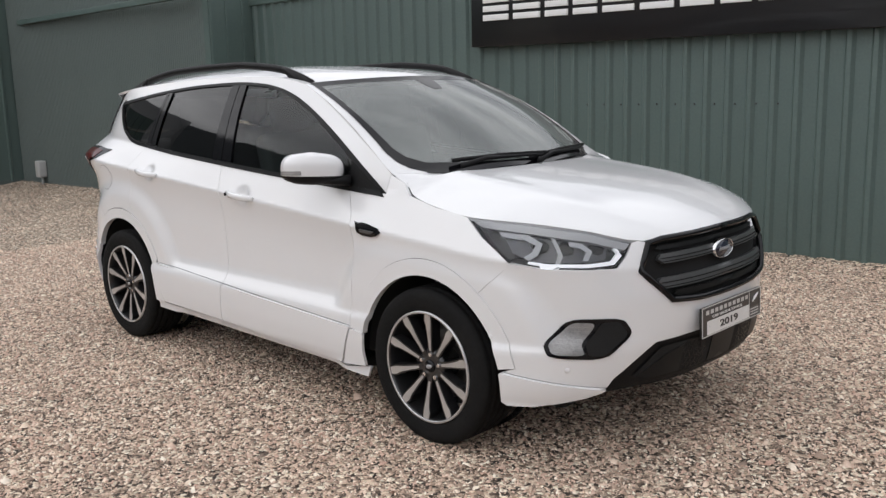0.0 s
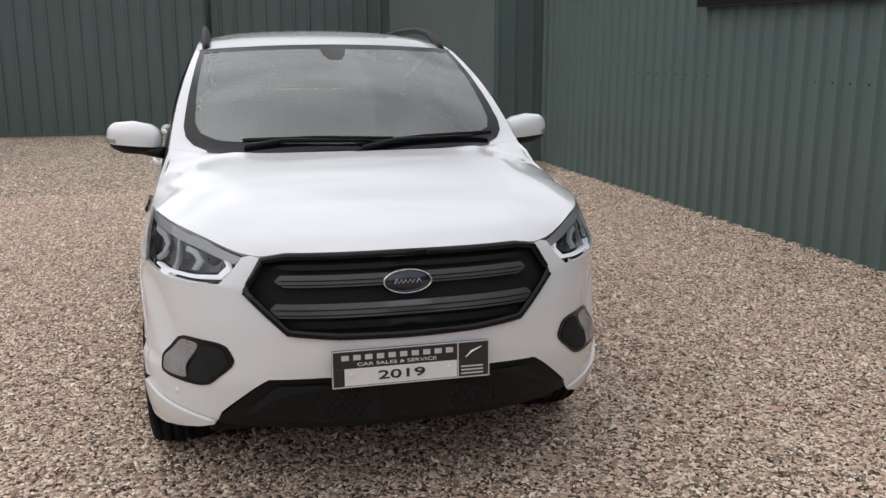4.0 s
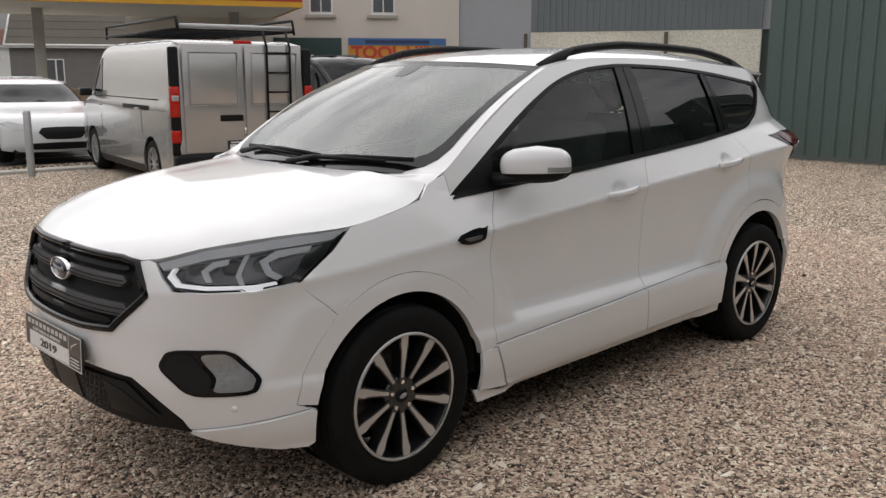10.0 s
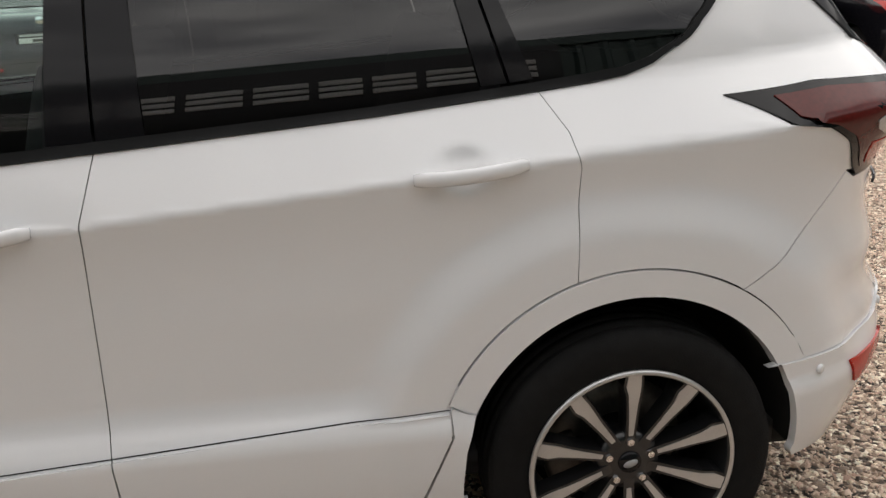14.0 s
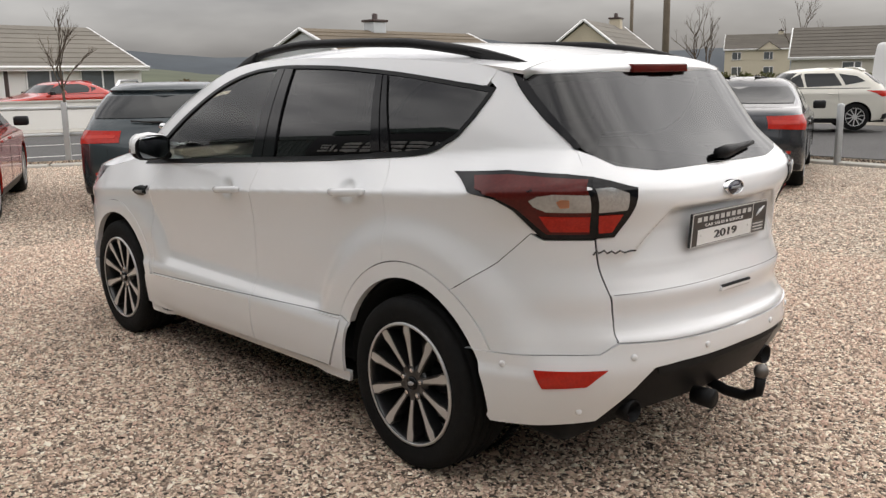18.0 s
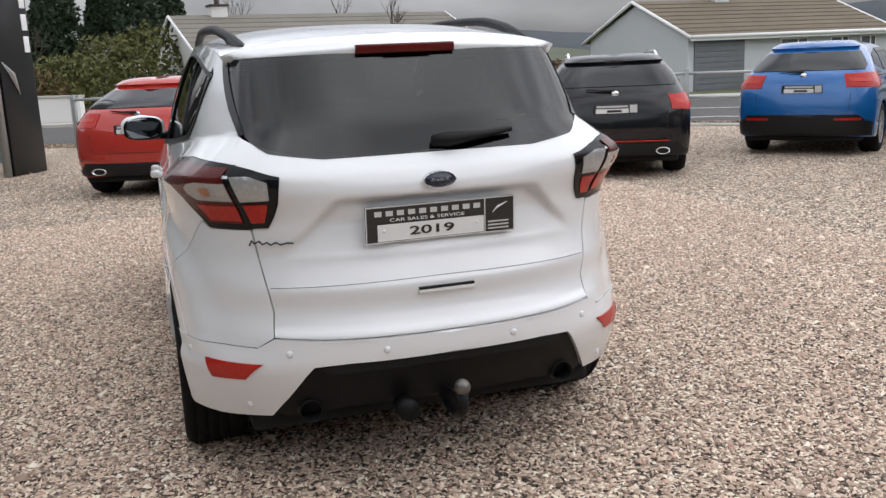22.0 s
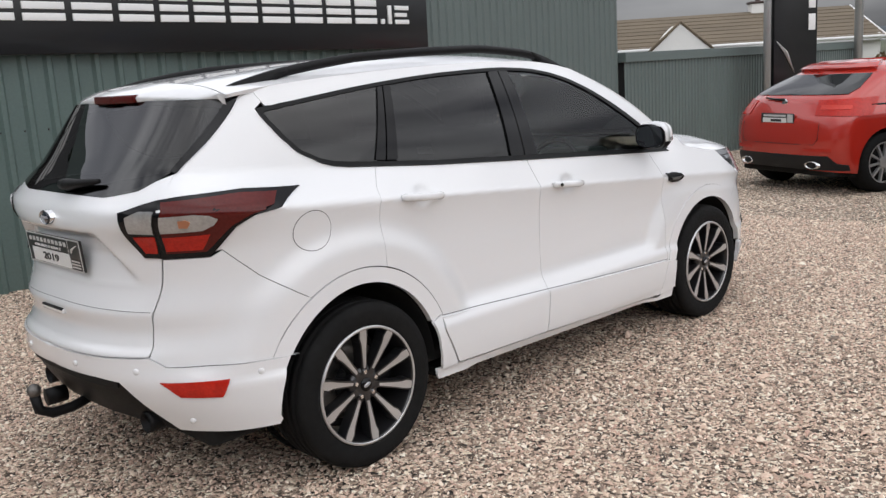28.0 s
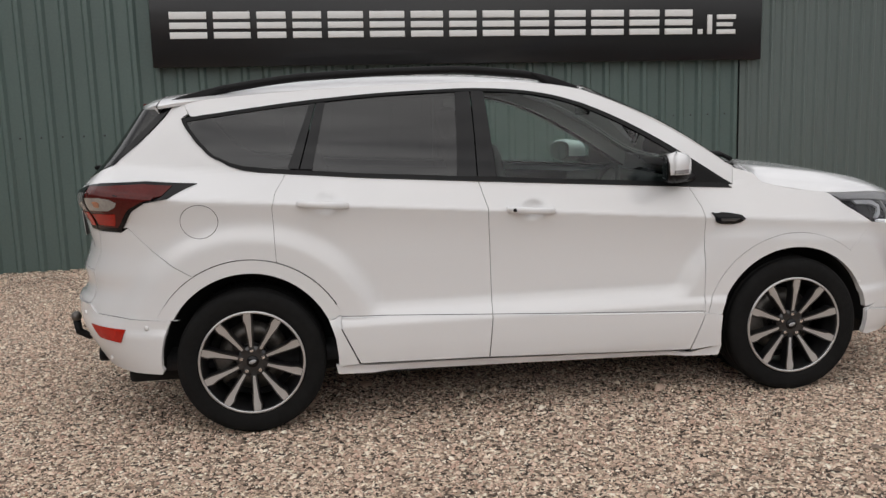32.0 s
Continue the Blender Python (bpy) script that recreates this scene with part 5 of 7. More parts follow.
def stones(x0, x1, y0, y1, count, seed, size):
    """Loose chips of stone lying on the yard, one joined layer."""
    rng = np.random.default_rng(seed)
    px, py = rng.uniform(x0, x1, count), rng.uniform(y0, y1, count)
    keep = np.array([in_poly(a, b, YARD) and b < wall_y(a) - .03 for a, b in zip(px, py)])
    px, py = px[keep], py[keep]
    n = len(px)
    base = np.array([(1, .1, 0), (.2, .95, .1), (-.9, .25, 0), (-.3, -.9, .05), (.35, .1, .8), (-.4, -.05, .75)], float)
    tris = np.array([(0, 1, 4), (1, 5, 4), (1, 2, 5), (2, 3, 5), (3, 4, 5), (3, 0, 4)])
    s = size * rng.lognormal(0, .38, n)
    yaw, tip = rng.uniform(0, 6.283, n), rng.normal(0, .35, n)
    v = base[None] * (1 + rng.normal(0, .16, (n, 6, 3)))
    v *= (s[:, None] * np.stack([np.ones(n), rng.uniform(.42, .72, n), rng.uniform(.55, .95, n)], 1))[:, None, :]
    ct, st = np.cos(tip)[:, None], np.sin(tip)[:, None]
    x, z = v[:, :, 0] * ct - v[:, :, 2] * st, v[:, :, 0] * st + v[:, :, 2] * ct
    cy, sy = np.cos(yaw)[:, None], np.sin(yaw)[:, None]
    gx, gy = x * cy - v[:, :, 1] * sy, x * sy + v[:, :, 1] * cy
    gz = np.array([bank(a, b) + .010 * noise.noise((a * .5, b * .5, 0)) for a, b in zip(px, py)])
    verts = np.stack([gx + px[:, None], gy + py[:, None], z + gz[:, None] + s[:, None] * .10 + rng.uniform(0, .007, n)[:, None]], 2).reshape(-1, 3)
    faces = (tris[None] + (np.arange(n) * 6)[:, None, None]).reshape(-1, 3)
    me = bpy.data.meshes.new("gravel")
    me.vertices.add(len(verts))
    me.vertices.foreach_set("co", verts.ravel())
    me.loops.add(len(faces) * 3)
    me.loops.foreach_set("vertex_index", faces.ravel().astype(np.int32))
    me.polygons.add(len(faces))
    me.polygons.foreach_set("loop_start", np.arange(0, len(faces) * 3, 3, dtype=np.int32))
    me.update(calc_edges=True)
    me.materials.append(STONE)
    return tagged(new("gravel", me), "loose pinkish and grey gravel chips covering the yard", "gravel", kind="stuff")


stones(-5.4, 4.8, -4.3, 3.7, 360000, 3, .0069)
stones(-13, 13, -10, 3.75, 90000, 5, .0105)

# kerb, road, verge
kerb = thing("kerb", "pale concrete kerb along the edge of the gravel yard", "kerb")
for (ax, ay), (bx, by) in zip(YARD[1:8], YARD[2:8]):
    L = math.hypot(bx - ax, by - ay)
    n = max(1, round(L / .9))
    for i in range(n):
        o = part("kerb_stone", box(-L / n / 2 + .004, L / n / 2 - .004, -.30, .14, -.075, .045, .02), CONCRETE, kerb)
        u = (i + .5) / n
        o.matrix_basis = pose(ax + (bx - ax) * u, ay + (by - ay) * u, 0, 0, 0, math.degrees(math.atan2(by - ay, bx - ax)))
tagged(kerb, kind="structure")
ROAD_IN = [(30, 24), (17.2, 3.0), (14.0, -2.6), (13.2, -6.2), (11.5, -10.8), (7.9, -13.2), (0, -13.4), (-14, -12.4)]
ROAD_OUT = [(-14, -21), (0, -22.5), (9, -23), (17.5, -19.0), (21.5, -12), (23.6, -4.5), (26.0, 4), (38, 24)]
part("road", slab(ROAD_IN + ROAD_OUT, -.10, -.062, axes="xy"), ASPHALT, None, "", False, kind="structure")
part("forecourt", slab([(-14, -21.2), (0, -22.7), (9, -23.2), (12, -40), (-60, -40), (-60, -9), (-14, -12.2)], -.10, -.066, axes="xy"), surface("worn_concrete_yard", (.30, .27, .22), .9, 0, 0, .25, 30, .3, .2, 60), None, "", False, kind="structure")
LINE = surface("road_paint", (.62, .61, .57), .8, 0, 0, .2, 60, 3)
for i, (ax, ay, bx, by) in enumerate(((18.5, 2.6, 15.8, -2.8), (15.8, -2.8, 14.9, -6.6), (14.9, -6.6, 13.0, -11.6), (13.0, -11.6, 8.6, -15.0), (21.3, 2, 19.2, -4), (19.2, -4, 17.6, -11), (17.6, -11, 14, -15.5), (1, -14.2, -3, -16.5), (-3, -16.5, 1.5, -19.5), (1, -14.2, -8, -14.0))):
    L = math.hypot(bx - ax, by - ay)
    o = part("road_marking", box(-L / 2, L / 2, -.06, .06, -.063, -.057), LINE, None, "white painted road line on grey asphalt", False, "road marking", group="road lines")
    o.matrix_basis = pose((ax + bx) / 2, (ay + by) / 2, 0, 0, 0, math.degrees(math.atan2(by - ay, bx - ax)))
part("footpath", slab([(21.6, -12), (23.7, -4.5), (26.1, 4), (38, 24), (40, 23), (28, 3.5), (25.6, -4.8), (23.4, -12.6), (18.8, -20.5), (17.6, -19)], -.07, .02, axes="xy"), CONCRETE, None, "", False, kind="structure")
part("verge", slab([(25.6, -4.8), (28, 3.5), (40, 23), (90, 23), (90, -60), (30, -60), (10, -40), (12, -25), (18.8, -20.5), (23.4, -12.6)], -.07, .03, axes="xy"), GRASS, None, "", False, kind="structure")

# post-and-rail barrier
barrier = thing("barrier", "galvanised steel post-and-rail barrier along the yard edge", "fence")
RAIL = [(15.3, 2.4), (13.9, -.4), (12.75, -2.95), (11.75, -5.6), (10.7, -9.3), (9.4, -10.8), (7.6, -12.1)]
for i, (x, y) in enumerate(RAIL):
    p = part("post", box(-.05, .05, -.035, .035, -.05, 1.12, .008), GALV, barrier, "galvanised post")
    p.matrix_basis = pose(x, y, 0, 0, 0, 60)
    if i:
        for z in (1.02, .55):
            part("rail", tube([(RAIL[i - 1][0], RAIL[i - 1][1], z), (x, y, z)], .030, 8), GALV, barrier)
west = thing("barrier", "galvanised steel rail barrier behind the parked pickups", "fence")
WEST = [(-15.3, -5.6), (-15.6, -8.4), (-15.9, -11.2)]
for i, (x, y) in enumerate(WEST):
    part("post", box(-.05, .05, -.05, .05, -.05, 1.12, .008), GALV, west, "galvanised post").location = (x, y, 0)
    if i:
        for z in (1.0, .62, .25):
            part("rail", tube([(*WEST[i - 1], z), (x, y, z)], .030, 8), GALV, west)
bollard = part("bollard", lathe([(0, .98), (.045, .97), (.055, .94), (.055, -.05)], 18, "z"), GALV, None, "round galvanised steel bollard on the yard edge", True, "bollard", group="bollards")
bollard.location = (2.45, -11.35, 0)
for x, y in ((4.9, -11.75), (-1.35, -10.6), (-4.4, -11.0)):
    copy_thing(bollard, pose(x, y, 0))

# ---- the green sheet-clad walls ----
SHEET = surface("dark_green_sheet_metal", (.092, .132, .122), .42, 0, .1, .16, 50, .7, .05, 30, rand=.12)
SHEET_FINE = surface("grey_green_sheet_metal", (.115, .145, .138), .42, 0, .1, .12, 50, .8, .05, 30, rand=.1)
SCREW = surface("screw_heads", (.03, .03, .03), .5)


def sheet(length, height, pitch, depth, base=.0, foot=.5):
    """A profiled metal sheet: flat pans and narrow trapezoid ribs, facing -y."""
    bm = bmesh.new()
    n = max(1, round(length / pitch))
    step = length / n
    prof = []
    for i in range(n):
        x = i * step
        prof += [(x, 0), (x + step * (1 - foot), 0), (x + step * (1 - foot * .72), -depth), (x + step * (1 - foot * .30), -depth)]
    prof.append((length, 0))
    lo = [bm.verts.new((x, y, base)) for x, y in prof]
    hi = [bm.verts.new((x, y, base + height)) for x, y in prof]
    for i in range(len(prof) - 1):
        bm.faces.new((lo[i], lo[i + 1], hi[i + 1], hi[i]))
    return bm


def clad_wall(name, x0, y0, x1, y1, height, pitch, depth, material, base=.06, foot=.5, width=1.0, thick=.12, coping=True, screws=()):
    """A wall from one corner to the next, its clad side on the right of the way, made of sheets."""
    L, a = math.hypot(x1 - x0, y1 - y0), math.degrees(math.atan2(y1 - y0, x1 - x0))
    root = part(name, box(0, L, .012, thick, base - .05, base + height - .02), LINER, None, "", False, kind="structure")
    root.matrix_basis = pose(x0, y0, 0, 0, 0, a)
    n = max(1, round(L / width))
    shared = None
    for i in range(n):
        if shared is None:
            ob = part("panel", sheet(L / n, height, pitch, depth, base, foot), material, root, "", False)
            shared = ob.data
        else:
            ob = new("panel", shared)
            ob.parent = root
        ob.location.x = L / n * i
    part("base_trim", box(0, L, -.022, .012, base - .06, base + .012), surface("base_flashing", (.10, .12, .115), .5), root, "", False)
    if coping:
        part("coping", box(-.02, L + .02, -.045, thick + .02, base + height - .12, base + height + .015, .006), material, root, "", False)
    for z in screws:
        sc = bmesh.new()
        for k in range(int(L / pitch)):
            bmesh.ops.create_uvsphere(sc, u_segments=6, v_segments=4, radius=.009, matrix=Matrix.Translation((k * L / round(L / pitch) + .04, -.003, z)))
        tagged(part("screw_row", sc, SCREW, root), kind="stuff")
    return root


clad_wall("wall_south", -6.5, wall_y(-6.5) + .03, 3.35, wall_y(3.35) + .03, 2.72, .185, .030, SHEET, .05, .42, screws=(1.32,))
clad_wall("wall_south_extension", 3.35, wall_y(3.35), 7.37, wall_y(7.37), 2.56, .125, .020, SHEET_FINE, .05, .5)
clad_wall("wall_low", 7.40, 3.80, 15.0, 3.46, 1.66, .09, .016, SHEET_FINE, .03, .5)
# projecting store with a sliding door
ret = part("wall_store_return", box(-6.55, -6.42, 3.0, wall_y(-6.5) + .05, .03, 3.3), SHEET, None, "", False, kind="structure")
for y in (3.02, 3.25, 3.5):
    part("panel_seam", box(-6.422, -6.405, y, y + .05, .05, 3.25, .006), SHEET, ret, "", False)
clad_wall("wall_store", -12.45, 2.78, -6.55, 3.0, 3.25, .05, .010, SHEET_FINE, .08, .5, 1.2, coping=False)
SLIDE = part("sliding_door_rail", box(-11.9, -6.5, 2.70, 2.80, 2.72, 2.80, .01), SHEET, None, "dark green sliding door rail on the store wall", False, "door rail")
SLIDE.matrix_basis = pose(0, .02, 0)
clad_wall("wall_west", -12.5, -4.70, -12.5, 2.9, 4.2, .26, .032, SHEET, .08, .22, 1.04, coping=False)
part("wall_west_end", box(-13.1, -12.52, -4.74, -4.68, 0, 4.25), SHEET, None, "", False, kind="structure")
pipe = part("drainpipe", tube([(-12.43, -.60, 4.2), (-12.43, -.60, .25)], .045, 12), surface("dark_pipe", (.02, .028, .028), .4), None, "dark round downpipe on the green wall", True, "drainpipe")
part("pipe_shoe", lathe([(0, .12), (.062, .12), (.062, -.14), (0, -.14)], 14, "z"), surface("terracotta_clay", (.30, .085, .045), .8), pipe, "terracotta clay shoe").location = (-12.43, -.60, .22)
boxo = part("wall_box", box(-11.62, -11.46, 2.66, 2.80, .18, .46, .02), surface("grey_meter_box", (.45, .46, .45), .5), None, "small pale grey meter box on the store wall", True, "meter box")
part("box_conduit", tube([(-11.54, 2.74, .18), (-11.54, 2.74, .0)], .02, 8), GALV, boxo)
part("store_plinth", box(-11.7, -6.5, 2.72, 2.80, .0, .07, .01), CONCRETE, None, "low concrete plinth under the store wall", True, "plinth").matrix_basis = pose(.0, .08, 0, 0, 0, 0)

# the black name board with white letter blocks
SIGN = surface("black_sign_board", (.006, .006, .007), .28, 0, .2, .2, 40, 1)
SIGN_WHITE = surface("white_sign_letters", (.78, .78, .77), .45, 0, 0, .03)
a0 = math.degrees(math.atan2(.018, 1))
board = part("name_board", box(0, 5.96, -.035, .03, 1.90, 2.62, .008), SIGN, None, "long black name board with white letter blocks on the wall", True, "sign")
board.matrix_basis = pose(-2.45, wall_y(-2.45) - .055, .02, 0, .62, a0)
widths = [.36, .36, .30, .30, .36, .36, .34, .30, .34, .32, .34, .36, .34, .32]
widths = [w * 1.085 for w in widths]
x = .17
for w in widths:
    for z0, z1 in ((2.330, 2.395), (2.243, 2.300), (2.155, 2.213)):
        part("letter_bar", box(x, x + w - .06, -.052, -.034, z0, z1, .004), SIGN_WHITE, board)
    x += w
for z0, z1, xa, xb in ((2.155, 2.205, x + .0, x + .05), (2.155, 2.345, x + .10, x + .15), (2.30, 2.345, x + .20, x + .40), (2.23, 2.27, x + .20, x + .37), (2.155, 2.20, x + .20, x + .40)):
    part("letter_bar", box(xa, xb, -.052, -.034, z0, z1, .004), SIGN_WHITE, board)
hb = part("name_board", box(-12.47, -12.42, -2.16, .93, 2.76, 3.9, .01), SIGN, None, "square black name board high on the end wall", True, "sign")
part("letter_bar", box(-12.425, -12.41, -1.3, .1, 2.86, 2.90), SIGN_WHITE, hb, "", False)

# totem sign and poles by the entrance
totem = thing("totem_sign", "tall black totem sign with white vertical lettering blocks", "sign", pose(10.7, 2.85, 0, 0, 0, 58))
part("board", box(-.06, .06, -.38, .38, 0, 5.2, .01), SIGN, totem)
for i in range(9):
    part("letter_bar", box(-.072, -.058, -.34, -.22, 1.9 + i * .34, 1.9 + i * .34 + .25, .004), SIGN_WHITE, totem)
part("swoosh", tube([(-.066, .02, 1.25), (-.066, .20, 1.58), (-.066, .34, 1.75)], [.005, .10, .02], 8, flat=.1), SIGN_WHITE, totem)
part("post", tube([(0, .46, 0), (0, .46, 5.3)], .06, 10), GALV, totem)
pole = thing("lamp_post", "plain grey steel lamp post", "lamp post", pose(14.5, 3.3, 0), group="poles")
part("shaft", tube([(0, 0, 0), (0, 0, 8)], [.085, .06], 12), GALV, pole)
part("base", lathe([(0, .6), (.10, .6), (.11, 0)], 12, "z"), GALV, pole)
WOOD_POLE = surface("weathered_wood_pole", (.16, .13, .10), .9, 0, 0, .3, 20, 2, .3, 40)
for x, y in ((17.2, -28.4), (30, 8), (36, -52), (-9.5, -42)):
    up = thing("utility_pole", "weathered wooden utility pole beside the road", "utility pole", pose(x, y, 0), group="poles")
    part("shaft", tube([(0, 0, 0), (0, 0, 8.5)], [.15, .11], 10), WOOD_POLE, up)
    part("cross_arm", box(-.6, .6, -.05, .05, 8.0, 8.12, .01), WOOD_POLE, up)
    part("insulator", lathe([(0, .10), (.04, .10), (.05, 0)], 8, "z"), surface("brown_porcelain", (.12, .05, .03), .3), up).location = (.5, 0, 8.12)
wire = surface("overhead_wire", (.03, .03, .03), .6)
for (a, b) in (((30, 8, 8.2), (17.2, -28.4, 8.1)), ((17.2, -28.4, 8.1), (36, -52, 8.1)), ((17.2, -28.4, 7.8), (-9.5, -42, 8.0)), ((60, 24, 7.5), (36, -52, 7.8))):
    pts = [Vector(a).lerp(Vector(b), i / 14) - Vector((0, 0, 1.2 * math.sin(math.pi * i / 14))) for i in range(15)]
    part("overhead_wire", tube(pts, .014, 5), wire, None, "thin dark overhead wire between the poles", True, "wire", group="wires")

# a long sale board lying on the gravel
sale = part("sale_board", box(-.58, .58, -.17, .17, 0, .012, .003), surface("grey_board", (.45, .44, .43), .5), None, "grey FOR SALE board lying face up on gravel", True, "board")
sale.matrix_basis = pose(4.15, -2.42, .045, 3, 2, -63)
lettering("board_lettering", "FOR SALE", .13, pose(0, 0, .014, 0, 0, 180), PLATE_BLACK, sale, "black capital letters", width=.95)


# ---- other vehicles ----
CAR_GLASS = surface("dark_car_glass", (.012, .014, .015), .05, 0, 0, .1, 50, 2, spec=.45)
CAR_TRIM = surface("black_car_trim", (.010, .010, .011), .45, 0, 0, .2, 200, 3, spec=.3)
LENS_INNER = surface("inner_red_lens", (.50, .03, .015), .2, 0, 0, .2)


def other_car(label, place, yaw, paint, L, W, H, base, cowl, roof_f, roof_r, deck, belt, windows, rim_material=None, tail_glass=True, lamps="rear", rails=False, group="parked cars", rim_r=.225, wheel_r=.33, axles=None, plate_z=.80, lamp_z=.90, name="parked_car", category="car", lower=None, mirrors=True, lamp_y=(.46, .86), lamp_h=.15, exhausts=(), trim=None, corner=(.45, .62), spoiler=True, reflectors=True, lean=1.0):
    """A parked vehicle from slices: length, half width, height, bonnet edge, screen foot, roof ends, tail deck (height, inset) and belt line."""
    hood, h0 = base
    nose = ((.16, L / 2 - .14), (.34, L / 2 - .02), (.56, L / 2), (hood - .10, L / 2 - .05), (hood, L / 2 - .16), (h0, cowl), (H - .11, roof_f), (H - .04, roof_f - .22), (H, roof_f - .8))
    tail = ((.16, -L / 2 + .14), (.34, -L / 2 + .03), (.60, -L / 2), (.78, -L / 2 + .02)) + deck + ((H - .11, roof_r), (H - .04, roof_r + .12), (H, roof_r + .7))
    wide = ((.16, W - .07), (.30, W - .01), (.62, W), (belt - .12, W), (belt, W - .05 * lean), (H - .14, W - .23 * lean), (H - .05, W - .34 * lean), (H - .015, W - .50 * lean), (H, .06))

    def skin(s, z):
        xn, xt, w = lerp_table(z, nose), lerp_table(z, tail), lerp_table(z, wide)
        cf, cr = xn - .55, xt + corner[0]
        if s < 1:
            th = s * math.pi / 2
            return cf + .55 * max(0, math.cos(th)) ** .7, w * math.copysign(abs(math.sin(th)) ** .7, th), z
        if s <= 2:
            return cf + (cr - cf) * (s - 1), w, z
        th = (3 - s) * math.pi / 2
        return cr - corner[0] * max(0, math.cos(th)) ** corner[1], w * math.copysign(abs(math.sin(th)) ** corner[1], th), z

    def sx(x, z):
        xn, xt = lerp_table(z, nose), lerp_table(z, tail)
        cf, cr = xn - .55, xt + corner[0]
        if x > cf:
            return math.acos(min(1, (x - cf) / .55) ** (1 / .7)) / (math.pi / 2)
        if x < cr:
            return 3 - math.acos(min(1, (cr - x) / corner[0]) ** (1 / corner[1])) / (math.pi / 2)
        return 1 + (x - cf) / (cr - cf)

    def sy(y, z, rear):
        k = min(1, y / lerp_table(z, wide)) ** (1 / corner[1] if rear else 1 / .7)
        s = math.asin(min(1, k)) / (math.pi / 2)
        return 3 - s if rear else s
    root = thing(name, label, category, pose(*place, 0, 0, yaw), group)
    xa, ra = axles or (L / 2 - .88, -L / 2 + .86), wheel_r + .045
    openings = []
    for x in xa:
        openings += [(sx(px, pz), pz) for px, pz in arc(x, wheel_r, ra, -14, 194, 24)]
    part("body", patch(skin, [(0, .21)] + openings + [(sx(xa[1] - ra - .1, .25), .25), (3, .29), (3, H - .004), (0, H - .004)], .04, .045, 0, .02, 0, both=True), paint, root)
    vz = lower or .44
    part("rear_valance", patch(skin, [(2.22, .28), (3, .285), (3, vz), (2.52, vz), (2.40, vz - .08), (2.22, vz - .10)], .06, .04, .006, .02, 0, both=True), CAR_TRIM, root, "black lower rear valance")
    part("underbody", box(-L / 2 + .16, L / 2 - .2, -W + .16, W - .16, .20, .30, .03), LINER, root)
    for m in (False, True):
        part("sill", patch(skin, [(sx(xa[0] - ra - .04, .24), .19), (sx(xa[1] + ra + .04, .24), .19), (sx(xa[1] + ra + .02, .30), .30), (sx(xa[0] - ra - .02, .30), .30)], .08, .05, .005, .01, 0, mirrored=m), CAR_TRIM, root)

    def along(pts, off):
        return [Vector(skin(*q)) + off for q in pts]
    zs = belt - .02
    loop = [(sy(.60, z, True), z) for z in (zs, (zs + .62) / 2, .62)] + [(sy(y, .56, True), .56) for y in (.55, .30, 0)]
    pts = along(loop, Vector((-.001, 0, 0)))
    part("tailgate_seam", tube(pts + [Vector((p.x, -p.y, p.z)) for p in pts[-2::-1]], .0035, 5), LINER, root)
    if spoiler and tail_glass and roof_r < -1.2:
        part("roof_spoiler", patch(skin, [(3, H - .10), (2.34, H - .10), (2.30, H - .03), (3, H - .02)], .07, .03, .035, .04, 0, both=True), paint, root, "roof spoiler")
        part("rear_wiper", tube([Vector(skin(sy(abs(y), z, True), z)) + Vector((-.03, 0, 0)) for y, z in ((.0, belt + .08), (.16, belt + .085), (.34, belt + .10))], [.018, .012, .008], 6), CAR_TRIM, root, "black rear wiper")
    for m in (False, True):
        k = Vector((1, -1 if m else 1, 1))
        xb = (windows[0][-1][0] + windows[1][0][0]) / 2 if len(windows) > 1 else windows[0][-1][0]
        for x, z1, z0 in ((windows[0][0][0] + .10, belt - .03, .32), (xb, belt, .31), (-L / 2 + 1.30, belt - .02, .72)):
            line = [Vector(skin(sx(x + (z1 - z) * (.06 if x == xb else .12 if x > 0 else -.15), z), z)) * k for z in (z1, (z1 * 2 + z0) / 3, (z1 + 2 * z0) / 3, z0)]
            part("door_seam", tube([Vector((p.x, p.y, p.z)) for p in line], .0035, 5), LINER, root)
        for x in (xb + .10, -L / 2 + 1.42):
            p = Vector(skin(sx(x, belt - .13), belt - .13)) * k
            o = part("door_handle", box(-.10, .10, -.022, .022, -.014, .014, .010), paint, root)
            o.location = p
        line = [Vector(skin(sx(x, belt + .005), belt + .005)) * k for x in [windows[0][0][0] + .12 - i * (windows[0][0][0] + .12 + L / 2 - .55) / 9 for i in range(10)]]
        part("window_trim", tube(line, .010, 6), trim or CAR_TRIM, root, "window trim strip")
        if reflectors:
            part("reflector", patch(skin, [(sy(.42, .5, True), .515), (sy(.74, .5, True), .52), (sy(.74, .5, True), .485), (sy(.42, .5, True), .49)], .05, .03, .006, .006, 0, mirrored=m), RED_LENS, root, "thin red reflector")
    for y, r in exhausts:
        ex = lathe([(.03, -.05), (.034, .01), (.042, .012), (.044, -.05)], 18, "x")
        for v in ex.verts:
            v.co.y *= r
        o = part("exhaust_tip", ex, CHROME, root, "chrome exhaust tip")
        o.matrix_basis = pose(-L / 2 + .045, y, .335, 0, 0, 180)
    for poly in windows:
        for m in (False, True):
            part("side_window", patch(skin, [(sx(x, z), z) for x, z in poly], .06, .06, .006, .006, 0, mirrored=m), CAR_GLASS, root, "dark side window")
    zt, zb = H - .13, h0 + .05
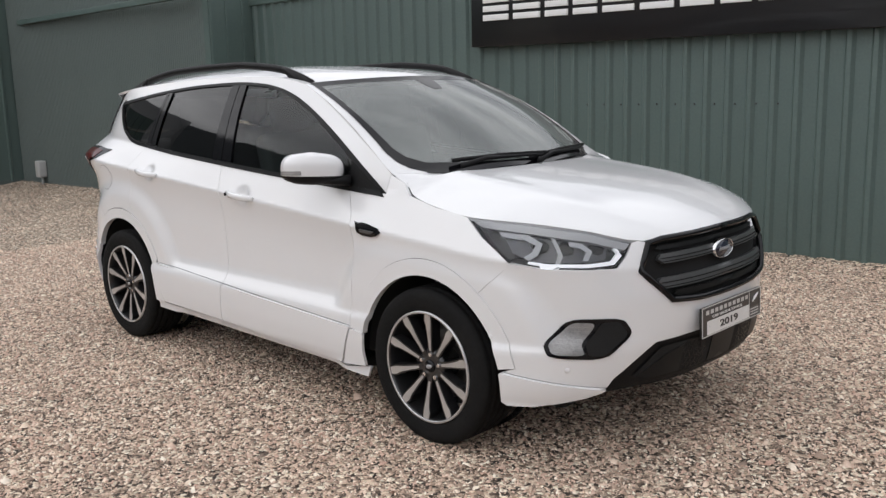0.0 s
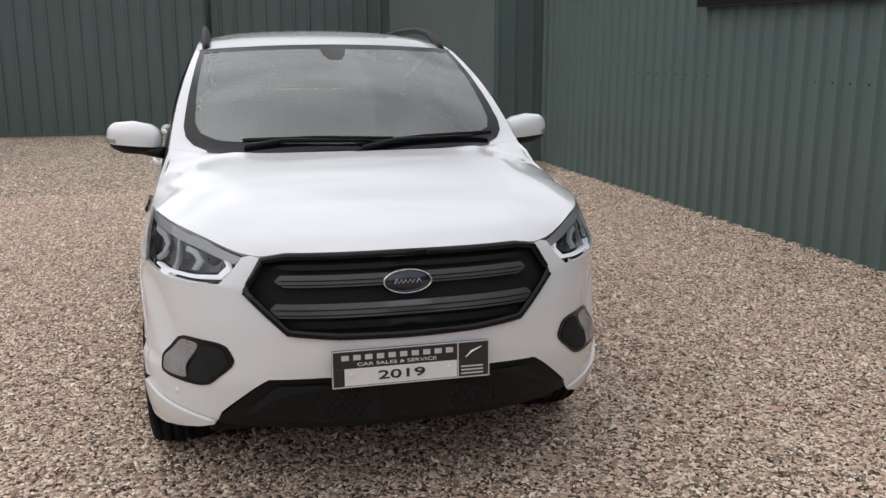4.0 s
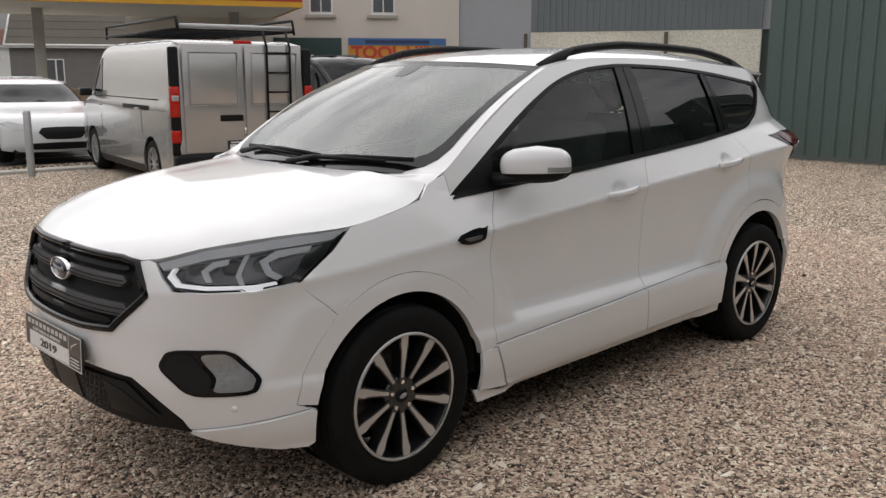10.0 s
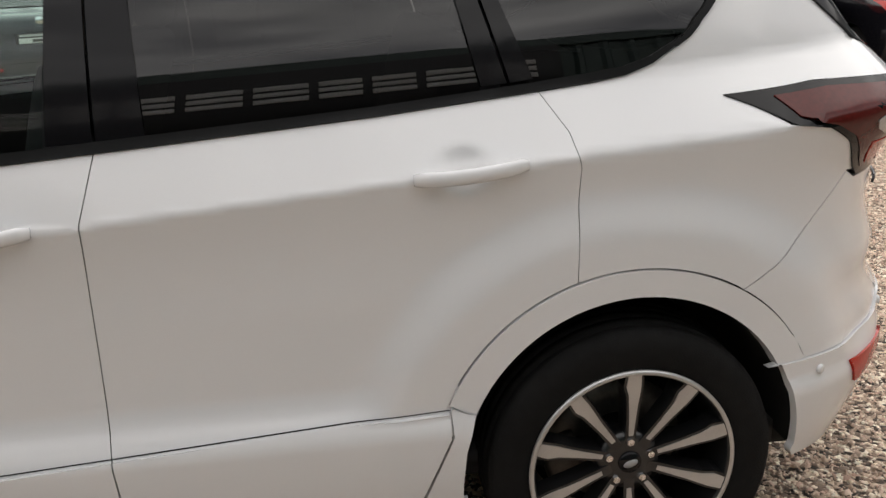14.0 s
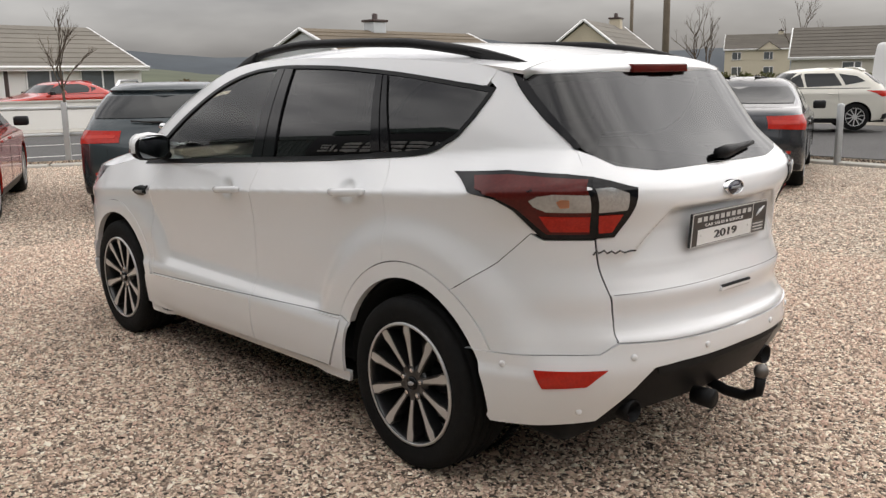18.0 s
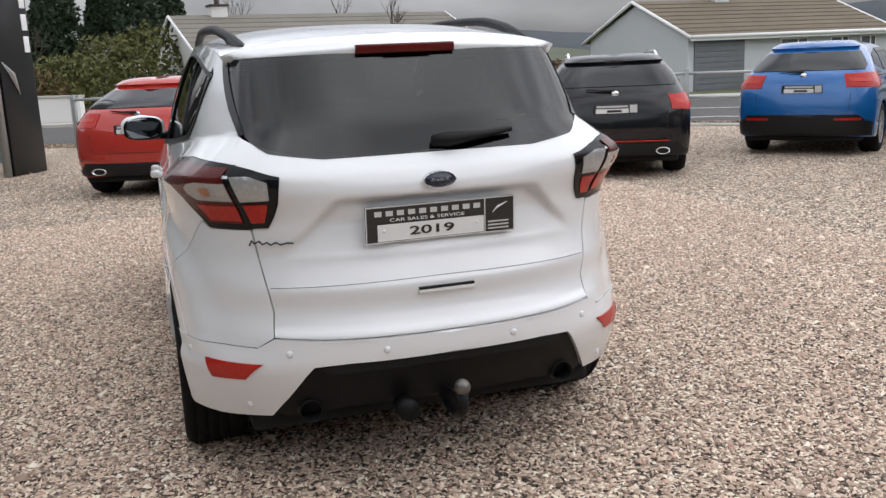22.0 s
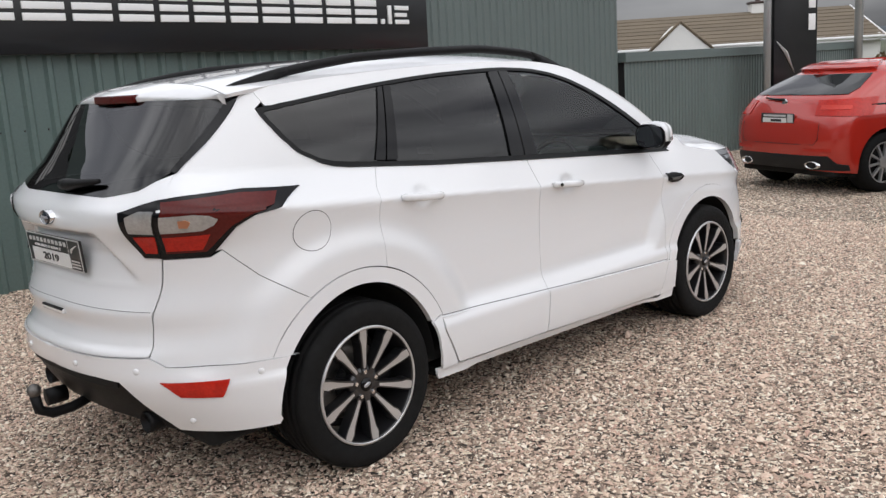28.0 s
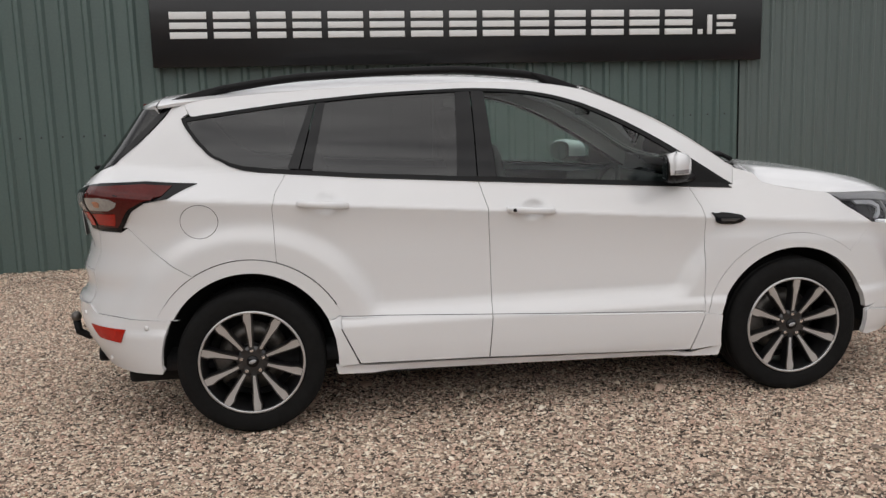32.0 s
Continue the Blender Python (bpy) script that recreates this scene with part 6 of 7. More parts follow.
    part("windscreen", patch(skin, [(0, zt), (.74, zt), (.80, zb), (0, zb)], .07, .06, .006, .006, 0, both=True), CAR_GLASS, root)
    if tail_glass:
        d0 = max(deck[-1][0] + .035, belt + .02)
        part("rear_window", patch(skin, [(3, H - .14), (2.36, H - .14), (2.28, d0 + .06), (2.36, d0), (3, d0)], .06, .05, .007, .006, 0, both=True), CAR_GLASS, root)
    for m in (False, True):
        lp = part("tail_lamp", patch(skin, [(sy(lamp_y[1], lamp_z, True), lamp_z - lamp_h / 2), (sy(lamp_y[1], lamp_z + lamp_h, True) - .05, lamp_z + lamp_h * .5), (sy(lamp_y[0], lamp_z, True), lamp_z + lamp_h * .42), (sy(lamp_y[0], lamp_z, True), lamp_z - lamp_h * .4)], .05, .04, .008, .01, 0, mirrored=m), RED_LENS, root, "red tail lamp") if lamps == "rear" else None
        if lp:
            part("lamp_strip", patch(skin, [(sy(lamp_y[1] - .06, lamp_z, True), lamp_z - lamp_h * .12), (sy(lamp_y[1] - .06, lamp_z, True), lamp_z + lamp_h * .10), (sy(lamp_y[0] + .05, lamp_z, True), lamp_z + lamp_h * .16), (sy(lamp_y[0] + .05, lamp_z, True), lamp_z - lamp_h * .10)], .05, .04, .012, .006, 0, mirrored=m), LENS_INNER, lp)
        part("headlamp", patch(skin, [(sy(.50, .66, False), .60), (.55, .60), (.86, .70), (.62, .74), (sy(.52, .7, False), .68)], .05, .04, .008, .01, 0, mirrored=m), CLEAR_LENS, root, "clear headlamp")
        k = -1 if m else 1
        if mirrors:
            mr = box(-.07, .07, -.09, .09, -.06, .06, .03)
            o = part("door_mirror", mr, CAR_TRIM, root)
            o.location = (cowl - .48, k * (W + .09), belt + .05)
    part("front_grille", patch(skin, [(0, hood - .16), (sy(.34, .6, False), hood - .17), (sy(.40, .6, False), hood - .25), (sy(.28, .6, False), hood - .36), (0, hood - .37)], .05, .03, .006, .01, 0, both=True), CAR_TRIM, root, "black front grille")
    part("lower_intake", patch(skin, [(0, .38), (sy(.50, .36, False), .37), (sy(.60, .3, False), .29), (sy(.46, .27, False), .265), (0, .26)], .05, .03, .006, .01, 0, both=True), CAR_TRIM, root, "black lower intake")
    xt = lerp_table(plate_z, tail)
    o = part("show_plate", box(-.008, .008, -.26, .26, -.055, .055, .003), PLATE_BLACK, root, "black show plate with white year strip")
    o.matrix_basis = pose(xt - .008, 0, plate_z, 0, 0, 180)
    part("plate_year_strip", box(.007, .0095, -.23, .15, -.048, .004), PLATE_WHITE, o, "white year strip", False)
    part("plate_year", box(.009, .0105, -.10, .07, -.038, -.010), PLATE_BLACK, o, "", False)
    part("plate_header_bar", box(.007, .0095, -.22, .14, .018, .040), PLATE_SILVER, o, "", False)
    part("plate_mark", box(.007, .0095, .165, .25, -.045, .045), PLATE_SILVER, o, "", False)
    bd = part("round_badge", lathe([(0, .008), (.035, .006), (.042, 0)], 18, "x"), CHROME, root, "round chrome badge")
    bd.matrix_basis = pose(lerp_table(plate_z + .17, tail) - .004, 0, plate_z + .17, 0, 0, 180)
    if rails:
        for k in (-1, 1):
            part("roof_rail", tube([(roof_f - .35, k * (W - .36), H - .04), (roof_f - .55, k * (W - .36), H + .03), (roof_r + .5, k * (W - .37), H + .03), (roof_r + .25, k * (W - .37), H - .03)], .018, 8), CHROME, root, "silver roof rail")
    for x in xa:
        for k in (1, -1):
            well = bmesh.new()
            out_, in_ = ([well.verts.new((px, k * yy, pz)) for px, pz in arc(x, wheel_r, ra + .015, -20, 200, 18)] for yy in (W - .05, W - .42))
            for a, b, c, d in zip(out_, out_[1:], in_[1:], in_):
                well.faces.new((a, b, c, d))
            well.faces.new(in_)
            part("wheel_arch_liner", well, LINER, root)
            wh = thing("wheel", "", "")
            wh.parent = root
            wh.matrix_basis = pose(x, k * (W - .048), wheel_r, 0, 20 * x, 0 if k > 0 else 180)
            part("tyre", lathe([(rim_r, -.20), (wheel_r - .02, -.21), (wheel_r, -.18), (wheel_r, -.03), (wheel_r - .02, .03), (rim_r + .01, .035), (rim_r - .01, .02)], 32), RUBBER, wh)
            sp = bmesh.new()
            for i in range(10):
                a = Matrix.Rotation(2 * math.pi * i / 10, 4, "Y")
                add_box(sp, .05, rim_r, -.01, .022, -.011, .011, a)
            lathe([(rim_r - .012, .0), (rim_r - .012, .030), (rim_r, .032), (rim_r + .004, .01)], 32, bm=sp)
            lathe([(0, .028), (.06, .024), (.065, -.01)], 16, bm=sp)
            part("rim", sp, rim_material or MACHINED, wh, "multi-spoke alloy rim", False)
            part("wheel_back", lathe([(0, -.06), (rim_r, -.06)], 24), LINER, wh)
    return root


RED_PAINT = surface("red_car_paint", (.42, .022, .012), .25, .1, .9, .03, 300, 2)
GREY_PAINT = surface("dark_grey_metallic", (.038, .050, .056), .25, .4, .6, .05, 300, 2)
BLACK_PAINT = surface("black_car_paint", (.006, .006, .008), .16, 0, .35, .05, 300, 2, spec=.35)
BLUE_PAINT = surface("bright_blue_paint", (.008, .115, .36), .25, .2, .9, .03, 300, 2)
NAVY_PAINT = surface("navy_blue_paint", (.010, .022, .060), .25, .3, .9, .05, 300, 2)
STEEL_PAINT = surface("dark_steel_paint", (.036, .039, .045), .22, .5, .6, .05, 300, 2)
SILVER_PAINT = surface("silver_van_paint", (.40, .395, .385), .22, .55, .7, .04, 300, 2)
CREAM_PAINT = surface("cream_white_paint", (.62, .60, .53), .28, .1, .8, .03, 300, 2)

HATCH_WIN = [[(.62, .98), (.40, 1.16), (-.02, 1.31), (-.06, .99)], [(-.12, .99), (-.08, 1.31), (-.70, 1.31), (-.98, 1.24), (-.92, 1.02)], [(-1.0, 1.03), (-1.06, 1.22), (-1.30, 1.16)]]
ESTATE_WIN = [[(.70, .99), (.45, 1.16), (.05, 1.34), (.0, 1.0)], [(-.06, 1.0), (-.02, 1.34), (-.75, 1.34), (-.92, 1.02)], [(-1.0, 1.03), (-.84, 1.33), (-1.55, 1.28), (-1.72, 1.10)]]
SALOON_WIN = [[(.60, .97), (.38, 1.13), (-.02, 1.30), (-.06, .98)], [(-.12, .98), (-.08, 1.30), (-.62, 1.28), (-1.02, 1.10), (-1.0, 1.0)]]
SUV_WIN = [[(.64, 1.06), (.42, 1.22), (.06, 1.40), (.02, 1.07)], [(-.04, 1.07), (0, 1.40), (-.70, 1.40), (-.86, 1.10)], [(-.94, 1.11), (-.80, 1.39), (-1.20, 1.33), (-1.40, 1.20)]]
other_car("red five-door hatchback with multi-spoke wheels on the gravel", (8.38, .25, 0), -23.3, RED_PAINT, 4.30, .89, 1.43, (.80, .97), 1.02, .42, -1.42, ((.98, -2.03), (1.05, -1.98)), .96, HATCH_WIN, plate_z=.84, lamp_z=.95, lamp_h=.19, lamp_y=(.50, .87), exhausts=((.52, 2.3), (-.52, 2.3)), axles=(1.36, -1.42))
other_car("dark grey estate car with silver roof rails on the gravel", (7.50, -2.65, 0), -32, GREY_PAINT, 4.86, .93, 1.47, (.80, .97), 1.15, .50, -1.95, ((.98, -2.34), (1.06, -2.28)), .97, ESTATE_WIN, rails=True, plate_z=.83, lamp_z=.90, lamp_h=.15, lamp_y=(.46, .91), wheel_r=.345, trim=CHROME)
estate = other_car("black estate car with red rear trim line on the gravel", (6.56, -5.30, 0), -25.5, BLACK_PAINT, 4.69, .905, 1.46, (.80, .97), 1.10, .48, -1.90, ((.98, -2.26), (1.06, -2.20)), .97, ESTATE_WIN, rails=True, plate_z=.84, lamp_z=.90, lamp_h=.20, exhausts=((.55, 2.0), (-.55, 2.0)), lamp_y=(.64, .86), reflectors=False)
part("trim_line", box(-2.36, -2.335, -.62, .62, .452, .466, .004), RED_LENS, estate, "thin red trim line")
other_car("bright blue compact crossover with black lower bumper", (6.34, -9.03, 0), -51.6, BLUE_PAINT, 4.19, .895, 1.51, (.90, 1.04), .95, .40, -1.50, ((1.02, -2.0), (1.10, -1.94)), 1.04, SUV_WIN, plate_z=.90, lamp_z=1.0, lamp_h=.20, lamp_y=(.52, .87), lower=.56, wheel_r=.34)
other_car("dark grey saloon car with red tail lamps on the gravel", (3.02, -9.45, 0), -66, STEEL_PAINT, 4.63, .905, 1.43, (.78, .95), .98, .36, -1.10, ((.97, -2.27), (1.01, -2.20), (1.05, -1.70)), .95, SALOON_WIN, plate_z=.80, lamp_z=.87, lamp_h=.19, lamp_y=(.46, .88), exhausts=((.50, 1), (.39, 1)))
other_car("cream and white small crossover parked across the road", (7.2, -19.6, 0), 35, CREAM_PAINT, 4.12, .88, 1.54, (.88, 1.03), .95, .40, -1.50, ((1.02, -1.96), (1.10, -1.90)), 1.03, SUV_WIN, lower=.5)
other_car("red hatchback parked in front of the white bungalow", (29.6, -8.6, .05), 100, RED_PAINT, 4.2, .88, 1.42, (.80, .97), 1.0, .42, -1.40, ((.98, -2.0), (1.05, -1.94)), .96, HATCH_WIN)
other_car("white saloon car facing the yard with dark grille", (-2.85, -14.8, -.03), 83, surface("white_saloon_paint", (.74, .75, .76), .25, 0, .8, .02), 4.86, .93, 1.46, (.80, .97), 1.12, .46, -1.30, ((.98, -2.36), (1.02, -2.28), (1.06, -1.75)), .96, SALOON_WIN)
other_car("black saloon car with wide red tail lamps between pickups", (-6.95, -7.55, 0), -88, BLACK_PAINT, 4.63, .905, 1.43, (.78, .95), .98, .36, -1.10, ((.97, -2.27), (1.01, -2.20), (1.05, -1.70)), .95, SALOON_WIN, plate_z=.80, lamp_z=.86)
other_car("dark parked saloon seen across the road", (-23.5, -6.5, 0), 5, NAVY_PAINT, 4.5, .9, 1.45, (.80, .97), 1.02, .42, -1.42, ((.98, -2.13), (1.05, -2.08)), .96, HATCH_WIN)
other_car("white hatchback parked across the concrete forecourt", (-3.0, -27.0, 0), 70, surface("white_hatch_paint", (.72, .73, .74), .25, 0, .8, .02), 4.2, .88, 1.42, (.80, .97), 1.0, .42, -1.40, ((.98, -2.0), (1.05, -1.94)), .96, HATCH_WIN)
other_car("silver grey saloon parked far across the forecourt", (2.5, -31.0, 0), 95, SILVER_PAINT, 4.5, .9, 1.45, (.80, .97), 1.02, .42, -1.42, ((.98, -2.13), (1.05, -2.08)), .96, HATCH_WIN)


def pickup(label, place, yaw, paint, canopy):
    root = other_car(label, place, yaw, paint, 5.25, .92, 1.80, (1.0, 1.15), 1.45, .95, -.55, ((1.05, -2.60), (1.10, -2.57), (1.14, -.95)), 1.14, [[(1.10, 1.18), (.85, 1.42), (.55, 1.62), (.50, 1.19)], [(.44, 1.19), (.48, 1.62), (-.18, 1.62), (-.30, 1.20)]], tail_glass=not canopy, spoiler=False, reflectors=False, plate_z=.70, lamp_z=.98, lamp_h=.26, lamp_y=(.72, .88), wheel_r=.38, rim_r=.24, axles=(1.62, -1.52), name="pickup_truck", category="pickup", rails=canopy)
    if canopy:
        part("canopy", box(-2.58, -.52, -.84, .84, 1.06, 1.80, .10, 3), paint, root, "navy hard-top canopy over the load bed")
        for k in (-1, 1):
            part("canopy_window", box(-2.25, -.85, k * .846 - .006, k * .846 + .006, 1.28, 1.66, .004), CAR_GLASS, root)
        part("canopy_rear_glass", box(-2.596, -2.575, -.66, .66, 1.22, 1.68, .005), CAR_GLASS, root)
    else:
        part("load_bed", box(-2.50, -.72, -.76, .76, 1.02, 1.125, .01), LINER, root, "open black load bed")
        for k in (-1, 1):
            part("sports_bar", tube([(-.62, k * .72, 1.70), (-.95, k * .72, 1.62), (-1.55, k * .74, 1.30), (-2.10, k * .76, 1.16)], [.04, .045, .045, .03], 8), BLACK_PLASTIC, root, "black sports bar")
        part("bed_cover", box(-2.3, -1.0, -.74, .74, 1.12, 1.15, .01), BLACK_PLASTIC, root)
    bump = part("rear_bumper", box(-2.72, -2.52, -.84, .84, .52, .64, .04), SILVER_PAINT if not canopy else CHROME, root, "bright step rear bumper")
    return root


pickup("black open-bed pickup truck with silver rear bumper", (-5.55, -8.55, 0), -104, BLACK_PAINT, False)
pickup("navy blue pickup truck with a hard-top canopy", (-9.25, -7.55, 0), -90, NAVY_PAINT, True)

# panel van with roof rack and ladder
van = other_car("silver panel van with black roof rack and rear ladder", (-3.20, -9.37, 0), -99.5, SILVER_PAINT, 5.0, .97, 1.96, (1.05, 1.20), 1.90, 1.25, -2.40, ((1.0, -2.49), (1.5, -2.46)), 1.18, [[(1.70, 1.24), (1.50, 1.45), (1.20, 1.72), (.85, 1.74), (.85, 1.24)]], tail_glass=False, lamps="none", corner=(.16, .30), reflectors=False, spoiler=False, plate_z=.62, wheel_r=.33, axles=(1.50, -1.60), lean=.38, name="panel_van", category="van")
for k in (-1, 1):
    part("rear_door", box(-2.505, -2.478, *sorted((k * .012, k * .80)), .52, 1.88, .012), SILVER_PAINT, van, "silver rear door with pressed panel")
    part("door_panel", box(-2.516, -2.50, *sorted((k * .09, k * .73)), 1.12, 1.78, .03), SILVER_PAINT, van)
    part("corner_pillar", box(-2.485, -2.40, *sorted((k * .83, k * .955)), .50, 1.84, .03), BLACK_PLASTIC, van, "black corner pillar")
    lampv = part("tail_lamp", box(-2.505, -2.42, *sorted((k * .845, k * .962)), .98, 1.36, .02), RED_LENS, van, "tall red tail lamp")
    part("lamp_strip", box(-2.512, -2.45, *sorted((k * .86, k * .95)), 1.18, 1.25, .008), CLEAR_LENS, lampv, "clear lens")
    part("tail_lamp", box(-2.505, -2.42, *sorted((k * .85, k * .96)), .66, .82, .02), RED_LENS, van, "small red lower lamp")
    part("rack_side", tube([(1.0, k * .78, 2.02), (1.0, k * .78, 2.20), (-2.30, k * .78, 2.20), (-2.36, k * .78, 2.02)], .018, 8), BLACK_PLASTIC, van, "black rack rail")
    part("rack_side", tube([(1.0, k * .78, 2.06), (-2.32, k * .78, 2.06)], .018, 8), BLACK_PLASTIC, van)
for i in range(7):
    part("rack_bar", tube([(.9 - i * .52, -.78, 2.06), (.9 - i * .52, .78, 2.06)], .014, 6), BLACK_PLASTIC, van)
part("rack_roller", tube([(-2.34, -.75, 2.10), (-2.34, .75, 2.10)], .03, 10), GALV, van, "steel roller")
for y in (-.62, -.30):
    part("ladder_rail", tube([(-2.545, y, .68), (-2.545, y, 1.86), (-2.42, y, 2.06)], .016, 8), BLACK_PLASTIC, van, "black ladder rail")
for i in range(5):
    part("ladder_rung", tube([(-2.545, -.62, .78 + i * .25), (-2.545, -.30, .78 + i * .25)], .013, 6), BLACK_PLASTIC, van)
part("grab_handle", box(-2.53, -2.50, .04, .34, .92, 1.0, .012), BLACK_PLASTIC, van, "black door handle")
part("high_brake_light", box(-2.50, -2.46, -.12, .12, 1.885, 1.93, .008), RED_LENS, van)
part("bumper", box(-2.58, -2.40, -.95, .95, .28, .52, .05), BLACK_PLASTIC, van, "dark plastic bumper")
for k in (-1, 1):
    part("side_rail_slot", box(-1.6, -.35, k * .965 - .006, k * .965 + .006, 1.04, 1.10, .005), BLACK_PLASTIC, van)
# white box vans beyond
vanb = other_car("white panel van with dark lettering blocks across the road", (4.8, -25.5, 0), 180, surface("white_van_paint", (.74, .74, .73), .3, 0, .6, .03), 5.4, .98, 2.3, (1.05, 1.22), 2.05, 1.45, -2.60, ((1.0, -2.69), (1.7, -2.66)), 1.2, [[(1.8, 1.3), (1.6, 1.55), (1.35, 1.9), (.95, 1.9), (.95, 1.3)]], tail_glass=False, corner=(.16, .30), reflectors=False, spoiler=False, lean=.38, name="panel_van", category="van", wheel_r=.34)
for z, x0, x1 in ((1.62, -2.1, -.2), (1.36, -2.1, -.4), (1.18, -1.9, -.5)):
    part("lettering_bar", box(x0, x1, .965, .985, z - .05, z + .06, .003), PLATE_BLACK, vanb)
    part("lettering_bar", box(x0, x1, -.985, -.965, z - .05, z + .06, .003), PLATE_BLACK, vanb)

# ---- houses ----
PLASTER = surface("white_render", (.72, .71, .68), .9, 0, 0, .06, 30, .6, .15, 60)
PLASTER_GREY = surface("pale_grey_render", (.52, .54, .55), .9, 0, 0, .06, 30, .6, .15, 60)
PEBBLE = surface("beige_pebbledash", (.50, .44, .34), .95, 0, 0, .2, 80, .8, .5, 90)
TILE_GREY = surface("grey_brown_roof_tile", (.165, .150, .125), .85, 0, 0, .2, 12, .7, .2, 30, rand=.35)
TILE_BROWN = surface("brown_roof_tile", (.135, .105, .070), .85, 0, 0, .2, 12, .7, .2, 30, rand=.35)
TILE_SLATE = surface("dark_roof_tile", (.10, .088, .072), .85, 0, 0, .2, 12, .7, .2, 30, rand=.35)
UPVC = surface("white_window_frame", (.78, .78, .77), .4, 0, .2, .03)
PANE = surface("house_window_glass", (.08, .09, .095), .08, 0, .4, .25, 3, 1, spec=.9)
BROWN_FRAME = surface("dark_door_frame", (.05, .03, .025), .5)
STONEWORK = surface("brown_stone_facing", (.20, .15, .105), .9, 0, 0, .4, 9, 2, .5, 12)


def house(label, corner, yaw, length, depth, eave, ridge, wall_mat, roof_mat, openings=(), chimneys=(.5,), hip=False, rows=9, name="bungalow", stone=None, flip=False, front_gable=None):
    """A house: its front wall runs from the corner along local x; the depth goes along local y; openings are (x, width, sill, top, kind)."""
    if flip:
        corner = (corner[0] + length * math.cos(radians(yaw)), corner[1] + length * math.sin(radians(yaw)), corner[2])
        yaw, chimneys = yaw + 180, [1 - c for c in chimneys]
        openings = [(length - x - w, w, s, t, k) for x, w, s, t, k in openings]
        stone = stone and (length - stone[1], length - stone[0])
    root = thing(name, label, "house", pose(*corner, 0, 0, yaw), "houses")
    walls = bmesh.new()
    add_box(walls, 0, length, 0, depth, -.4, eave)
    part("wall", walls, wall_mat, root, "", False)
    for x in (0, length):
        if not hip:
            part("gable", slab([(0, eave), (depth, eave), (depth / 2, ridge - .1)], x, x + (.02 if x else -.02) + (.10 if not x else -.10), axes="yz"), wall_mat, root, "", False)
            for y0, y1 in ((-.35, depth / 2), (depth + .35, depth / 2)):
                z0 = eave - .15
                part("barge_board", tube([(x + (-.16 if not x else .16), y0, z0), (x + (-.16 if not x else .16), y1, ridge + .04)], .07, 4), UPVC, root)
    # roof courses of tiles, one strip each
    cut = 2.2 if hip else 0.0
    for side_ in (0, 1):
        for r in range(rows):
            u0, u1 = r / rows, (r + 1) / rows
            y = [(-.35 + (depth / 2 + .35) * u) for u in (u0, u1)]
            z = [eave - .15 + (ridge - eave + .2) * u for u in (u0, u1)]
            if side_:
                y = [depth - v for v in y]
            a, b = -.15 + cut * u0, -.15 + cut * u1
            c, d = length + .15 - cut * u0, length + .15 - cut * u1
            bm = bmesh.new()
            vs = [bm.verts.new(p) for p in ((a, y[0], z[0] + .045), (c, y[0], z[0] + .045), (d, y[1], z[1] + .02), (b, y[1], z[1] + .02), (a, y[0], z[0]), (c, y[0], z[0]), (d, y[1], z[1]), (b, y[1], z[1]))]
            for f in ((0, 1, 2, 3), (4, 7, 6, 5), (0, 4, 5, 1), (1, 5, 6, 2), (3, 2, 6, 7), (0, 3, 7, 4)):
                bm.faces.new([vs[i] for i in f])
            bmesh.ops.recalc_face_normals(bm, faces=bm.faces)
            part("tile_course", bm, roof_mat, root, "", False)
    if hip:
        for x0, x1 in ((-.15, -.15 + cut), (length + .15, length + .15 - cut)):
            bm = bmesh.new()
            bm.faces.new([bm.verts.new(p) for p in ((x0, -.35, eave - .1), (x1, depth / 2, ridge + .07), (x0, depth + .35, eave - .1))])
            part("hip_end", bm, roof_mat, root, "", False)
    part("gutter", tube([(-.15, -.40, eave - .12), (length + .15, -.40, eave - .12)], .06, 8), UPVC, root)
    part("fascia", box(-.15, length + .15, -.36, -.32, eave - .26, eave - .06), UPVC, root, "", False)
    for c in chimneys:
        ch = part("chimney", box(length * c - .35, length * c + .35, depth / 2 - .3, depth / 2 + .3, ridge - .5, ridge + .42, .02), wall_mat, root, "rendered chimney")
        part("chimney_cap", box(length * c - .42, length * c + .42, depth / 2 - .36, depth / 2 + .36, ridge + .40, ridge + .50, .02), BROWN_FRAME, ch)
        part("chimney_pot", lathe([(.07, .25), (.12, .22), (.12, 0)], 12, "z"), BROWN_FRAME, ch).location = (length * c, depth / 2, ridge + .50)
    if front_gable:
        g0, g1 = front_gable
        part("front_gable", slab([(g0, eave - .2), (g1, eave - .2), ((g0 + g1) / 2, eave + .85)], -.55, 1.6), wall_mat, root, "small white front gable", False)
        for xa in (g0 - .2, g1 + .2):
            part("barge_board", tube([(xa, -.58, eave - .3), ((g0 + g1) / 2, -.58, eave + .95)], .06, 4), roof_mat, root)
    if stone:
        part("stone_panel", box(stone[0], stone[1], -.06, .0, -.3, eave - .2), STONEWORK, root, "brown stone facing", False)
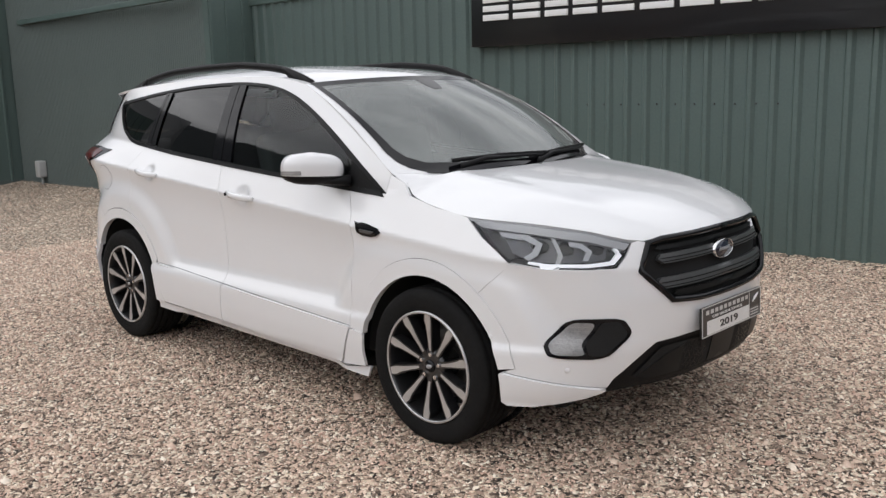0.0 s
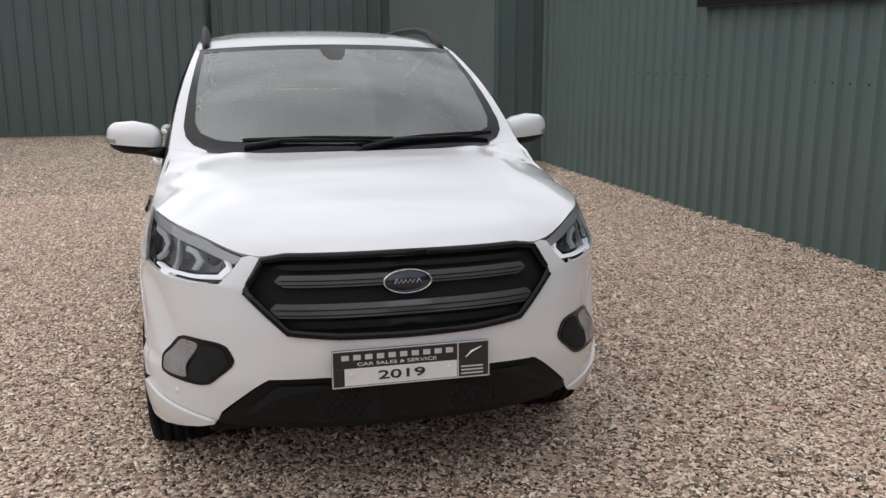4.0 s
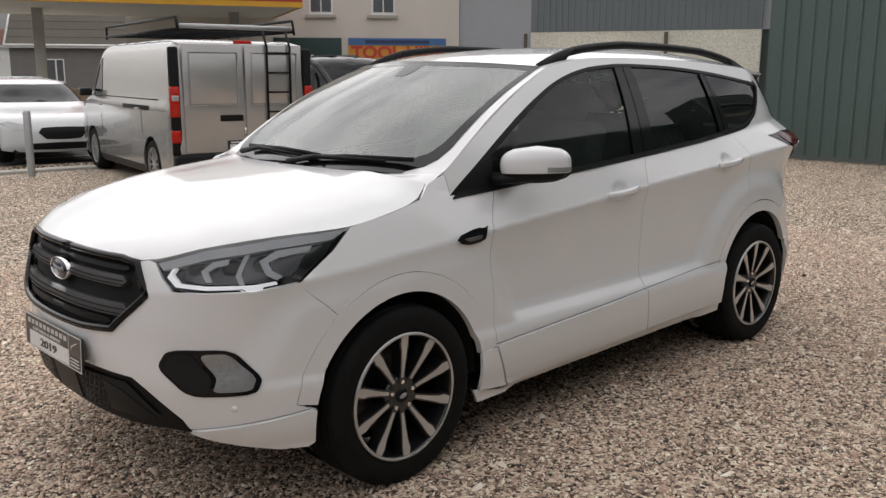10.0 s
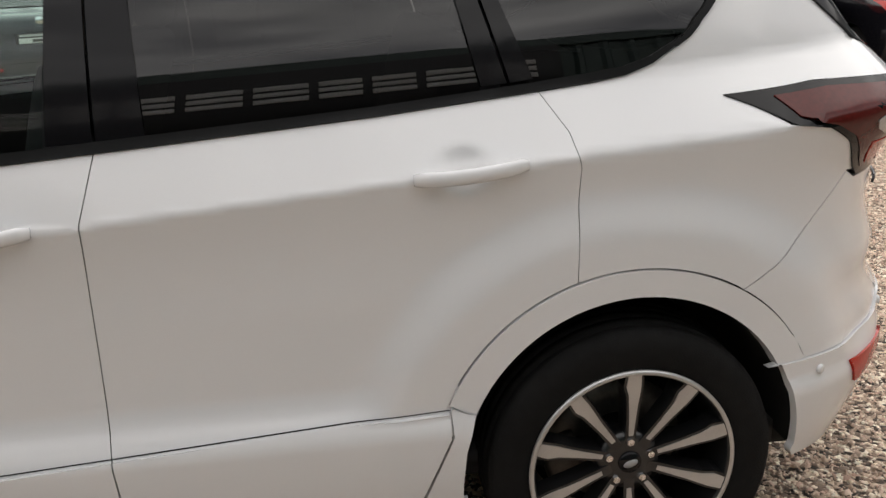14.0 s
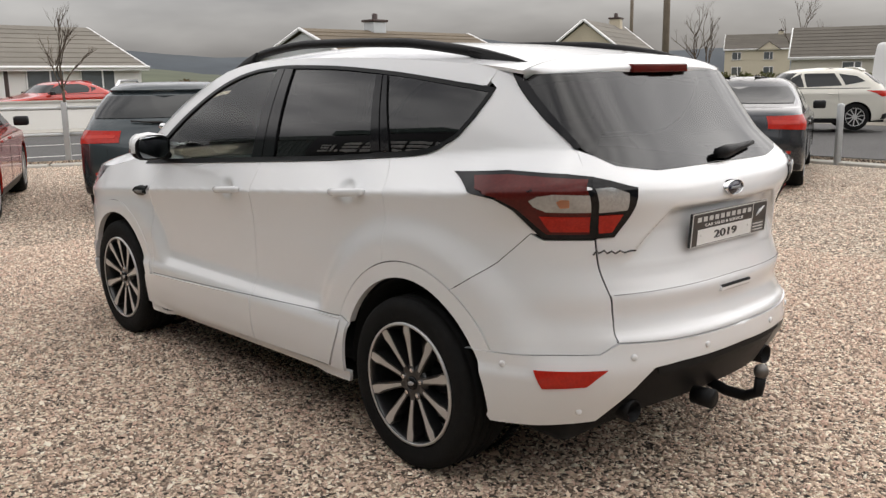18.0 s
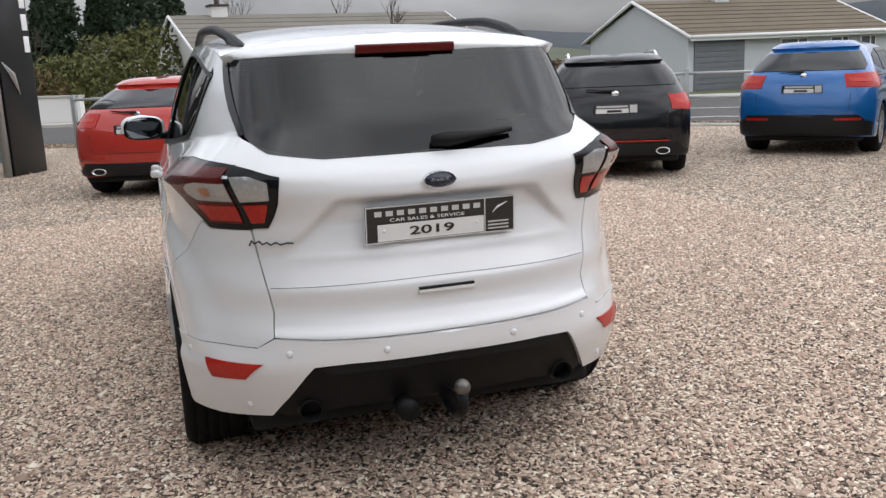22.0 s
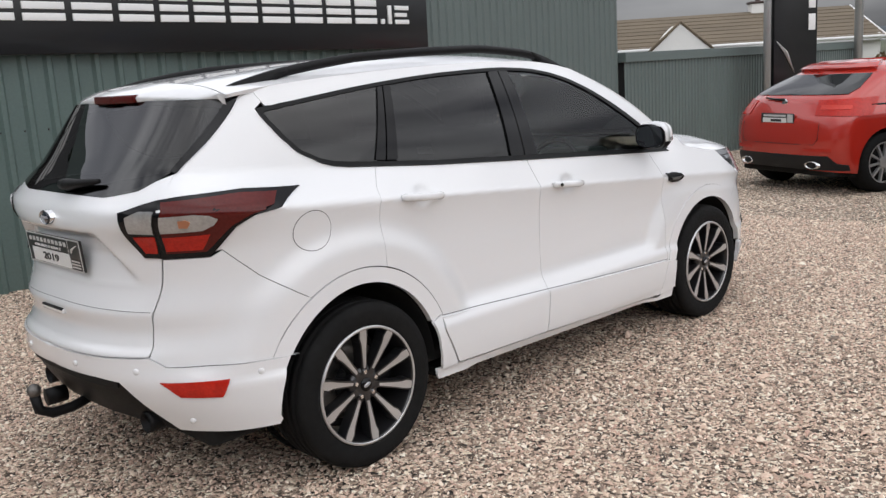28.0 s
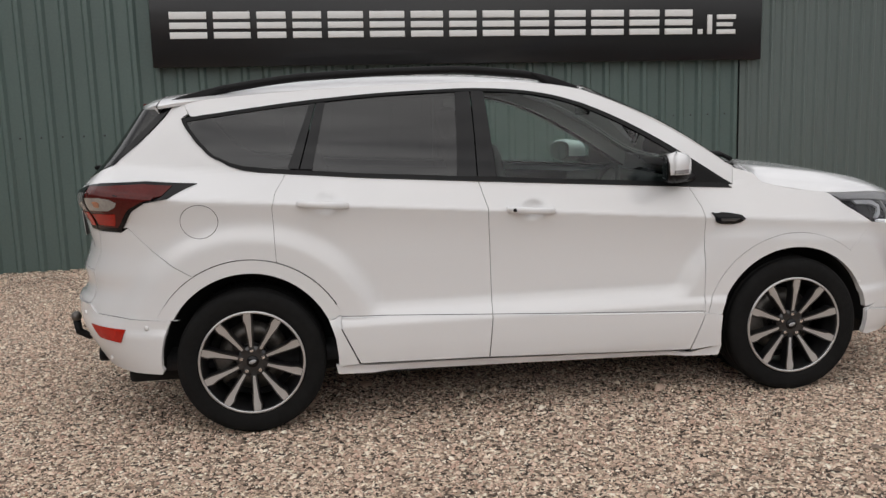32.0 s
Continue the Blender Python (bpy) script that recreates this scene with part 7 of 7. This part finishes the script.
    for x, w, s, t, kind in openings:
        if kind == "shutter":
            o = part("garage_shutter", box(x, x + w, -.03, .02, s, t), surface("grey_shutter", (.16, .17, .18), .5, .3), root, "grey roller shutter", False)
            for i in range(10):
                part("slat", box(x, x + w, -.05, -.03, s + (t - s) * i / 10, s + (t - s) * (i + .8) / 10, .006), o.data.materials[0], o, "", False)
            continue
        fr = part("window" if kind == "window" else "front_door", box(x, x + w, -.05, .03, s, t, .01), UPVC if kind == "window" else BROWN_FRAME, root, "white framed window" if kind == "window" else "white panelled front door", False)
        if kind == "window":
            k = .62
            part("pane", box(x + .06, x + w * k - .03, -.06, -.045, s + .06, t - .06), PANE, fr, "", False)
            part("pane", box(x + w * k + .05, x + w - .06, -.06, -.045, s + .06, t - .06), PANE, fr, "", False)
            part("sill", box(x - .06, x + w + .06, -.14, 0, s - .07, s, .01), CONCRETE, fr)
        else:
            part("door_leaf", box(x + .18, x + w - .18, -.065, -.04, s, t - .06, .01), UPVC, fr, "white door leaf")
            part("door_light", box(x + .42, x + w - .42, -.075, -.06, s + .9, t - .4, .01), PANE, fr)
    return root


home = house("white bungalow with grey-brown tiled roof across the road", (33.9, -13.9, 0), 101.0, 13.0, 8.0, 2.12, 3.75, PLASTER, TILE_GREY, ((1.3, 1.6, .95, 1.95, "window"), (3.6, 1.6, .95, 1.95, "window"), (5.9, 1.25, .1, 1.95, "door"), (8.4, .9, .95, 1.9, "window"), (10.5, 1.2, .95, 1.9, "window")), (.85,), stone=(7.4, 11.9), flip=True)
mast = part("aerial_mast", tube([(2.35, 3.7, 3.9), (2.35, 3.7, 6.1)], .02, 6), GALV, home, "aerial mast on the chimney")
part("aerial_bar", tube([(2.35, 3.1, 5.75), (2.35, 4.3, 5.75)], .012, 5), GALV, mast)
for i in range(6):
    part("aerial_rod", tube([(2.1, 3.15 + i * .2, 5.75), (2.6, 3.15 + i * .2, 5.75)], .008, 4), GALV, mast)
dish = part("satellite_dish", lathe([(0, .0), (.18, .03), (.34, .11), (.35, .115), (.18, .045), (0, .015)], 24), CAR_TRIM, home, "dark satellite dish")
dish.matrix_basis = pose(1.75, 3.3, 4.65, 25, 0, 150)
house("pale grey bungalow with brown tiled roof and roller shutter", (22.5, -17.0, 0), -84.8, 9.5, 6.2, 2.02, 3.25, PLASTER_GREY, TILE_BROWN, ((.25, 2.2, -.1, 1.75, "shutter"), (4.1, 1.3, .8, 1.75, "window"), (6.5, .9, .8, 1.75, "window"), (8.0, .8, .8, 1.75, "window")), (.40,))
house("beige pebble-dashed bungalow with grey tiled roof", (22.9, -34.8, 0), -66, 9.0, 5.8, 1.72, 4.05, PEBBLE, TILE_GREY, ((.6, 1.1, .6, 1.45, "window"), (2.4, 1.0, .6, 1.45, "window"), (4.4, 1.3, .6, 1.45, "window"), (6.8, 1.0, .1, 1.45, "window")), (.78,))
house("cream two-storey house with dark tiled roof far off", (67.3, -118.2, 0), 208, 9, 8, 4.5, 6.6, surface("cream_render", (.52, .47, .36), .9, 0, 0, .06), TILE_SLATE, ((1.0, 1.3, 2.9, 4.0, "window"), (5.4, 1.3, 2.9, 4.0, "window"), (1.0, 1.4, .7, 1.9, "window"), (5.4, 1.4, .7, 1.9, "window")), (.85,), front_gable=(4.6, 7.6))
house("beige bungalow with dark tiled roof beyond the road", (28.0, -60.4, 0), 204, 15, 8, 2.4, 4.5, surface("buff_render", (.50, .47, .40), .9, 0, 0, .06), TILE_SLATE, ((3.4, 1.3, 1.1, 2.0, "window"), (6.2, 1.5, 1.1, 2.0, "window"), (10, 1.5, 1.1, 2.0, "window")), (.9,))
house("white bungalow with brown tiled roof and a small front gable", (26.8, 21.2, 0), -49, 14, 8, 2.15, 3.45, PLASTER, TILE_BROWN, ((2, 1.4, .9, 1.8, "window"), (10, 1.4, .9, 1.8, "window")), (.72,), front_gable=(4.6, 7.0))
house("small white gabled cottage beside the evergreens", (41, 1.2, 0), 40, 6, 5, 2.0, 3.9, PLASTER, TILE_GREY, ((2, 1.1, .9, 1.8, "window"),), (), flip=True)
house("white two-storey house with brown roof far across the forecourt", (-29.7, -112, 0), 162.8, 7.5, 6, 4.6, 6.5, PLASTER, surface("red_brown_tile", (.15, .075, .055), .85), ((1.0, .9, 3.0, 4.0, "window"), (3.2, .9, 3.0, 4.0, "window"), (5.4, .9, 3.0, 4.0, "window"), (1.0, 1.4, .6, 1.8, "window")), (.1, .9))
house("grey stone two-storey house far across the forecourt", (-1, -66, -2.4), 172, 10, 8, 5.0, 7.8, PLASTER_GREY, TILE_SLATE, ((1.5, 1.1, 3.0, 4.2, "window"), (5, 1.1, 3.0, 4.2, "window")), (.1, .9))
house("dark slated house with dormer behind the forecourt", (-13.0, -46, 0), 150, 9, 8, 3.0, 6.6, surface("dark_render", (.20, .19, .18), .9), TILE_SLATE, ((1.5, 1.1, 1.0, 2.2, "window"), (5, 1.1, 1.0, 2.2, "window")), (.2,))

# garden walls and clipped bushes
for a, b in (((26.7, 2.0), (25.2, -5.0)), ((25.2, -5.0), (23.6, -12.6)), ((31.5, 8), (26.9, 3.0)), ((16.2, -23.5), (13.2, -27.0))):
    L = math.hypot(b[0] - a[0], b[1] - a[1])
    w = part("garden_wall", box(0, L, -.1, .1, 0, .82), PLASTER, None, "low white rendered garden wall with capping", False, "wall", group="garden walls")
    w.matrix_basis = pose(*a, 0, 0, 0, math.degrees(math.atan2(b[1] - a[1], b[0] - a[0])))
    part("capping", box(-.02, L + .02, -.14, .14, .82, .90, .015), CONCRETE, w)

# ---- tool hire building, old wall and canopy to the west ----
OLD = surface("stained_cream_render", (.74, .69, .58), .95, 0, 0, .40, 14, .35, .3, 40)
BEIGE = surface("old_beige_roughcast", (.66, .61, .55), .95, 0, 0, .18, 40, .5, .35, 60)
CLAD = surface("grey_cladding", (.17, .19, .20), .5, .1, 0, .1, 40, .8)


def facing(name, a, b, z0, z1, mat, kind="structure", thick=.3):
    L, an = math.hypot(b[0] - a[0], b[1] - a[1]), math.degrees(math.atan2(b[1] - a[1], b[0] - a[0]))
    o = part(name, box(0, L, 0, thick, z0, z1), mat, None, "", False, kind=kind)
    o.matrix_basis = pose(*a, 0, 0, 0, an)
    return o, L


# the wall faces the yard: from its far right end to the left corner
o, L = facing("wall_old_store", (-24.7, -11.1), (-21.6, -18.2), 0, 2.95, OLD)
top, L = facing("wall_old_store_cladding", (-24.7, -11.1), (-21.6, -18.2), 2.95, 8.5, CLAD)
ribs = bmesh.new()
for i in range(int(L / .22)):
    add_box(ribs, i * .22, i * .22 + .07, .29, .335, 2.95, 8.5)
    add_box(ribs, i * .22, i * .22 + .07, -.035, .01, 2.95, 8.5)
tagged(part("cladding_rib", ribs, CLAD, top, "", False), kind="stuff")
rust = surface("rusty_pipe", (.09, .07, .05), .8, 0, 0, .5, 20, 3)
for u in (3.0, 7.9):
    for yy in (-.06, .36):
        part("old_downpipe", tube([(u, yy, 2.9), (u, yy, .2)], .06, 8), rust, o, "rusted downpipe")
facing("wall_grey_panel", (-21.6, -18.2), (-20.2, -20.6), 0, 9, surface("pale_grey_panel", (.36, .37, .39), .5, .1, 0, .06))
facing("wall_white_gable", (-25.0, -9.36), (-24.95, -11.1), 2.95, 9, surface("pale_grey_cladding", (.42, .43, .44), .6, 0, 0, .06))
facing("wall_dark_unit", (-25.3, -3.0), (-25.0, -11.1), 0, 2.95, surface("dark_green_unit", (.06, .075, .07), .6))
facing("wall_unit_upper", (-25.1, -3.0), (-24.85, -9.36), 2.2, 9, surface("pale_grey_upper", (.40, .41, .42), .6, 0, 0, .06))
info = part("notice_board", box(-.03, .03, -.32, .32, .55, 1.95, .01), surface("navy_notice", (.015, .018, .05), .4), None, "dark blue one way system notice board", True, "sign")
info.matrix_basis = pose(-24.75, -9.62, 0, 0, 0, 3)
lettering("notice_lettering", "ONE WAY\nSYSTEM", .12, pose(.035, 0, 1.72) @ Matrix(((0, 0, 1, 0), (1, 0, 0, 0), (0, 1, 0, 0), (0, 0, 0, 1))), PLATE_WHITE, info, width=.5)
for i in range(4):
    part("map_bar", box(.031, .036, -.15, .15, .75 + i * .2, .86 + i * .2), PLATE_SILVER, info, "", False)
shop, L = facing("wall_tool_hire", (-20.2, -20.6), (-11.0, -27.8), 0, 9, BEIGE, thick=.4)
for u, z0, z1 in ((2.3, 3.55, 5.0), (4.5, 3.55, 5.0), (6.6, 3.55, 5.0), (8.9, 3.55, 5.0)):
    for yy in (-.02, .40):
        w = part("sash_window", box(u, u + .85, yy - .03, yy + .03, z0, z1, .01), UPVC, shop, "white sash window in the old facade", False)
        part("pane", box(u + .07, u + .40, yy - .045, yy + .045, z0 + .1, z1 - .1), PANE, w, "", False)
        part("pane", box(u + .45, u + .78, yy - .045, yy + .045, z0 + .1, z1 - .1), PANE, w, "", False)
        part("sill", box(u - .1, u + 1.0, yy - .12, yy + .12, z0 - .12, z0, .01), CONCRETE, w)
hire = part("tool_hire_sign", box(0, 3.5, -.03, .03, 1.75, 2.75, .01), surface("yellow_sign", (.66, .30, .05), .5), None, "yellow TOOL HIRE sign on the beige facade", True, "sign")
an = math.degrees(math.atan2(-27.8 + 20.6, -11.0 + 20.2))
hire.matrix_basis = pose(-19.55, -20.55, 0, 0, 0, an)
part("blue_band", box(0, 3.5, .0, .05, 2.50, 2.75), surface("blue_band", (.06, .16, .36), .5), hire, "", False)
part("blue_band", box(0, 3.5, .0, .05, 1.75, 1.98), hire.children[0].data.materials[0], hire, "", False)
lettering("sign_lettering", "TOOL HIRE", .42, pose(1.75, .055, 2.23, 90, 0, 180), surface("red_letters", (.55, .06, .03), .5), hire, "red capital letters", width=3.3, bold=.02)
part("name_bar", box(.6, 2.9, .05, .058, 2.56, 2.68), surface("navy_bar", (.03, .05, .12), .5), hire, "", False)
part("number_bar", box(.7, 2.8, .05, .058, 1.80, 1.92), surface("pale_bar", (.5, .5, .5), .5), hire, "", False)
diner = part("diner_sign", box(0, 2.4, -.03, .03, 1.55, 2.75, .01), surface("dark_green_sign", (.015, .045, .04), .5), None, "dark green Diner sign on the facade", True, "sign")
diner.matrix_basis = pose(-16.6, -22.85, 0, 0, 0, an)
lettering("sign_lettering", "Diner", .30, pose(1.4, .035, 2.1, 90, 0, 180), PLATE_WHITE, diner, width=.8)
can = thing("forecourt_canopy", "red and yellow edged fuel forecourt canopy on columns", "canopy", pose(-12.32, -19.20, 0, 0, 0, -25))
CANRED = surface("red_fascia", (.45, .03, .02), .35, 0, .3, .05)
STRIPE = surface("yellow_stripe", (.70, .36, .03), .4)
part("deck", box(0, 9.2, -6.5, 0, 3.42, 4.3, .02), PLASTER, can)
for name_, a, z0, z1, m_ in (("fascia", (-.05, 9.25, .0, .06), 3.56, 4.4, CANRED), ("fascia", (-.06, .0, -6.5, .0), 3.56, 4.4, CANRED), ("fascia", (9.2, 9.26, -6.5, .0), 3.56, 4.4, CANRED), ("fascia_stripe", (-.05, 9.25, .0, .05), 3.40, 3.56, STRIPE), ("fascia_stripe", (-.05, .0, -6.5, .0), 3.40, 3.56, STRIPE), ("fascia_stripe", (9.2, 9.25, -6.5, .0), 3.40, 3.56, STRIPE)):
    part(name_, box(*a, z0, z1, .004), m_, can, "red fascia" if m_ is CANRED else "yellow stripe", False)
for x, y in ((1.6, -3.2), (7.4, -3.2)):
    part("column", box(x - .15, x + .15, y - .15, y + .15, 0, 3.45, .02), CONCRETE, can)
wash = part("car_wash_sign", box(-.9, .9, -.05, .05, 2.3, 3.3, .02), CANRED, None, "red CAR WASH sign on a post", True, "sign")
wash.matrix_basis = pose(1.9, -22.5, -.72, 0, 0, 0)
lettering("sign_lettering", "CAR WASH", .20, pose(0, .06, 2.5, 90, 0, 180), PLATE_WHITE, wash, width=1.4)
part("sign_post", tube([(0, 0, 0), (0, 0, 2.3)], .06, 8), GALV, wash)
stonewall = part("stone_wall", box(-30, 12, -.2, .2, 0, .8), STONEWORK, None, "low stone wall along the forecourt", False, "wall")
stonewall.matrix_basis = pose(4, -37.5, 0, 0, 0, 3)

# ---- trees, hedges and the far hills ----
BARK = surface("grey_brown_bark", (.10, .075, .055), .95, 0, 0, .3, 30, 3, .4, 60)
LEAF = surface("evergreen_foliage", (.022, .040, .016), .8, 0, 0, .5, 30, 1.0)
LEAF_OLIVE = surface("olive_hedge_foliage", (.095, .098, .025), .85, 0, 0, .5, 30, 1.0)
LEAF_BROWN = surface("brown_winter_hedge", (.13, .088, .040), .9, 0, 0, .5, 25, 1.0)


def bare_tree(label, x, y, height, seed, spread=.55, name="bare_tree"):
    rng = random.Random(seed)
    root = thing(name, label, "tree", pose(x, y, 0), "bare trees")
    limbs, twigs = bmesh.new(), bmesh.new()

    def grow(p, d, length, r, level, bm):
        q = p + d * length * .5 + Vector((rng.gauss(0, .04), rng.gauss(0, .04), .02)) * length
        e = p + d * length
        tube([p, q, e], [r, r * .8, r * .6], 5 if level else 8, bm)
        if level >= 4:
            return
        for i in range(rng.choice((2, 3, 3, 4)) if level < 3 else 2):
            a = rng.uniform(0, 6.28)
            nd = (d + Vector((math.cos(a), math.sin(a), rng.uniform(.0, .5))) * rng.uniform(.4, 1.0) * spread).normalized()
            grow(p + d * length * rng.uniform(.55, 1.0), nd, length * rng.uniform(.55, .8), r * .55, level + 1, twigs if level >= 1 else limbs)
    trunk = tube([(0, 0, -.1), (.01, 0, height * .18), (0, .02, height * .36)], [.055 * height / 4, .045 * height / 4, .036 * height / 4], 8)
    part("trunk", trunk, BARK, root)
    grow(Vector((0, .02, height * .34)), Vector((0, 0, 1)), height * .26, .034 * height / 4, 0, limbs)
    for i in range(3):
        a = i * 2.1 + rng.uniform(0, 1)
        grow(Vector((0, .02, height * rng.uniform(.26, .36))), Vector((math.cos(a) * spread, math.sin(a) * spread, .8)).normalized(), height * .2, .024 * height / 4, 1, limbs)
    part("limb_frame", limbs, BARK, root)
    part("branchwork", twigs, BARK, root, kind="stuff")
    return root


bare_tree("slender bare young tree in front of the white bungalow", 22.3, -6.4, 3.9, 4)
bare_tree("bare young street tree beside the road", 22.3, 4.1, 4.2, 7)
bare_tree("bare young street tree in front of beige bungalow", 14.8, -27.5, 4.0, 9, .4)
bare_tree("bare tree behind the bungalow roof", 46, -4, 6.0, 12)
bare_tree("bare tree behind the bungalow roof", 47, -10, 6.0, 15)
bare_tree("bare tree far down the road", 30, -66, 8.0, 18, .7)
bare_tree("bare tree far down the road", 42, -70, 8.0, 21, .7)
bare_tree("bare tree far across the forecourt", -14, -58, 9.0, 23, .6)
bare_tree("bare tree far across the forecourt", -5, -52, 7.0, 27, .6)


def foliage(name, label, category, spots, leaf, mat, trunk=None, group="hedges", seed=1, place=(0, 0, 0)):
    """A crown of many small leaf blades set round a few centres: (x, y, z, rx, ry, rz, count)."""
    rng = np.random.default_rng(seed)
    verts, n = [], 0
    for x, y, z, rx, ry, rz, c in spots:
        d = rng.normal(0, 1, (c, 3))
        d /= np.linalg.norm(d, axis=1)[:, None]
        r = rng.uniform(.55, 1.0, c) ** .4 * (1 + .16 * np.sin(d[:, 0] * 7 + x) * np.cos(d[:, 1] * 6 + y))
        p = d * r[:, None] * np.array((rx, ry, rz)) + np.array((x, y, z))
        a, b = rng.normal(0, 1, (c, 3)), rng.normal(0, 1, (c, 3))
        a /= np.linalg.norm(a, axis=1)[:, None]
        b -= a * (a * b).sum(1)[:, None]
        b /= np.linalg.norm(b, axis=1)[:, None]
        s = leaf * rng.uniform(.6, 1.4, c)[:, None]
        verts.append(np.stack([p - a * s, p + b * s * .45, p + a * s, p - b * s * .45], 1).reshape(-1, 3))
        n += c
    v = np.concatenate(verts)
    me = bpy.data.meshes.new("crown")
    me.from_pydata([tuple(q) for q in v], [], [tuple(range(4 * i, 4 * i + 4)) for i in range(n)])
    me.materials.append(mat)
    root = thing(name, label, category, pose(*place), group)
    tagged(new("crown", me), kind="").parent = root
    if trunk:
        part("trunk", tube([(0, 0, -.1), (0, 0, trunk)], [.14, .06], 8), BARK, root)
    else:
        part("stems", tube([(spots[0][0], spots[0][1], -.1), (spots[0][0], spots[0][1], spots[0][2])], [.08, .03], 6), BARK, root)
    return root


rg = random.Random(5)
for i in range(9):
    x, y, h = 42 + rg.uniform(0, 8), -.8 + i * .85 + rg.uniform(-.4, .4), rg.uniform(5.0, 7.5)
    foliage("evergreen_tree", "tall dark evergreen tree behind the hedge", "tree", [(0, 0, h * (.18 + .16 * k), 1.5 * (1 - .15 * k), 1.5 * (1 - .15 * k), h * .16, 900) for k in range(6)], .15, LEAF, h * .9, "evergreens", 30 + i, (x, y, 0))
for i, (x, y, rx, rz, m) in enumerate(((31, 7.4, 2.0, .8, LEAF_BROWN), (31.6, 5.4, 2.0, 1.0, LEAF_BROWN), (32.4, 3.6, 2.0, 1.3, LEAF_OLIVE), (33.6, 2.0, 1.9, 1.7, LEAF_OLIVE), (35, .8, 1.7, 1.9, LEAF_OLIVE), (34, -2.0, 1.1, 1.0, LEAF_OLIVE), (32.3, -3.9, .8, .9, LEAF_OLIVE), (33, -15.8, 1.8, .75, LEAF_BROWN), (31, -17, 1.3, .7, LEAF_BROWN), (27, -11.2, 1.1, .55, LEAF_OLIVE))):
    foliage("garden_bush", "rounded winter garden bush beside the houses", "bush", [(0, 0, rz * .8, rx, rx, rz, 2600)], .11, m, None, "bushes", 60 + i, (x, y, 0))
foliage("round_headed_shrub", "round leafless shrub in front of the bungalow", "shrub", [(0, 0, 1.75, .95, .95, 1.05, 2600)], .075, LEAF_BROWN, 1.6, "bushes", 77, (31.4, -4.6, 0))
foliage("hedge", "clipped green hedge along the far garden", "hedge", [(i * 1.2, 0, .6, .9, .5, .75, 900) for i in range(8)], .10, LEAF_OLIVE, None, "hedges", 81, (13, -40, 0))
foliage("hedge", "dark clipped hedge far across the forecourt", "hedge", [(i * 1.2, 0, .7, .9, .6, .9, 700) for i in range(6)], .11, LEAF, None, "hedges", 82, (-6, -46, 0))


def hill(name, dist, a0, a1, top, seed, mat):
    bm = bmesh.new()
    n = 80
    prev = None
    for i in range(n + 1):
        a = radians(a0 + (a1 - a0) * i / n)
        h = top * (.55 + .45 * noise.noise((i * .11 + seed, seed, 0)) + .06 * noise.noise((i * .9, seed, 3))) * math.sin(math.pi * min(1, max(.02, i / n))) ** .35
        cur = [bm.verts.new((math.cos(a) * (dist + d), math.sin(a) * (dist + d), z)) for d, z in ((-90, -1), (-40, h * .55), (0, h), (120, h * .8))]
        if prev:
            for k in range(3):
                bm.faces.new((prev[k], cur[k], cur[k + 1], prev[k + 1]))
        prev = cur
    tagged(part(name, bm, mat), kind="structure")


hill("backdrop_hill", 640, -75, 45, 36, 2.3, surface("far_wooded_hill", (.045, .055, .065), .95, 0, 0, .3, .05, .01))
hill("backdrop_hill", 420, -34, 30, 9, 7.1, surface("far_fields", (.075, .085, .05), .95, 0, 0, .4, .06, .012))
hill("backdrop_hill", 500, 45, 300, 16, 4.4, surface("far_wooded_hill_west", (.05, .06, .06), .95, 0, 0, .3, .05, .01))
